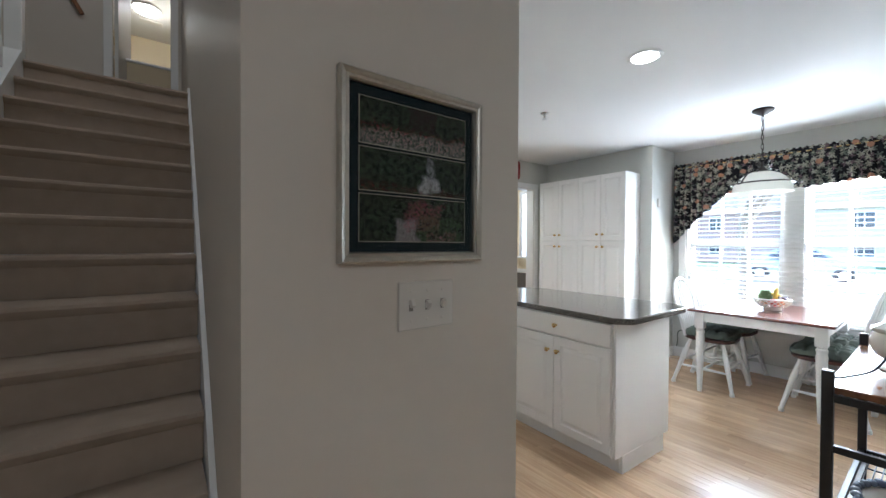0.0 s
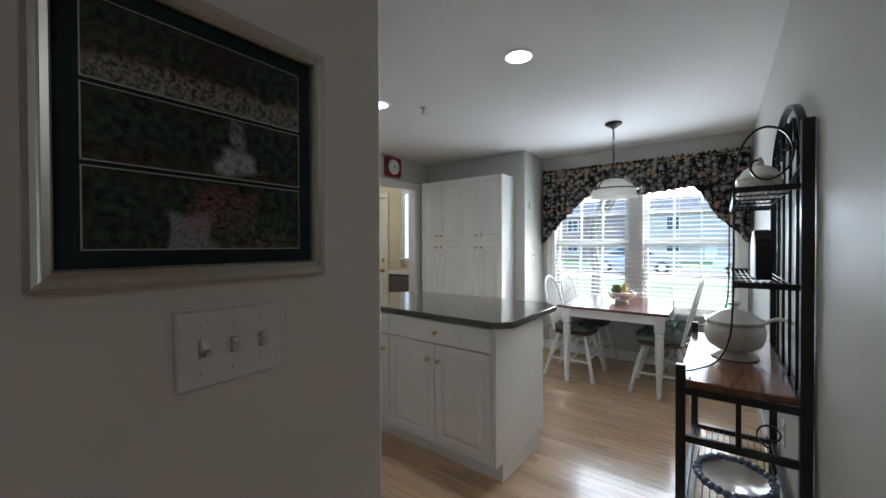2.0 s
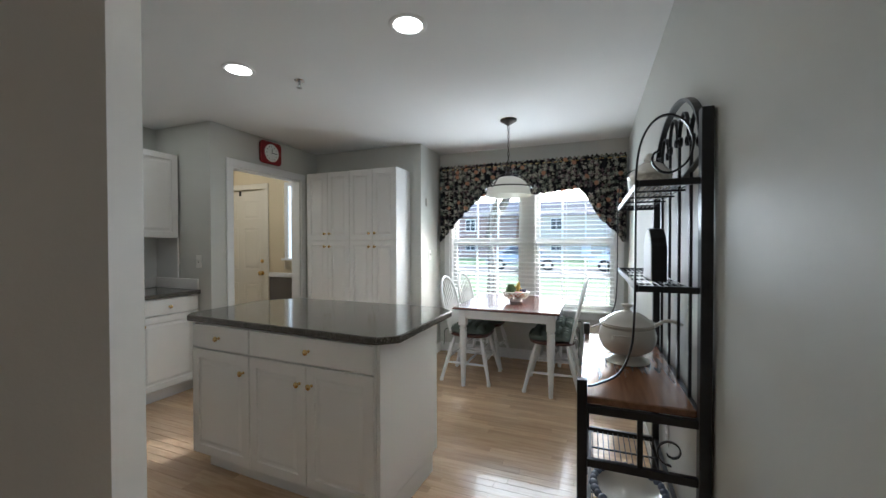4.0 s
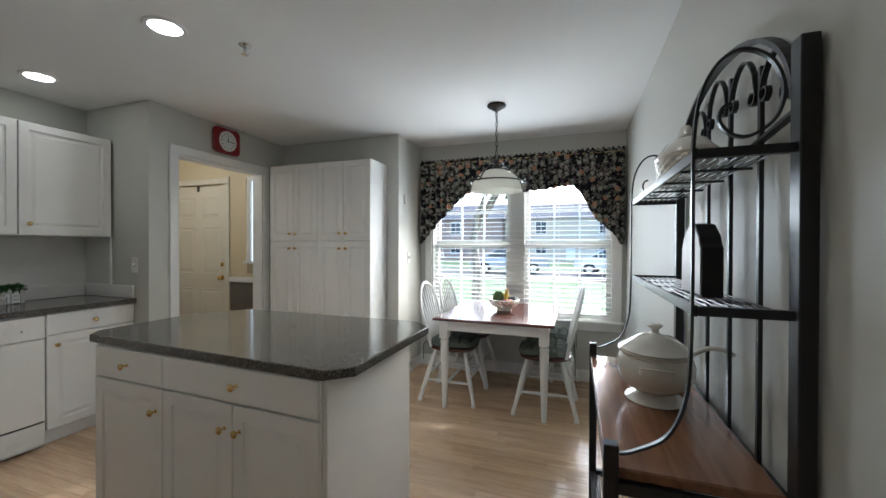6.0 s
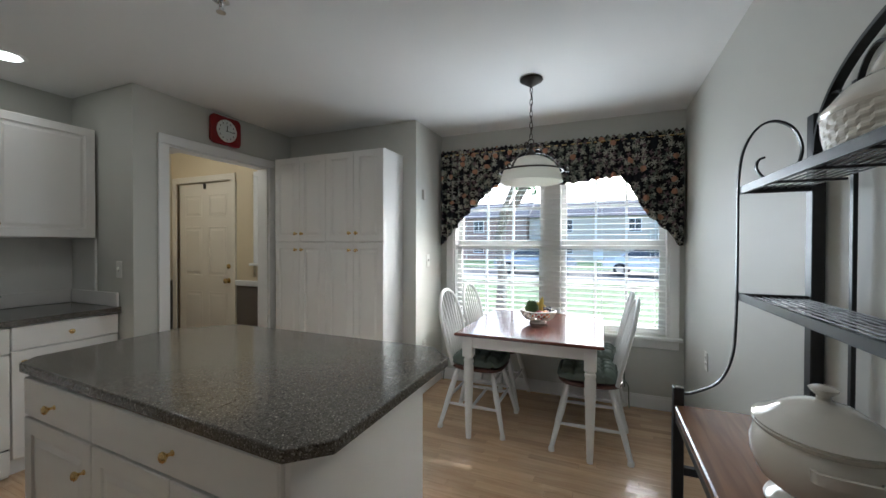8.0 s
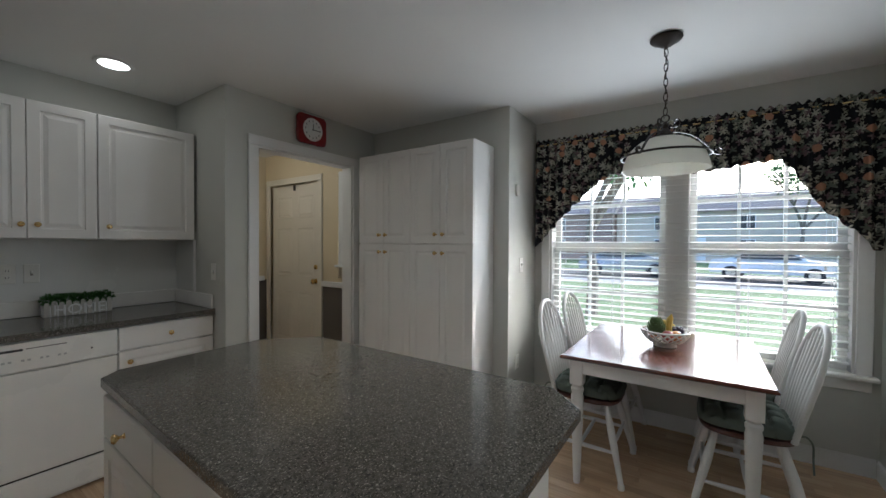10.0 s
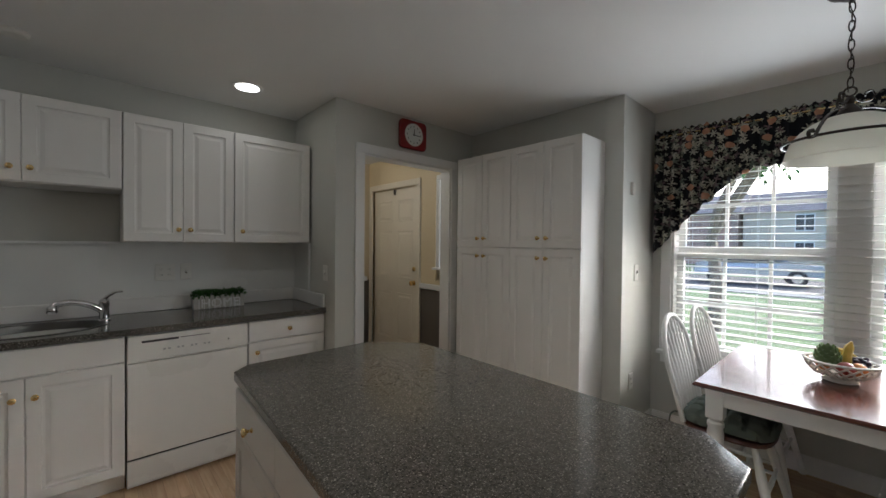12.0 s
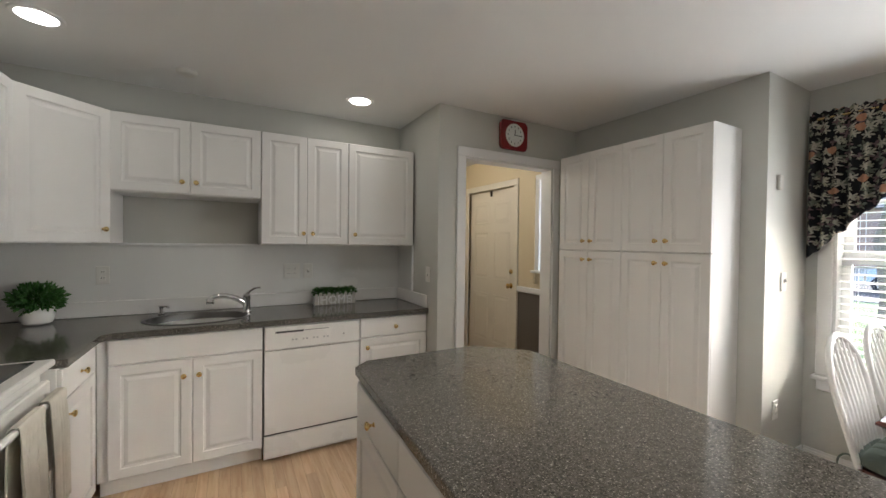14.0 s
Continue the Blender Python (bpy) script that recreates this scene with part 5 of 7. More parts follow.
def cushion(loc, rz, seed):
    t = thing("seat_cushion", "dark green tufted velvet seat cushion on a chair", "cushion", loc, rz, "green seat cushions")
    bm = bmesh.new()
    N = 40
    tufts = [(a * 0.085, b * 0.085) for a in (-1, 0, 1) for b in (-1, 0, 1)]
    def height(x, y, top):
        r = 1 - max(0, (abs(x / 0.205) ** 4 + abs(y / 0.20) ** 4))
        if r <= 0:
            return 0.0
        h = (0.076 if top else 0.012) * r ** 0.40
        if top:
            for a, b in tufts:
                d = math.hypot(x - a, y - b)
                h -= 0.036 * math.exp(-(d / 0.020) ** 2) * min(1, r * 2)
            h += 0.004 * noise.noise(Vector((x * 14, y * 14, seed)))
            crease = min(abs(((x / 0.085 + 0.5) % 1) - 0.5), abs(((y / 0.085 + 0.5) % 1) - 0.5))
            h -= 0.024 * math.exp(-(crease / 0.11) ** 2) * min(1, r * 2)
        return h
    def grid(top):
        g = []
        for i in range(N + 1):
            row = []
            for j in range(N + 1):
                x = 0.205 * (2 * i / N - 1)
                y = 0.20 * (2 * j / N - 1)
                e = abs(x / 0.205) ** 4 + abs(y / 0.20) ** 4
                if e > 1:
                    k = (1 / e) ** 0.25
                    x, y = x * k, y * k
                h = height(x, y, top)
                row.append(bm.verts.new((x, y, 0.014 + h if top else 0.014 - h)))
            g.append(row)
        for i in range(N):
            for j in range(N):
                q = [g[i][j], g[i + 1][j], g[i + 1][j + 1], g[i][j + 1]]
                bm.faces.new(q if top else list(reversed(q)))
    grid(True)
    grid(False)
    bmesh.ops.remove_doubles(bm, verts=bm.verts, dist=0.0008)
    part("pad", finish(bm), M_CUSHION, t, smooth=True)
    for a, b in tufts:
        part("button", finish(lathe(bmesh.new(), [(0.006, 0.0), (0.006, 0.003), (0.003, 0.005)], 8, (a, b, 0.034))), M_CUSHION, t)
    for sx in (-1, 1):
        part("tie", finish(tube(bmesh.new(), smooth_path([(sx * 0.15, -0.185, 0.02), (sx * 0.165, -0.215, 0.035), (sx * 0.185, -0.235, 0.01), (sx * 0.18, -0.238, -0.06), (sx * 0.19, -0.24, -0.12)], 4), 0.004, 6)), M_CUSHION, t)
    return t


chair0 = windsor_chair((7.512, 3.435, 0), 180)
chair1 = copy_thing(chair0, pose(8.02, 3.43, 0, 0, 0, 178))
chair2 = copy_thing(chair0, pose(7.500, 2.650, 0, 0, 0, 1))
chair3 = copy_thing(chair0, pose(8.01, 2.645, 0, 0, 0, -2))
cush0 = cushion((7.512, 3.425, 0.462), 180, 1)
for k, (x, y, r) in enumerate(((8.02, 3.42, 178), (7.500, 2.66, 1), (8.01, 2.655, -2))):
    copy_thing(cush0, pose(x, y, 0.462, 0, 0, r))

# ---- fruit bowl ----
BX, BYY = 7.70, 3.03
fb = thing("fruit_bowl", "white open-weave ceramic bowl on the dining table", "bowl", (BX, BYY, TZ))
part("foot", finish(lathe(bmesh.new(), [(0.060, 0.0005), (0.066, 0.004), (0.062, 0.022), (0.055, 0.026)], 32)), M_CERAMIC, fb, smooth=True)
part("base", finish(lathe(bmesh.new(), [(0.062, 0.0265), (0.085, 0.033), (0.08, 0.037), (0.02, 0.034)], 32)), M_CERAMIC, fb, smooth=True)


def bowl_r(z):
    return 0.085 + 0.045 * math.sin(min(1, (z - 0.03) / 0.065) * math.pi / 2)


for sgn in (-1, 1):
    for k in range(18):
        a0 = 2 * math.pi * k / 18
        pth = []
        for j in range(7):
            z = 0.032 + 0.066 * j / 6
            a = a0 + sgn * 0.62 * j / 6
            r = bowl_r(z) + sgn * 0.0012
            pth.append((r * math.cos(a), r * math.sin(a), z))
        part("lattice_strip", finish(tube(bmesh.new(), pth, 0.0048, 6)), M_CERAMIC, fb, smooth=True)
part("rim", finish(tube(bmesh.new(), [(0.131 * math.cos(2 * math.pi * k / 40), 0.131 * math.sin(2 * math.pi * k / 40), 0.098) for k in range(40)], 0.0065, 8, closed=True)), M_CERAMIC, fb, smooth=True)
M_FRUIT = {n_: material(n_, c_, 0.35, noise_scale=20, vary=0.2, bump=0.1, bump_scale=80) for n_, c_ in
           (("banana_yellow", (0.62, 0.45, 0.08)), ("orange_peel", (0.60, 0.22, 0.05)), ("green_artichoke", (0.16, 0.24, 0.10)), ("dark_grape", (0.035, 0.02, 0.045)), ("red_apple", (0.35, 0.06, 0.04)))}


def fruit(name, label, loc, prof, mat, tilt=(0, 0)):
    t = tagged(part(name, finish(lathe(bmesh.new(), prof, 20)), M_FRUIT[mat], smooth=True), label, "fruit")
    t.matrix_basis = pose(*loc, tilt[0], tilt[1], 0)
    return t


ball = lambda r: [(r * math.sin(math.pi * k / 10) + 0.0005, -r * math.cos(math.pi * k / 10)) for k in range(11)]
fruit("orange", "ripe orange in the ceramic bowl", (BX + 0.02, BYY + 0.055, TZ + 0.075), ball(0.037), "orange_peel")
fruit("apple", "dark red apple in the ceramic bowl", (BX - 0.065, BYY - 0.02, TZ + 0.074), ball(0.036), "red_apple")
fruit("orange", "ripe orange in the ceramic bowl", (BX - 0.045, BYY - 0.06, TZ + 0.076), ball(0.034), "orange_peel")
art = bmesh.new()
for lv in range(7):
    for k in range(9):
        a = 2 * math.pi * (k + 0.5 * (lv % 2)) / 9
        r = 0.043 * math.cos((lv - 2.2) / 7 * 1.9)
        z = -0.03 + lv * 0.0125
        pnt = Vector((r * math.cos(a), r * math.sin(a), z))
        out = Vector((math.cos(a), math.sin(a), 0))
        tng = Vector((-math.sin(a), math.cos(a), 0))
        v = [art.verts.new(q) for q in (pnt - tng * 0.013, pnt + out * 0.007 + Vector((0, 0, 0.012)) - tng * 0.013, pnt + out * 0.009 + Vector((0, 0, 0.026)), pnt + out * 0.007 + Vector((0, 0, 0.012)) + tng * 0.013, pnt + tng * 0.013)]
        art.faces.new(v)
lathe(art, ball(0.040), 16)
ao = tagged(part("artichoke", finish(art), M_FRUIT["green_artichoke"]), "green artichoke in the ceramic bowl", "vegetable")
ao.location = (BX - 0.03, BYY + 0.045, TZ + 0.108)
bnn = bmesh.new()
tube(bnn, smooth_path([(0, 0, -0.03), (0.004, 0.004, 0.03), (0.002, 0.0, 0.075), (-0.008, -0.01, 0.118)], 6), [0.007] + [0.014] * 3 + [0.018] * 11 + [0.013, 0.010, 0.006, 0.005], 8)
bo = tagged(part("banana", finish(bnn), M_FRUIT["banana_yellow"], smooth=True), "yellow banana standing in the ceramic bowl", "fruit")
bo.location = (BX - 0.01, BYY - 0.025, TZ + 0.085)
bn2 = bmesh.new()
tube(bn2, smooth_path([(-0.02, 0.085, 0.0), (0.03, 0.05, 0.028), (0.06, 0.0, 0.03), (0.06, -0.055, 0.01)], 6), [0.006] + [0.014] * 3 + [0.017] * 11 + [0.013, 0.010, 0.007, 0.005], 8)
bo2 = tagged(part("banana", finish(bn2), M_FRUIT["banana_yellow"], smooth=True), "yellow banana lying across the ceramic bowl", "fruit")
bo2.location = (BX, BYY, TZ + 0.105)
gr = bmesh.new()
rg2 = random.Random(2)
for k in range(26):
    lathe(gr, ball(0.0105), 8, (rg2.uniform(-0.03, 0.035), rg2.uniform(-0.03, 0.03), rg2.uniform(-0.012, 0.02)))
go = tagged(part("grapes", finish(gr), M_FRUIT["dark_grape"], smooth=True), "bunch of dark grapes in the ceramic bowl", "fruit")
go.location = (BX + 0.02, BYY - 0.07, TZ + 0.098)

# ---- pendant lamp ----
LX, LY_ = 7.24, 3.012
pd = thing("pendant_lamp", "bronze pendant lamp with a frosted glass bowl shade", "pendant lamp", (LX, LY_, 1.75))
CZ = CEIL - 1.75
part("canopy", finish(lathe(bmesh.new(), [(0.072, CZ - 0.001), (0.075, CZ - 0.010), (0.068, CZ - 0.018), (0.050, CZ - 0.026), (0.030, CZ - 0.042), (0.010, CZ - 0.050), (0.006, CZ - 0.060)], 28)), M_BRONZE, pd, smooth=True)
zc = CZ - 0.055
k = 0
while zc > 0.30:
    lk = []
    for j in range(14):
        a = 2 * math.pi * j / 14
        u, w = 0.0085 * math.cos(a), 0.0225 * math.sin(a)
        lk.append((u, 0, zc - 0.0225 + w) if k % 2 else (0, u, zc - 0.0225 + w))
    part("chain_link", finish(tube(bmesh.new(), lk, 0.0026, 6, closed=True)), M_BRONZE, pd, smooth=True)
    zc -= 0.0375
    k += 1
cord = smooth_path([(0.004 + 0.010 * math.sin(i * 2.1), 0.010 * math.cos(i * 1.7), CZ - 0.05 - i * (CZ - 0.32) / 8) for i in range(9)], 4)
part("cord", finish(tube(bmesh.new(), cord, 0.0022, 6)), M_BRONZE, pd, smooth=True)
part("loop", finish(tube(bmesh.new(), [(0, 0.018 * math.cos(2 * math.pi * j / 16), 0.272 + 0.018 * math.sin(2 * math.pi * j / 16)) for j in range(16)], 0.0035, 8, closed=True)), M_BRONZE, pd, smooth=True)
part("hub", finish(lathe(bmesh.new(), [(0.010, 0.252), (0.016, 0.240), (0.012, 0.222), (0.026, 0.205), (0.038, 0.190), (0.040, 0.182), (0.02, 0.178)], 22)), M_BRONZE, pd, smooth=True)
for k in range(3):
    a = radians(35 + 120 * k)
    d = Vector((math.cos(a), math.sin(a), 0))
    up_ = Vector((0, 0, 1))
    P_ = lambda r, z: d * r + up_ * z
    arm = smooth_path([P_(0.030, 0.200), P_(0.075, 0.192), P_(0.130, 0.165), P_(0.180, 0.115), P_(0.205, 0.078), P_(0.232, 0.066), P_(0.243, 0.085), P_(0.228, 0.099), P_(0.214, 0.090)], 6)
    part("arm", finish(bar(bmesh.new(), arm, 0.012, 0.005, d.cross(up_))), M_BRONZE, pd)
    scr = smooth_path([P_(0.012, 0.245), P_(0.030, 0.225), P_(0.055, 0.226), P_(0.066, 0.245), P_(0.056, 0.263), P_(0.040, 0.257), P_(0.042, 0.244)], 6)
    part("scroll", finish(bar(bmesh.new(), scr, 0.009, 0.0045, d.cross(up_))), M_BRONZE, pd)
ringp = [(0.203 * math.cos(2 * math.pi * j / 48), 0.203 * math.sin(2 * math.pi * j / 48), 0.078) for j in range(48)]
part("ring", finish(tube(bmesh.new(), ringp, 0.0055, 8, closed=True)), M_BRONZE, pd, smooth=True)
M_SHADE = material("frosted_white_glass", (0.80, 0.78, 0.72), 0.35, noise_scale=9, vary=0.05)
translucent(M_SHADE, (0.85, 0.84, 0.78), 0.45)
sh = [(0.040, 0.176), (0.075, 0.170), (0.115, 0.152), (0.150, 0.124), (0.176, 0.088), (0.190, 0.050), (0.197, 0.020), (0.202, 0.008), (0.199, 0.006), (0.193, 0.018), (0.186, 0.050), (0.172, 0.086), (0.147, 0.121), (0.113, 0.148), (0.074, 0.166), (0.040, 0.172)]
part("shade", finish(lathe(bmesh.new(), sh, 48)), M_SHADE, pd, "frosted white glass bowl", smooth=True)
part("bulb", finish(lathe(bmesh.new(), [(0.012, 0.178), (0.012, 0.15), (0.026, 0.12), (0.030, 0.095), (0.018, 0.072), (0.004, 0.066)], 16)), M_PLASTIC, pd, "unlit bulb", smooth=True)

# ---- valance ----


def floral():
    """Black cloth printed with cream flowers, orange fruit and grey-green leaves."""
    m = bpy.data.materials.new("black_floral_cotton")
    m.use_nodes = True
    nt = m.node_tree
    b = nt.nodes["Principled BSDF"]
    b.inputs["Roughness"].default_value = 0.85
    b.inputs["Specular IOR Level"].default_value = 0.2
    tc = nt.nodes.new("ShaderNodeTexCoord")
    sep = nt.nodes.new("ShaderNodeSeparateXYZ")
    nt.links.new(tc.outputs["Object"], sep.inputs[0])
    comb = nt.nodes.new("ShaderNodeCombineXYZ")
    nt.links.new(sep.outputs["Y"], comb.inputs[0])
    nt.links.new(sep.outputs["Z"], comb.inputs[1])
    warp = nt.nodes.new("ShaderNodeTexNoise")
    warp.inputs["Scale"].default_value, warp.inputs["Detail"].default_value = 34, 2
    nt.links.new(comb.outputs[0], warp.inputs["Vector"])
    bend = nt.nodes.new("ShaderNodeVectorMath")
    bend.operation = "MULTIPLY_ADD"
    bend.inputs[1].default_value = (0.022, 0.022, 0)
    nt.links.new(warp.outputs["Color"], bend.inputs[0])
    nt.links.new(comb.outputs[0], bend.inputs[2])
    base = None
    layers = [  # scale, petals, size, colour a, colour b, share of cells, shift
        (15, 5, 0.40, (0.10, 0.115, 0.085), (0.16, 0.17, 0.14), 0.25, 5.3),
        (17, 6, 0.45, (0.30, 0.28, 0.21), (0.46, 0.44, 0.37), 0.42, 0.0),
        (18, 4, 0.36, (0.085, 0.065, 0.085), (0.20, 0.13, 0.12), 0.55, 9.1),
        (27, 5, 0.34, (0.36, 0.33, 0.25), (0.30, 0.30, 0.22), 0.62, 14.2),
        (9, 0, 0.21, (0.40, 0.17, 0.10), (0.46, 0.27, 0.17), 0.66, 21.7),
    ]
    for scale, petals, size, ca, cb_, share, shift in layers:
        add = nt.nodes.new("ShaderNodeVectorMath")
        add.operation = "ADD"
        add.inputs[1].default_value = (shift, shift * 0.7, 0)
        nt.links.new(bend.outputs[0], add.inputs[0])
        v = nt.nodes.new("ShaderNodeTexVoronoi")
        v.voronoi_dimensions = "2D"
        v.inputs["Scale"].default_value = scale
        v.inputs["Randomness"].default_value = 0.85
        nt.links.new(add.outputs[0], v.inputs["Vector"])
        sub = nt.nodes.new("ShaderNodeVectorMath")
        sub.operation = "SUBTRACT"
        nt.links.new(add.outputs[0], sub.inputs[0])
        nt.links.new(v.outputs["Position"], sub.inputs[1])
        s2 = nt.nodes.new("ShaderNodeSeparateXYZ")
        nt.links.new(sub.outputs[0], s2.inputs[0])
        at = nt.nodes.new("ShaderNodeMath")
        at.operation = "ARCTAN2"
        nt.links.new(s2.outputs["Y"], at.inputs[0])
        nt.links.new(s2.outputs["X"], at.inputs[1])
        scol = nt.nodes.new("ShaderNodeSeparateColor")
        nt.links.new(v.outputs["Color"], scol.inputs[0])
        ph = nt.nodes.new("ShaderNodeMath")
        ph.operation = "MULTIPLY_ADD"
        ph.inputs[1].default_value = petals
        nt.links.new(at.outputs[0], ph.inputs[0])
        nt.links.new(scol.outputs["Green"], ph.inputs[2])
        sn_ = nt.nodes.new("ShaderNodeMath")
        sn_.operation = "SINE"
        nt.links.new(ph.outputs[0], sn_.inputs[0])
        rad = nt.nodes.new("ShaderNodeMath")
        rad.operation = "MULTIPLY_ADD"
        rad.inputs[1].default_value = size * (0.38 if petals else 0.0)
        rad.inputs[2].default_value = size * (0.72 if petals else 1.0)
        nt.links.new(sn_.outputs[0], rad.inputs[0])
        lt = nt.nodes.new("ShaderNodeMath")
        lt.operation = "LESS_THAN"
        nt.links.new(v.outputs["Distance"], lt.inputs[0])
        nt.links.new(rad.outputs[0], lt.inputs[1])
        gt = nt.nodes.new("ShaderNodeMath")
        gt.operation = "GREATER_THAN"
        gt.inputs[1].default_value = share
        nt.links.new(scol.outputs["Red"], gt.inputs[0])
        mu = nt.nodes.new("ShaderNodeMath")
        mu.operation = "MULTIPLY"
        nt.links.new(lt.outputs[0], mu.inputs[0])
        nt.links.new(gt.outputs[0], mu.inputs[1])
        cm = nt.nodes.new("ShaderNodeMix")
        cm.data_type = "RGBA"
        cm.inputs[6].default_value, cm.inputs[7].default_value = (*ca, 1), (*cb_, 1)
        nz = nt.nodes.new("ShaderNodeTexNoise")
        nz.inputs["Scale"].default_value = 90
        nt.links.new(comb.outputs[0], nz.inputs["Vector"])
        nt.links.new(nz.outputs["Fac"], cm.inputs[0])
        mix = nt.nodes.new("ShaderNodeMix")
        mix.data_type = "RGBA"
        if base is None:
            mix.inputs[6].default_value = (0.012, 0.012, 0.015, 1)
        else:
            nt.links.new(base, mix.inputs[6])
        nt.links.new(mu.outputs[0], mix.inputs[0])
        nt.links.new(cm.outputs[2], mix.inputs[7])
        base = mix.outputs[2]
    nt.links.new(base, b.inputs["Base Color"])
    wv = nt.nodes.new("ShaderNodeTexNoise")
    wv.inputs["Scale"].default_value = 600
    nt.links.new(tc.outputs["Object"], wv.inputs["Vector"])
    bp = nt.nodes.new("ShaderNodeBump")
    bp.inputs["Strength"].default_value, bp.inputs["Distance"].default_value = 0.15, 0.001
    nt.links.new(wv.outputs["Fac"], bp.inputs["Height"])
    nt.links.new(bp.outputs[0], b.inputs["Normal"])
    return m


M_FLORAL = floral()
va = thing("window_valance", "black floral gathered swag valance over the window", "valance", (WIN_X - 0.07, 3.01, 2.24))
EDGE = [(4.045, 1.345), (4.02, 1.37), (3.93, 1.47), (3.80, 1.62), (3.70, 1.71), (3.58, 1.83), (3.45, 1.915), (3.30, 1.915), (3.12, 1.885), (2.98, 1.875), (2.80, 1.885), (2.60, 1.905), (2.44, 1.915), (2.37, 1.83), (2.27, 1.63), (2.20, 1.55), (2.10, 1.46), (2.02, 1.35), (1.995, 1.34)]


def edge_z(y):
    for (ya, za), (yb, zb) in zip(EDGE, EDGE[1:]):
        if yb <= y <= ya:
            return za + (zb - za) * (ya - y) / (ya - yb)
    return EDGE[0][1] if y > EDGE[0][0] else EDGE[-1][1]


bm = bmesh.new()
NY, NZ = 380, 22
grid = []
for i in range(NY + 1):
    y = 4.045 + (1.995 - 4.045) * i / NY
    fold = math.sin(i * 0.55 + 1.4 * math.sin(i * 0.045)) + 0.5 * math.sin(i * 0.31 + 2)
    topz = 2.262 + 0.008 * math.sin(i * 0.75) + 0.010 * noise.noise(Vector((i * 0.16, 0, 3)))
    ez = edge_z(y) + 0.006 * math.sin(i * 0.35)
    row = []
    for j in range(NZ + 1):
        f = j / NZ
        z = topz + (ez - topz) * f
        amp = 0.006 + 0.016 * min(1, abs(z - 2.225) / 0.25)
        x = WIN_X - 0.075 - amp * fold * (0.5 if z > 2.2 else 1.0) - 0.012 * f
        if abs(z - 2.225) < 0.012:
            x += 0.008
        row.append(bm.verts.new((x, y, z)))
    grid.append(row)
for a, b in zip(grid, grid[1:]):
    for j in range(NZ):
        bm.faces.new((a[j], b[j], b[j + 1], a[j + 1]))
cl = wpart("cloth", bm, M_FLORAL, va, "black floral cotton", smooth=True)
md = cl.modifiers.new("thickness", "SOLIDIFY")
md.thickness = 0.003
wpart("rod", tube(bmesh.new(), [(WIN_X - 0.062, 1.985, 2.222), (WIN_X - 0.062, 4.06, 2.222)], 0.008, 10), M_BRASS, va)
for y in (2.0, 3.01, 4.04):
    wpart("rod_bracket", boxm(WIN_X - 0.060, WIN_X - 0.0005, y - 0.008, y + 0.008, 2.205, 2.238), M_BRASS, va)
for ys in ((4.048, 4.052), (1.986, 1.990)):
    rt = bmesh.new()
    v = [rt.verts.new(p) for p in ((WIN_X - 0.085, ys[0], 2.25), (WIN_X - 0.003, ys[0], 2.25), (WIN_X - 0.003, ys[0], 1.37), (WIN_X - 0.085, ys[0], 1.345))]
    v2 = [rt.verts.new(q.co + Vector((0, ys[1] - ys[0], 0))) for q in v]
    rt.faces.new(v)
    rt.faces.new(v2)
    for k in range(4):
        rt.faces.new((v[k], v[(k + 1) % 4], v2[(k + 1) % 4], v2[k]))
    wpart("return", rt, M_FLORAL, va)

# ---- baker's rack ----
RX0, RX1, RYB, RYF = 5.215, 6.185, 1.988, 2.338
rk = thing("bakers_rack", "black wrought-iron baker's rack with a cherry wood shelf", "shelf rack", (5.70, 2.16, 0))
PW = 0.016
for x in (RX0, RX1):
    wpart("back_post", boxm(x - PW * 1.25, x + PW * 1.25, RYB - PW, RYB + PW, 0.0, 1.738, bevel=0.002), M_IRON, rk)
    wpart("front_post", boxm(x - PW, x + PW, RYF - PW, RYF + PW, 0.0, 0.873, bevel=0.002), M_IRON, rk)
    for z in (0.775, 0.595, 0.265):
        wpart("side_rail", boxm(x - 0.010, x + 0.010, RYB + PW + 0.0005, RYF - PW - 0.0005, z - 0.013, z + 0.013, bevel=0.001), M_IRON, rk)
    wpart("strut", boxm(x - 0.008, x + 0.008, 2.155, 2.171, 0.6085, 0.7615), M_IRON, rk)
    cx_ = []
    for k in range(22):
        a = radians(-90 + 20 * k)
        r = 0.045 * (1 - k / 30)
        cx_.append((x, 2.075 + r * math.cos(a), 0.675 + r * math.sin(a)))
    wpart("side_scroll", bar(bmesh.new(), cx_, 0.010, 0.004, (1, 0, 0)), M_IRON, rk)
    # the tall side loop from the front post up and round the top shelf
    gl = smooth_path([(x, RYF - 0.018, 0.852), (x, 2.290, 0.862), (x, 2.225, 0.905), (x, 2.190, 0.99), (x, 2.181, 1.10), (x, 2.179, 1.25), (x, 2.179, 1.42), (x, 2.178, 1.55), (x, 2.166, 1.645), (x, 2.135, 1.708), (x, 2.092, 1.730), (x, 2.045, 1.705), (x, 2.022, 1.645), (x, 2.035, 1.585), (x, 2.075, 1.552), (x, 2.110, 1.556), (x, 2.132, 1.585), (x, 2.128, 1.612), (x, 2.112, 1.620)], 6)
    wpart("side_loop", bar(bmesh.new(), gl, 0.012, 0.006, (1, 0, 0)), M_IRON, rk, "slender curled side bar")
for z in (0.775, 0.265):
    for y in (RYB, RYF):
        wpart("rail", boxm(RX0 + PW * 1.25 + 0.0005, RX1 - PW * 1.25 - 0.0005, y - 0.010, y + 0.010, z - 0.013, z + 0.013, bevel=0.001), M_IRON, rk)
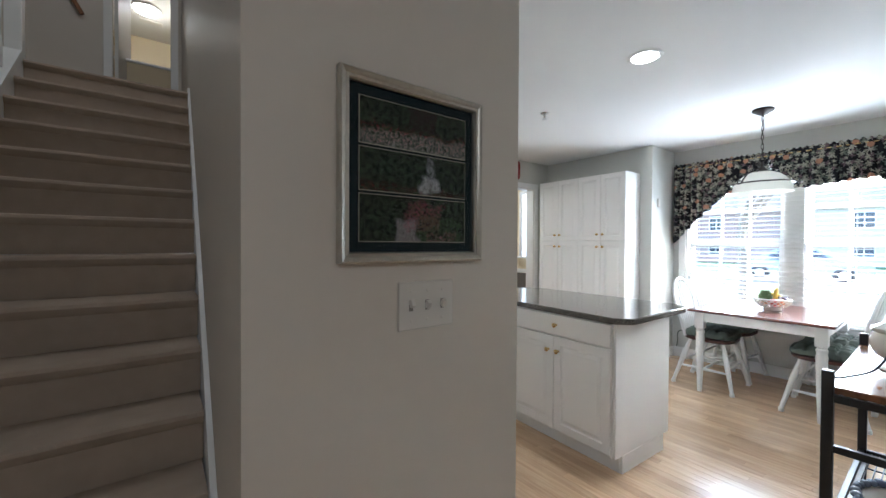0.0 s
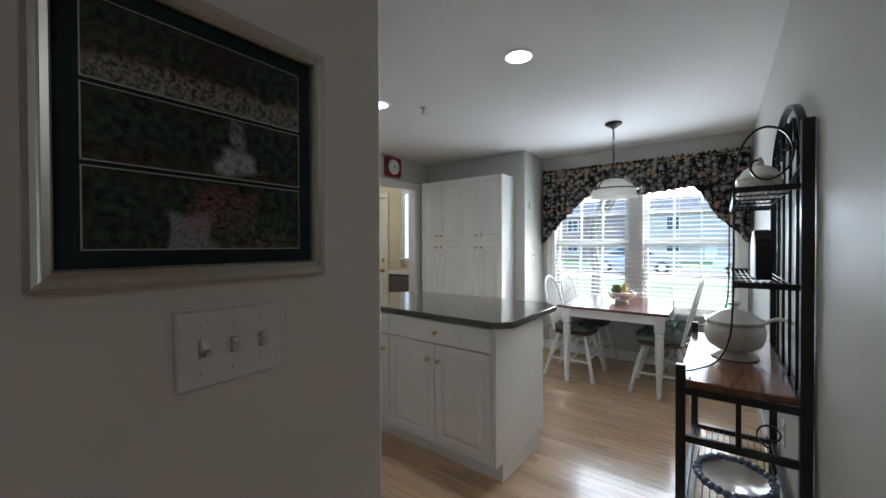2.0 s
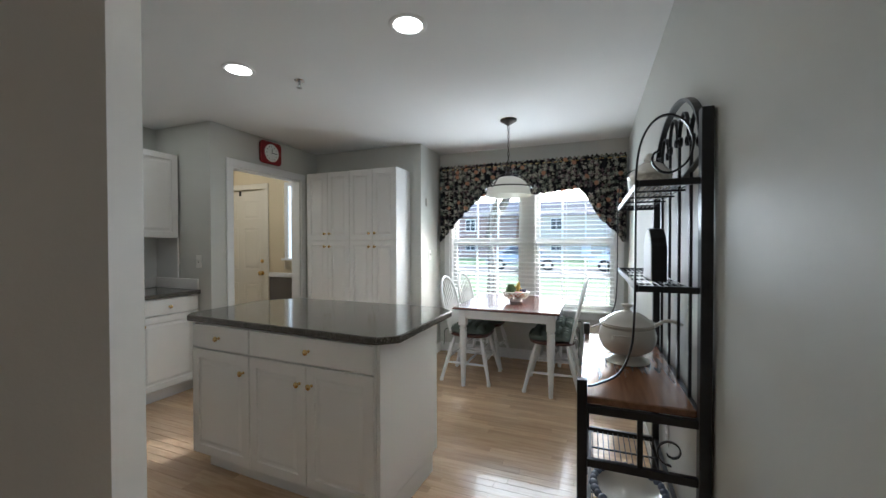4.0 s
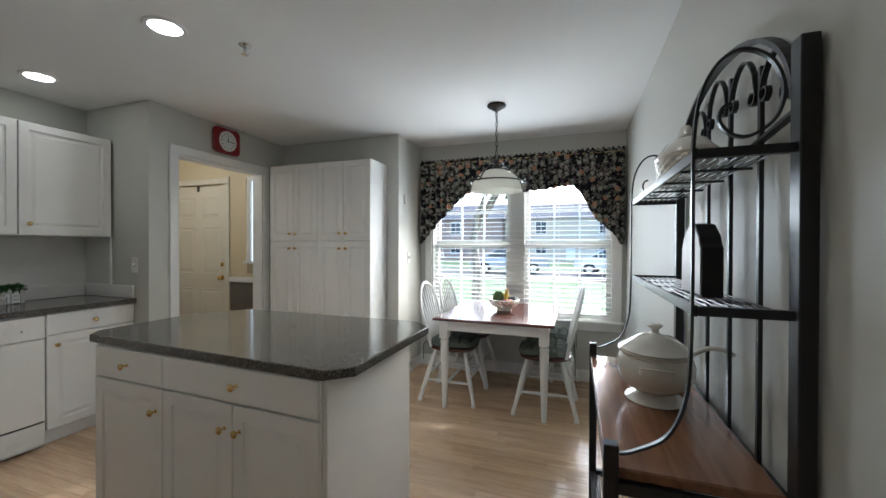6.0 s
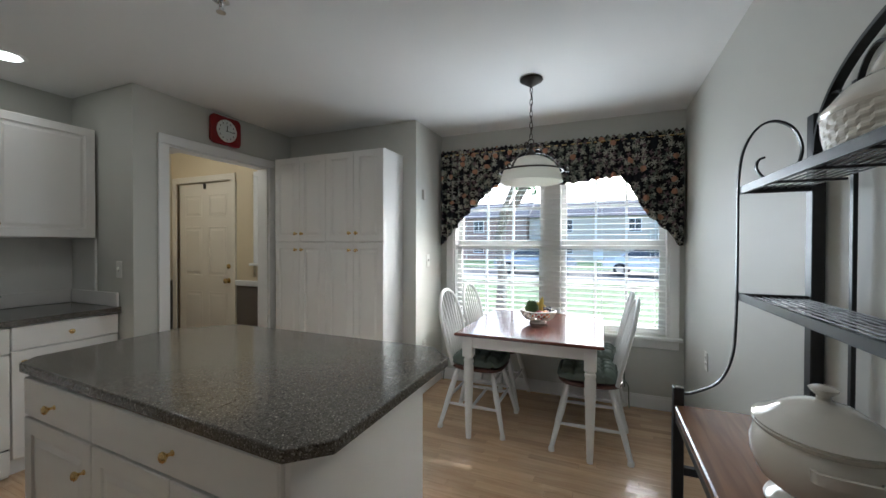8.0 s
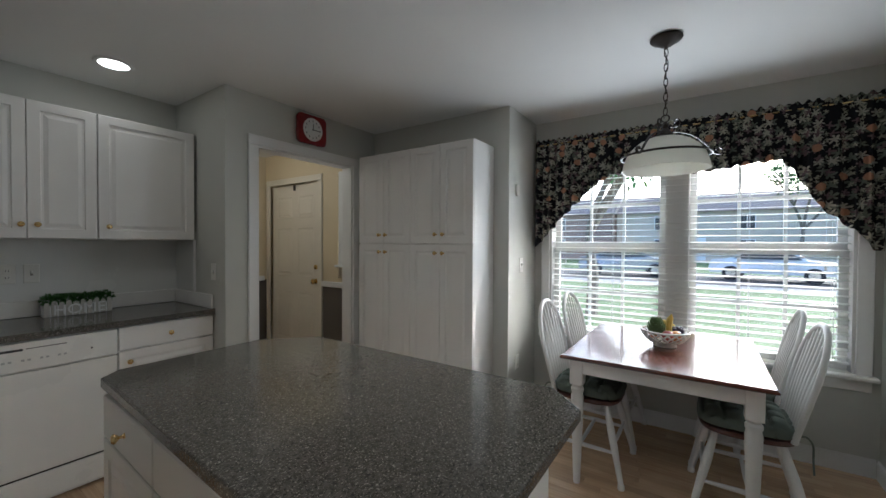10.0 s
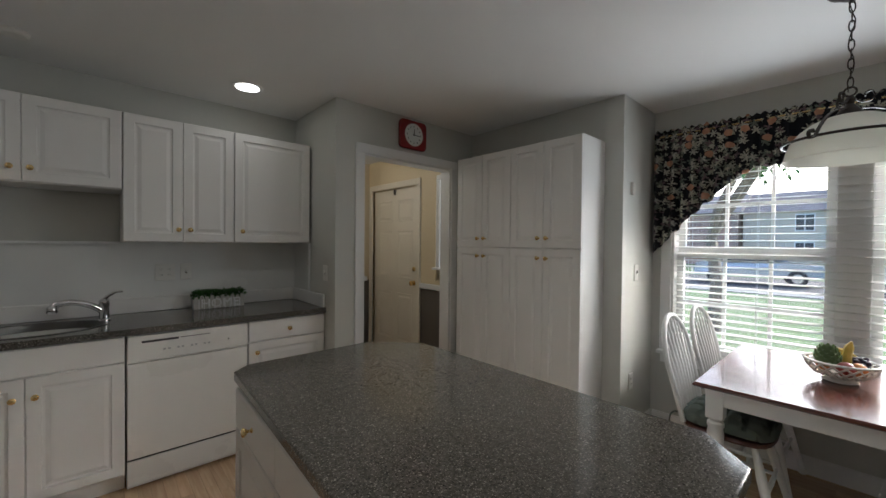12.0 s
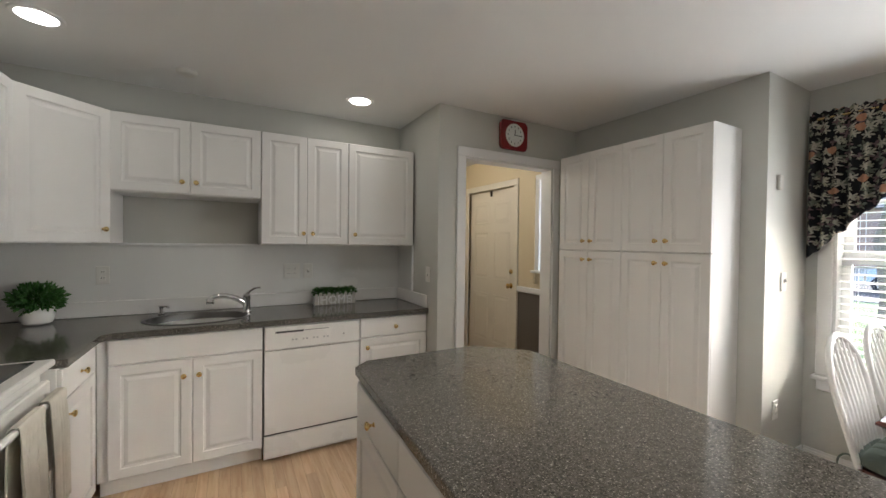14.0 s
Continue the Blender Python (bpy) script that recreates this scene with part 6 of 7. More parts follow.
wpart("wood_shelf", boxm(RX0 + 0.004, RX1 - 0.004, RYB + 0.018, RYF + 0.012, 0.7895, 0.815, bevel=0.004), M_CHERRY, rk, "cherry wood shelf board")
for z in (0.262, 1.185, 1.520):
    yf = 2.170 if z > 1 else RYF - 0.02
    fr_ = bmesh.new()
    if z > 1:
        box(fr_, RX0 - 0.006, RX1 + 0.006, yf, yf + 0.007, z - 0.012, z + 0.012, 0.001)
        for x in (RX0, RX1):
            box(fr_, x - 0.009, x + 0.009, RYB + PW + 0.0005, yf - 0.0003, z - 0.010, z + 0.010, 0.001)
    else:
        box(fr_, RX0 + 0.02, RX1 - 0.02, RYF - 0.030, RYF - 0.012, z - 0.003, z + 0.003)
    sob = wpart("shelf_frame", fr_, M_IRON, rk)
    for k in range(4):
        x = RX0 + (RX1 - RX0) * (k + 1) / 5
        wpart("cross_bar", boxm(x - 0.005, x + 0.005, RYB + 0.017, yf - 0.0005, z - 0.0065, z - 0.0005), M_IRON, rk)
    nw = 8 if z > 1 else 12
    for k in range(nw):
        y = RYB + 0.03 + (yf - 0.015 - RYB - 0.03) * k / (nw - 1)
        wpart("wire", tube(bmesh.new(), [(RX0 + 0.010, y, z + 0.0022), (RX1 - 0.010, y, z + 0.0022)], 0.0024, 6), M_IRON, rk)
BARS = (5.408, 5.602, 5.800, 5.998)
for k, x in enumerate(BARS):
    wpart("upright_bar", boxm(x - 0.0075, x + 0.0075, RYB - 0.005, RYB + 0.005, 0.789, (1.765, 1.815, 1.815, 1.765)[k], bevel=0.001), M_IRON, rk)
ac, ah = (RX0 + RX1) / 2, (RX1 - RX0) / 2 - 0.018
arch = [(ac + ah * math.cos(math.pi * k / 32), RYB + 0.004, 1.625 + 0.262 * math.sin(math.pi * k / 32)) for k in range(33)]
wpart("arch", bar(bmesh.new(), arch, 0.024, 0.012, (0, 1, 0)), M_IRON, rk, "flat bar arch")
low = smooth_path([(RX0 + 0.02, RYB + 0.004, 1.60), (5.45, RYB + 0.004, 1.575), (5.70, RYB + 0.004, 1.56), (5.95, RYB + 0.004, 1.575), (RX1 - 0.02, RYB + 0.004, 1.60)], 8)
wpart("lower_arch", bar(bmesh.new(), low, 0.018, 0.008, (0, 1, 0)), M_IRON, rk)


def scroll_arch(xa, xb, za, zb, zt):
    """A bell of flat bar between two uprights, its ends curled inwards."""
    w = (xb - xa)
    def curl(xc, zc, s, start):
        return [(xc + s * (0.022 - 0.0009 * k) * math.cos(radians(start + 24 * k)), RYB + 0.004, zc + (0.022 - 0.0009 * k) * math.sin(radians(start + 24 * k))) for k in range(14)]
    left = curl(xa + 0.034, za, -1, 0)
    right = curl(xb - 0.034, zb, 1, 0)
    mid_ = []
    for k in range(13):
        f = k / 12
        x = xa + 0.012 + (w - 0.024) * f
        base = za + (zb - za) * f
        mid_.append((x, RYB + 0.004, base + (zt - base) * math.sin(math.pi * f) ** 0.55))
    wpart("scroll", bar(bmesh.new(), list(reversed([(p[0], p[1], 2 * za - p[2]) for p in left])) + mid_ + [(p[0], p[1], 2 * zb - p[2]) for p in right], 0.013, 0.005, (0, 1, 0)), M_IRON, rk)


scroll_arch(RX0 + 0.03, BARS[0], 1.66, 1.69, 1.765)
scroll_arch(BARS[0], BARS[1], 1.70, 1.725, 1.815)
scroll_arch(BARS[1], BARS[2], 1.735, 1.735, 1.845)
scroll_arch(BARS[2], BARS[3], 1.725, 1.70, 1.815)
scroll_arch(BARS[3], RX1 - 0.03, 1.69, 1.66, 1.765)

# soup tureen with ladle
tu = thing("soup_tureen", "cream ceramic soup tureen with lid and ladle", "tureen", (5.70, 2.165, 0.8155), -8)
SX, SY = 1.0, 0.80
part("foot", finish(lathe(bmesh.new(), [(0.108, 0.0), (0.116, 0.004), (0.112, 0.010), (0.088, 0.022), (0.072, 0.030), (0.068, 0.036)], 40, sx=SX, sy=SY + 0.05)), M_CERAMIC, tu, smooth=True)
part("bowl", finish(lathe(bmesh.new(), [(0.066, 0.0365), (0.105, 0.047), (0.140, 0.072), (0.156, 0.108), (0.158, 0.138), (0.149, 0.162), (0.142, 0.174), (0.150, 0.180), (0.153, 0.187), (0.145, 0.189)], 48, sx=SX, sy=SY)), M_CERAMIC, tu, smooth=True)
ld = part("lid", finish(lathe(bmesh.new(), [(0.150, 0.1895), (0.152, 0.194), (0.140, 0.199), (0.125, 0.206), (0.100, 0.222), (0.070, 0.238), (0.035, 0.247), (0.012, 0.249)], 48, sx=SX, sy=SY)), M_CERAMIC, tu, "domed ceramic lid", smooth=True)
part("lid_knob", finish(lathe(bmesh.new(), [(0.020, 0.2485), (0.013, 0.254), (0.012, 0.262), (0.024, 0.274), (0.026, 0.279), (0.018, 0.284), (0.004, 0.285)], 24)), M_CERAMIC, ld, smooth=True)
for s in (-1, 1):
    hb = bmesh.new()
    pth = smooth_path([(s * 0.138, -0.048, 0.138), (s * 0.165, -0.046, 0.143), (s * 0.176, -0.026, 0.146), (s * 0.178, 0.0, 0.147), (s * 0.176, 0.026, 0.146), (s * 0.165, 0.046, 0.143), (s * 0.138, 0.048, 0.138)], 5)
    bar(hb, pth, 0.022, 0.009, (0, 0, 1))
    part("handle", finish(hb), M_CERAMIC, tu, smooth=True)
la = bmesh.new()
tube(la, smooth_path([(-0.02, -0.105, 0.178), (-0.03, -0.135, 0.205), (-0.045, -0.165, 0.222), (-0.07, -0.20, 0.222), (-0.085, -0.22, 0.214)], 6), [0.0085] * 20 + [0.007] * 5, 12)
part("ladle", finish(la), M_CERAMIC, tu, "curved ladle handle", smooth=True)

tu.scale = (0.87, 0.92, 0.88)

# lidded basket-weave dish on the top shelf
cd_ = thing("casserole_dish", "cream basket-weave casserole dish with a shell-handled lid", "dish", (5.68, 2.085, 1.5256), 6)
wv_ = bmesh.new()
nseg, nrow = 96, 14
rows2 = []
for j in range(nrow + 1):
    z = 0.060 * j / nrow
    rr_ = 0.145 + 0.018 * j / nrow
    row = []
    for i in range(nseg):
        a = 2 * math.pi * i / nseg
        bumpy = 0.0022 * (1 if ((i // 3) + (j // 2)) % 2 else -1) * (1 if 0 < j < nrow else 0)
        row.append(wv_.verts.new(((rr_ + bumpy) * math.cos(a), (rr_ + bumpy) * 0.60 * math.sin(a), z)))
    rows2.append(row)
for a, b in zip(rows2, rows2[1:]):
    for i in range(nseg):
        wv_.faces.new((a[i], a[(i + 1) % nseg], b[(i + 1) % nseg], b[i]))
wv_.faces.new(list(reversed(rows2[0])))
wv_.faces.new(rows2[-1])
part("basket", finish(wv_), M_CERAMIC_M, cd_, "woven-textured ceramic base")
lid2 = part("lid", finish(lathe(bmesh.new(), [(0.164, 0.0605), (0.168, 0.066), (0.164, 0.073), (0.142, 0.082), (0.110, 0.100), (0.06, 0.112), (0.01, 0.115)], 48, sx=1.0, sy=0.60)), M_CERAMIC, cd_, "domed ceramic lid", smooth=True)
part("lid_handle", finish(lathe(bmesh.new(), [(0.034, 0.110), (0.040, 0.118), (0.036, 0.130), (0.022, 0.142), (0.004, 0.146)], 20, sx=1.1, sy=0.6)), M_CERAMIC, lid2, smooth=True)

cd_.scale = (0.80, 0.82, 1.28)

# small house-shaped sign block
sg = thing("house_block", "black wooden block with a white gabled face", "ornament", (5.51, 2.078, 1.1905), 3)
outline = [(-0.095, 0.0), (0.095, 0.0), (0.095, 0.13), (0.082, 0.142), (0.075, 0.160), (0.030, 0.192), (0.0, 0.197), (-0.030, 0.192), (-0.075, 0.160), (-0.082, 0.142), (-0.095, 0.13)]


def slab(bm, pts, y0, y1):
    a = [bm.verts.new((x, y0, z)) for x, z in pts]
    b = [bm.verts.new((x, y1, z)) for x, z in pts]
    bm.faces.new(a)
    bm.faces.new(b)
    for k in range(len(pts)):
        bm.faces.new((a[k], a[(k + 1) % len(pts)], b[(k + 1) % len(pts)], b[k]))
    return bm


M_BLACKWOOD = material("black_painted_wood", (0.015, 0.015, 0.016), 0.4, noise_scale=14, vary=0.2, bump=0.08)
M_SIGNFACE = material("off_white_sign_face", (0.80, 0.80, 0.80), 0.5, noise_scale=14, vary=0.1)
part("block", finish(slab(bmesh.new(), outline, -0.018, 0.030)), M_BLACKWOOD, sg)
part("face", finish(slab(bmesh.new(), [(x * 0.93, 0.006 + z * 0.94) for x, z in outline], 0.0305, 0.033)), M_SIGNFACE, sg, "pale painted face")
sg.scale = (0.84, 1.0, 1.0)

# platter with a rim of blue beads
pt = thing("serving_platter", "cream oval platter with a grey-blue beaded rim", "platter", (5.60, 2.165, 0.2672), 0)
part("dish", finish(lathe(bmesh.new(), [(0.10, 0.0), (0.12, 0.006), (0.165, 0.034), (0.168, 0.038), (0.160, 0.038), (0.118, 0.012), (0.01, 0.008)], 48, sx=1.0, sy=0.80)), M_CERAMIC, pt, smooth=True)
rb = random.Random(4)
for k in range(30):
    a = 2 * math.pi * k / 30
    o = part("bead", finish(lathe(bmesh.new(), ball(0.0165), 10)), M_BLUE, pt, smooth=True)
    s_ = rb.uniform(0.85, 1.2)
    o.matrix_basis = pose(0.168 * math.cos(a), 0.136 * math.sin(a), 0.044) @ Matrix.Diagonal((s_, s_, rb.uniform(0.8, 1.1), 1))

# ---- back entry ----
ed = thing("door_1", "cream six-panel back door with brass knob and deadbolt", "door", (EN_X - 0.045, 6.815, 0))
ed["kind"] = "structure"
M_DOORP = material("cream_door_paint", (0.76, 0.71, 0.61), 0.35, noise_scale=3, vary=0.03, bump=0.04)
leaf = part("leaf", boxm(0, 0.044, -0.453, 0.453, 0.012, 2.05, bevel=0.002), M_DOORP, ed)
for z0, z1 in ((0.22, 0.80), (0.98, 1.55), (1.66, 1.92)):
    for y0, y1 in ((-0.35, -0.055), (0.055, 0.35)):
        pb_ = bmesh.new()
        rings = []
        for ins, d in ((0, 0.0008), (0.004, 0.005), (0.014, -0.004), (0.03, -0.004), (0.05, 0.006), (0.055, 0.006)):
            rings.append([pb_.verts.new((-max(d, 0.0008), y, z)) for y, z in ((y0 + ins, z0 + ins), (y1 - ins, z0 + ins), (y1 - ins, z1 - ins), (y0 + ins, z1 - ins))])
        for a, b in zip(rings, rings[1:]):
            for k in range(4):
                pb_.faces.new((a[k], a[(k + 1) % 4], b[(k + 1) % 4], b[k]))
        pb_.faces.new(rings[-1])
        part("door_panel", finish(pb_), M_DOORP, leaf)
for z, r in ((0.94, 0.028), (1.10, 0.024)):
    k_ = lathe(bmesh.new(), [(0.030, 0.0), (0.030, 0.006), (0.011, 0.010), (0.011, 0.03), (r, 0.04), (r, 0.052), (0.012, 0.062)] if z < 1 else [(0.026, 0), (0.026, 0.012), (0.018, 0.016)], 18, axis="-y")
    o = part("door_handle" if z < 1 else "deadbolt", finish(k_), M_BRASS, leaf, "brass door knob", smooth=True)
    o.location = (0, -0.385, z)
    o.rotation_euler = (0, 0, radians(-90))
part("door_latch", boxm(-0.02, -0.001, -0.012, 0.012, 1.985, 2.048, bevel=0.002), M_BRONZE, leaf)
efr = thing("door_casing_entry", "cream painted casing of the back door", "door frame", (EN_X - 0.07, 6.815, 0))
efr["kind"] = "structure"
part("casing", rectframe(bmesh.new(), -0.459, 0.459, 0, 2.060, 0.07, -0.018, 0.0, "y"), M_DOORP, efr)
structure("wall_entry_east", boxm(EN_X - 0.069, EN_X - 0.0501, 5.63, 6.281, 0.957, 1.0), M_CREAM, "cream painted strip of entry wall", "wall")
ee = bmesh.new()
box(ee, EN_X - 0.069, EN_X - 0.05, 5.63, 6.281, 2.10, CEIL)
box(ee, EN_X - 0.069, EN_X - 0.05, 6.04, 6.281, 1.0005, 2.0995)
box(ee, EN_X - 0.069, EN_X - 0.05, 6.2815, EN_Y, 2.135, CEIL)
structure("wall_entry_east_upper", ee, M_CREAM, "cream painted back entry wall round a window", "wall")
structure("wall_entry_east_lower", boxm(EN_X - 0.069, EN_X - 0.05, 5.63, 6.281, 0, 0.897), M_WAINSCOT, "dark taupe lower entry wall", "wall")
structure("chair_rail_entry", boxm(EN_X - 0.095, EN_X - 0.05, 5.63, 6.281, 0.898, 0.956, bevel=0.006), M_TRIM, "white painted chair rail", "rail")
structure("chair_rail_entry_north", boxm(BUMP_X + 0.13, EN_X - 0.10, EN_Y - 0.025, EN_Y - 0.001, 0.90, 0.958, bevel=0.006), M_TRIM, "white painted chair rail", "rail")
ew = thing("window_2", "narrow white window beside the back door", "window", (EN_X - 0.07, 5.70, 1.12))
ew["kind"] = "structure"
ew.scale = (1.0, 1.0, 0.87)
part("window_frame", rectframe(bmesh.new(), -0.09, 0.25, 0.03, 1.09, 0.06, -0.02, -0.001, "y"), M_TRIM, ew)
part("window_sill", boxm(-0.06, -0.001, -0.149, 0.33, 0.0, 0.028, bevel=0.005), M_TRIM, ew)
# the pane itself emits; its glow replaces daylight from outside
M_PANEGLOW = glow("pane_glowing_for_daylight", (0.92, 0.97, 1.0), 0.16)
part("pane", boxm(0.004, 0.010, -0.15, 0.255, 0.005, 1.098), M_PANEGLOW, ew, "pane that glows in place of daylight")
# unseen ceiling lamp, added to give the entry its warm light
elt = thing("entry_ceiling_light", "round flush lamp added out of view in the entry, lit", "ceiling lamp", (6.78, 6.55, CEIL))
part("base", finish(lathe(bmesh.new(), [(0.13, -0.001), (0.13, -0.03), (0.11, -0.035)], 28)), M_TRIM, elt, smooth=True)
part("shade", finish(lathe(bmesh.new(), [(0.105, -0.036), (0.09, -0.06), (0.01, -0.08)], 28)), M_CANGLOW, elt, "glowing glass shade", smooth=True)
lamp("entry_fill_lamp", "POINT", pose(6.78, 6.55, CEIL - 0.16), 0.95, (1.0, 0.88, 0.72), radius=0.09)

# ---- outdoors ----
M_GRASS = material("lawn", (0.07, 0.13, 0.035), 0.9, noise_scale=1.5, vary=0.35, bump=0.6, bump_scale=60)
M_ASPHALT = material("asphalt", (0.055, 0.055, 0.057), 0.85, noise_scale=4, vary=0.2, bump=0.4, bump_scale=80)
M_CONCRETE = material("pale_concrete", (0.28, 0.275, 0.26), 0.85, noise_scale=3, vary=0.12, bump=0.2)
M_BRICK = material("red_brown_brick", (0.34, 0.24, 0.20), 0.85, noise_scale=5, vary=0.2, bump=0.3, bump_scale=30)
M_SIDING = material("pale_cream_siding", (0.58, 0.50, 0.40), 0.6, noise_scale=2, vary=0.06)
M_ROOF = material("grey_shingle_roof", (0.16, 0.15, 0.15), 0.9, noise_scale=8, vary=0.25, bump=0.4, bump_scale=20)
M_BARK = material("grey_bark", (0.20, 0.17, 0.14), 0.9, noise_scale=12, vary=0.3, bump=0.6, bump_scale=40, stretch=(1, 1, 0.3))
M_CARPAINT = material("silver_car_paint", (0.45, 0.46, 0.48), 0.25, metal=0.4, noise_scale=4, vary=0.04, coat=0.6)
M_TYRE = material("tyre_rubber", (0.02, 0.02, 0.02), 0.8, noise_scale=20, vary=0.2)
M_DARKGLASS = material("dark_window_glass", (0.06, 0.065, 0.07), 0.10, noise_scale=2, vary=0.2)
GZ = -0.25
structure("ground", boxm(8.47, 900, -600, 600, GZ - 0.3, GZ), M_GRASS, "green lawn reaching into the distance", "ground")
structure("pavement", boxm(22.0, 23.5, -60, 60, GZ - 0.1, GZ + 0.03), M_CONCRETE, "pale concrete pavement", "pavement")
structure("road", boxm(23.5, 31.0, -60, 60, GZ - 0.1, GZ + 0.004), M_ASPHALT, "dark asphalt parking road", "road")


def row_house(y0, y1, x, wallmat, h, label):
    t = thing("row_house", label, "house", (x, (y0 + y1) / 2, GZ))
    w = (y1 - y0) / 2
    part("wall", boxm(0, 8, -w, w, 0, h), wallmat, t)
    rf = bmesh.new()
    lo = [rf.verts.new(p) for p in ((-0.4, -w - 0.2, h + 0.01), (8.4, -w - 0.2, h + 0.01), (8.4, w + 0.2, h + 0.01), (-0.4, w + 0.2, h + 0.01))]
    hi = [rf.verts.new(p) for p in ((4, -w - 0.2, h + 2.0), (4, w + 0.2, h + 2.0))]
    rf.faces.new(lo)
    rf.faces.new((lo[0], lo[3], hi[1], hi[0]))
    rf.faces.new((lo[1], lo[2], hi[1], hi[0]))
    rf.faces.new((lo[0], lo[1], hi[0]))
    rf.faces.new((lo[2], lo[3], hi[1]))
    part("roof", finish(rf), M_ROOF, t)
    for z in (0.7, 2.95):
        for y in (-w * 0.62, 0.0, w * 0.62):
            wd = part("window", boxm(-0.05, -0.005, y - 0.6, y + 0.6, z, z + 1.4), M_TRIM, t)
            for dy in (-0.28, 0.28):
                part("pane", boxm(-0.06, -0.051, y + dy - 0.25, y + dy + 0.25, z + 0.08, z + 1.32), M_DARKGLASS, wd)
    part("door", boxm(-0.06, -0.005, w * 0.28, w * 0.28 + 0.95, 0.15, 2.25), M_TRIM, t)
    return t


row_house(-40, -11, 46, M_BRICK, 4.6, "red-brown brick row house across the road")
row_house(-10.8, 10, 47, M_SIDING, 4.6, "pale sided row house across the road")
row_house(10.2, 38, 46, M_BRICK, 4.6, "red-brown brick row house across the road")


def car(loc, rz, paint, label):
    t = thing("parked_car", label, "car", loc, rz)
    bm = bmesh.new()
    prof = [(-2.2, 0.35), (-2.25, 0.62), (-2.1, 0.86), (-1.2, 0.95), (-0.55, 1.42), (0.75, 1.45), (1.55, 1.0), (2.15, 0.92), (2.25, 0.6), (2.2, 0.35)]
    for s in (-1, 1):
        ring = [bm.verts.new((x, s * (0.86 if z < 1 else 0.68), z)) for x, z in prof]
        bm.faces.new(ring)
        if s > 0:
            for k in range(len(prof)):
                bm.faces.new((prev[k], prev[(k + 1) % len(prof)], ring[(k + 1) % len(prof)], ring[k]))
        prev = ring
    part("body", finish(bm), paint, t)
    for s in (-1, 1):
        g = bmesh.new()
        v = [g.verts.new(p) for p in ((-1.0, s * 0.87, 0.98), (1.3, s * 0.87, 1.0), (0.7, s * 0.72, 1.38), (-0.5, s * 0.72, 1.36))]
        v2 = [g.verts.new(q.co + Vector((0, s * 0.012, 0))) for q in v]
        g.faces.new(v)
        g.faces.new(v2)
        for k in range(4):
            g.faces.new((v[k], v[(k + 1) % 4], v2[(k + 1) % 4], v2[k]))
        part("side_window", finish(g), M_DARKGLASS, t)
        for x in (-1.35, 1.4):
            wh = lathe(bmesh.new(), [(0.2, -0.1), (0.33, -0.1), (0.33, 0.1), (0.2, 0.1)], 20, axis="-y")
            o = part("wheel", finish(wh), M_TYRE, t)
            o.location = (x, s * 0.80, 0.33)
            part("rim", finish(lathe(bmesh.new(), [(0.19, -0.11), (0.19, 0.11)], 16, axis="-y")), M_STEEL, o)
    return t


car((27.0, 6.2, GZ + 0.004), 100, M_CARPAINT, "silver saloon car parked on the road")
car((27.3, 0.2, GZ + 0.004), 80, material("white_car_paint", (0.7, 0.7, 0.7), 0.25, noise_scale=4, vary=0.03, coat=0.6), "white saloon car parked on the road")


def tree(loc, h, seed, label):
    rng = random.Random(seed)
    t = thing("tree", label, "tree", loc)
    trunk = bmesh.new()
    crown = bmesh.new()

    def grow(p, d, length, r, depth):
        q = p + d * length
        mid = (p + q) / 2 + Vector((rng.uniform(-1, 1), rng.uniform(-1, 1), 0)) * length * 0.06
        tube(trunk, [p, mid, q], [r, r * 0.85, r * 0.7], 7)
        if depth <= 1:
            leaf_ball(crown, q, 0.55, 70, 0.16, 0.8, rng.randrange(9999))
        if depth == 0:
            return
        for _ in range(3):
            nd = (d + Vector((rng.uniform(-1, 1), rng.uniform(-1, 1), rng.uniform(-0.2, 0.7))) * 0.75).normalized()
            grow(q, nd, length * rng.uniform(0.62, 0.8), r * 0.62, depth - 1)
    grow(Vector((0, 0, 0)), Vector((0.03, 0.05, 1)).normalized(), h * 0.33, 0.14, 3)
    part("trunk", finish(trunk), M_BARK, t, smooth=True)
    part("crown", crown, M_LEAF, t, "sparse spring leaves")
    return t


tree((14.0, 4.9, GZ), 5.5, 4, "young tree with sparse leaves on the lawn")
tree((34.0, -2.0, GZ), 7.5, 8, "leafy tree before the row houses")

# ---- maple strip floor: boards near the walk as parts, the rest joined ----
BW = 0.0572
rng = random.Random(11)
protos = {}
near_count = 0
rest = bmesh.new()


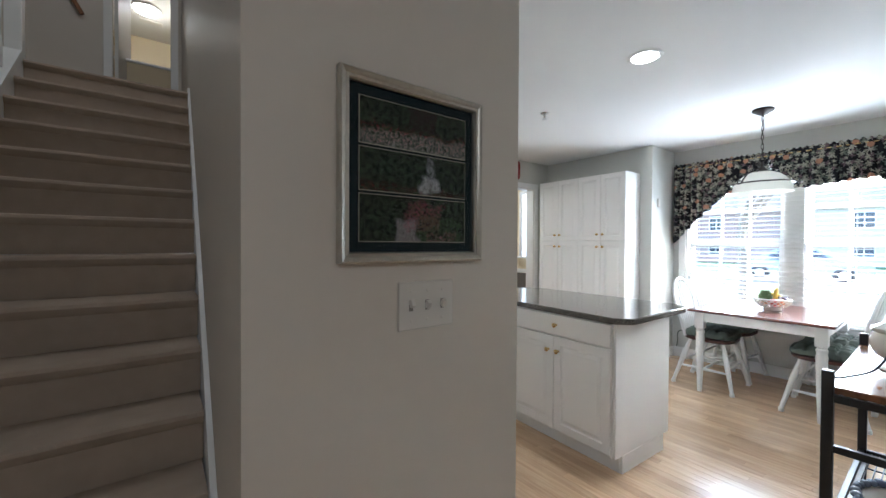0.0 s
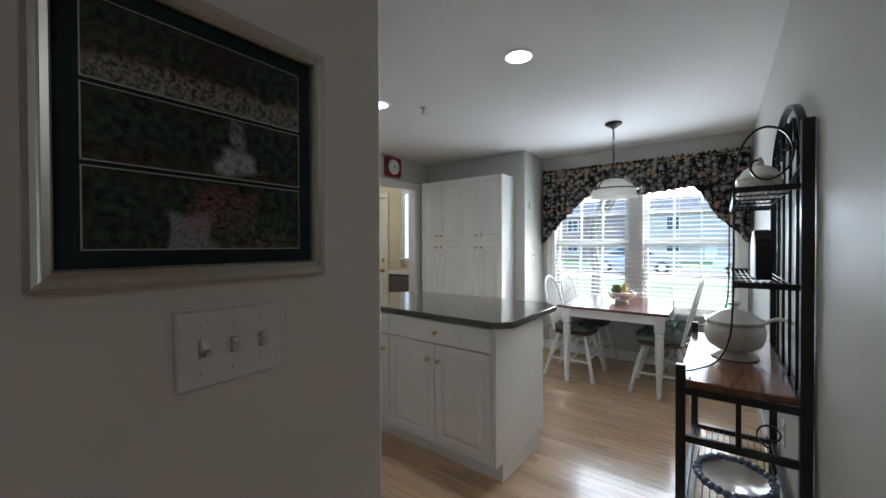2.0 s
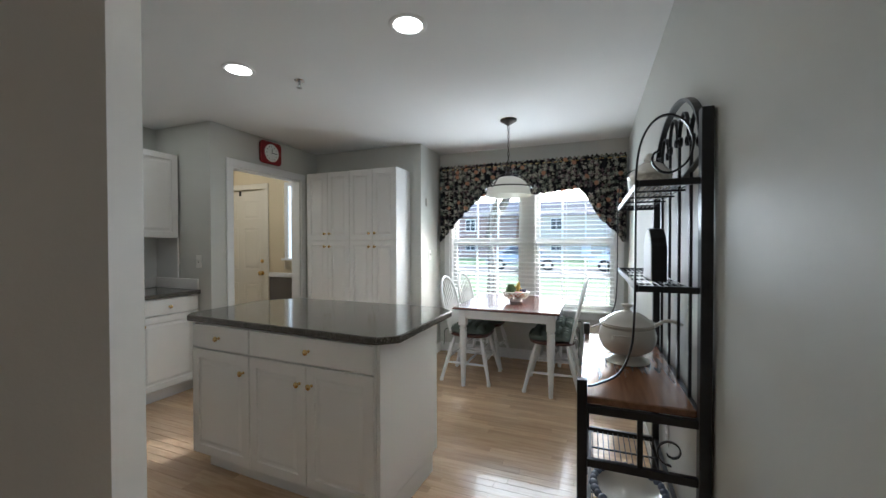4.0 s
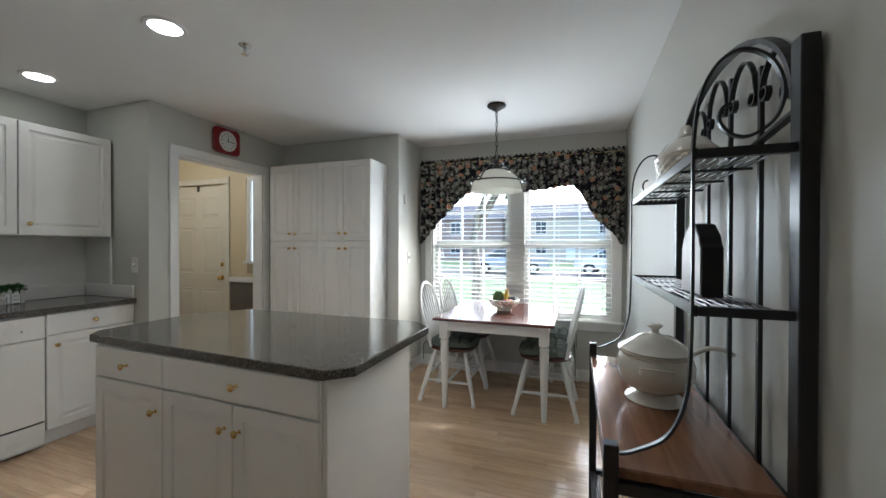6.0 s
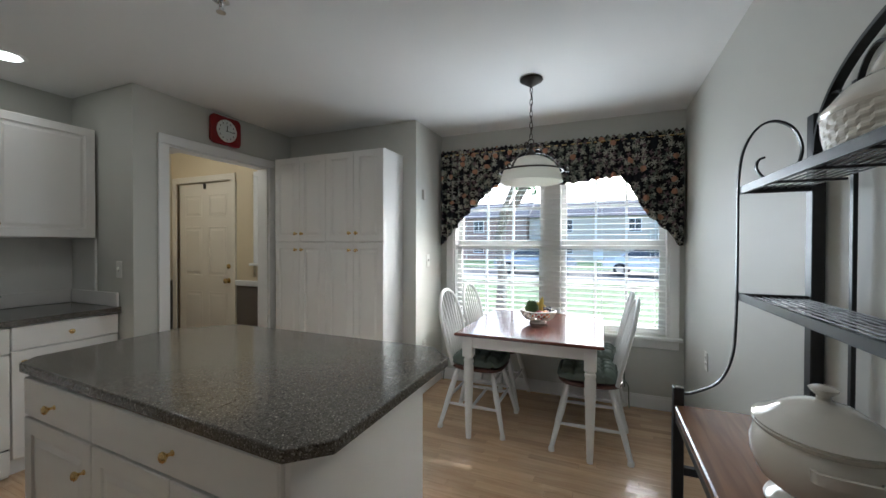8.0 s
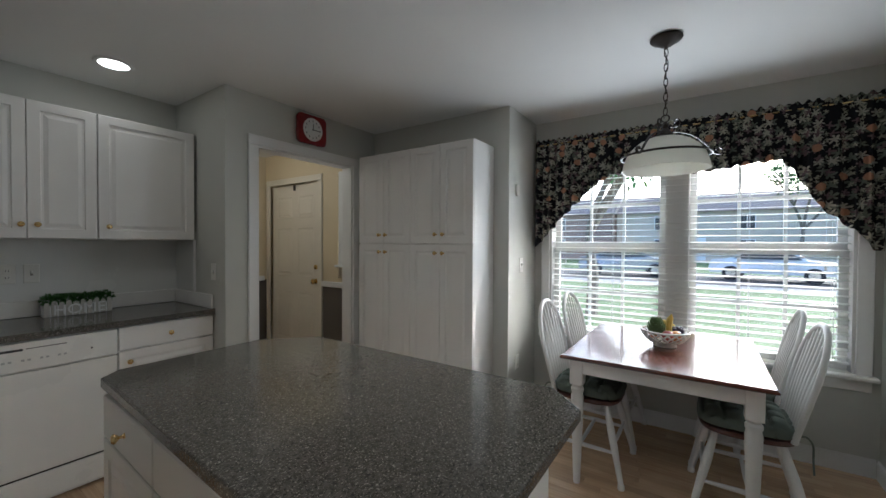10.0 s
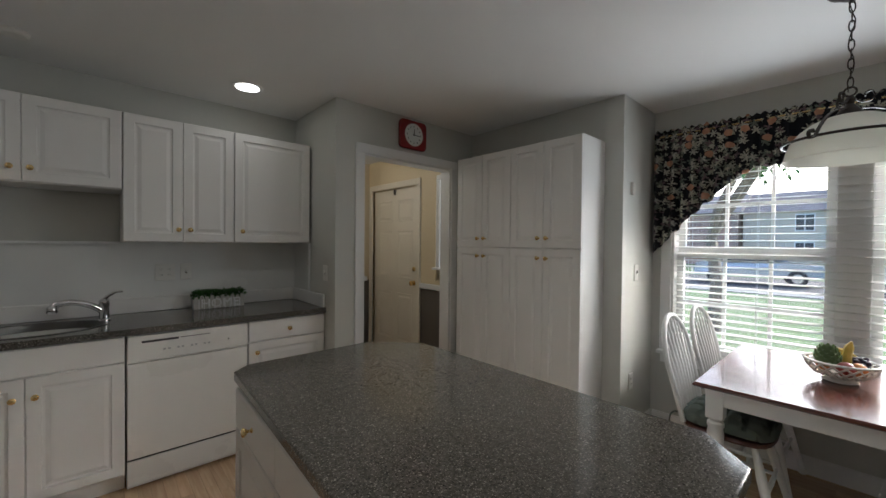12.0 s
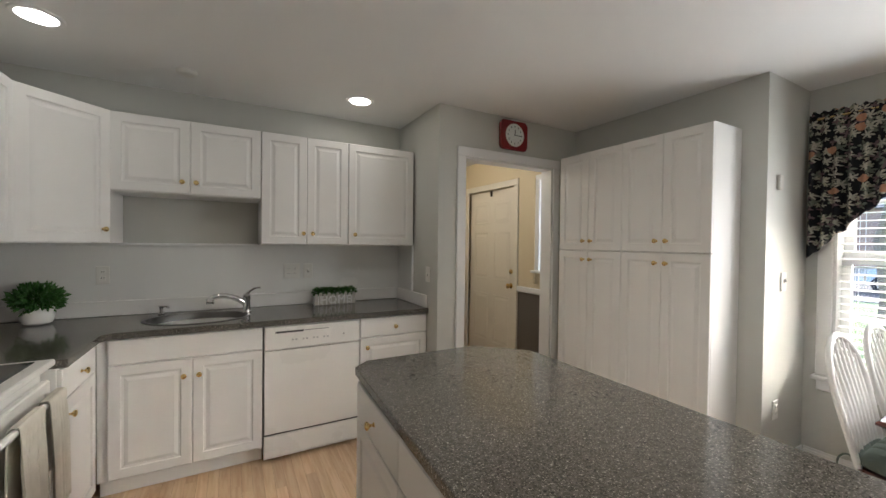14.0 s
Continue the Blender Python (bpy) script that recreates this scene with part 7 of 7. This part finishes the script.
def board_mesh(n_):
    """A board of n_ decimetres, its long edges eased."""
    if n_ not in protos:
        l2 = n_ * 0.05 - 0.0004
        bm = bmesh.new()
        pr = [(-BW / 2 + 0.0003, -0.011), (BW / 2 - 0.0003, -0.011), (BW / 2 - 0.0003, -0.0007), (BW / 2 - 0.0010, 0), (-BW / 2 + 0.0010, 0), (-BW / 2 + 0.0003, -0.0007)]
        a = [bm.verts.new((x, -l2, z)) for x, z in pr]
        b = [bm.verts.new((x, l2, z)) for x, z in pr]
        bm.faces.new(a)
        bm.faces.new(b)
        for k in range(6):
            bm.faces.new((a[k], a[(k + 1) % 6], b[(k + 1) % 6], b[k]))
        me = bpy.data.meshes.new("board")
        finish(bm).to_mesh(me)
        bm.free()
        me.materials.append(M_FLOOR)
        protos[n_] = me
    return protos[n_]


x = -0.57
verts, faces = [], []
while x < WIN_X:
    y0 = -0.6 if x < 4.32 else RACK_Y + 0.001
    y = y0 - rng.uniform(0, 0.5)
    end = 2.84 if x < 4.13 and x > 3.39 else (SINK_Y if x < BUMP_X else (EN_Y if x < EN_X else JOG_Y + 0.004))
    if x <= 3.39:
        end = 2.977 if x < 2.5 else 3.05
    while y < end:
        n_ = rng.randint(3, 11)
        l = n_ * 0.1
        yc = y + l / 2
        if y >= y0 and y + l <= end and (6.2 < x < 7.45 and 1.9 < yc < 5.3 or (5.9 < x <= 6.2 and 1.95 < yc < 3.1)):
            if near_count < 298:
                o = new("board", board_mesh(n_))
                o.parent = floor
                o.location = (x, yc, 0)
                near_count += 1
                y += l
                continue
        b0 = len(verts)
        for yy, s in ((max(y, y0) + 0.0004, 1), (min(y + l, end) - 0.0004, 1)):
            for dx, z in ((-BW / 2 + 0.0003, -0.011), (BW / 2 - 0.0003, -0.011), (BW / 2 - 0.0003, -0.0007), (BW / 2 - 0.0010, 0), (-BW / 2 + 0.0010, 0), (-BW / 2 + 0.0003, -0.0007)):
                verts.append((x + dx, yy, z))
        faces.append([b0 + k for k in range(6)])
        faces.append([b0 + 11 - k for k in range(6)])
        for k in range(6):
            faces.append([b0 + k, b0 + (k + 1) % 6, b0 + 6 + (k + 1) % 6, b0 + 6 + k])
        y += l
    x += BW
me = bpy.data.meshes.new("boards")
me.from_pydata(verts, [], faces)
me.materials.append(M_FLOOR_J)
jb = new("boards", me)
jb.parent = floor
tagged(jb, kind="stuff")
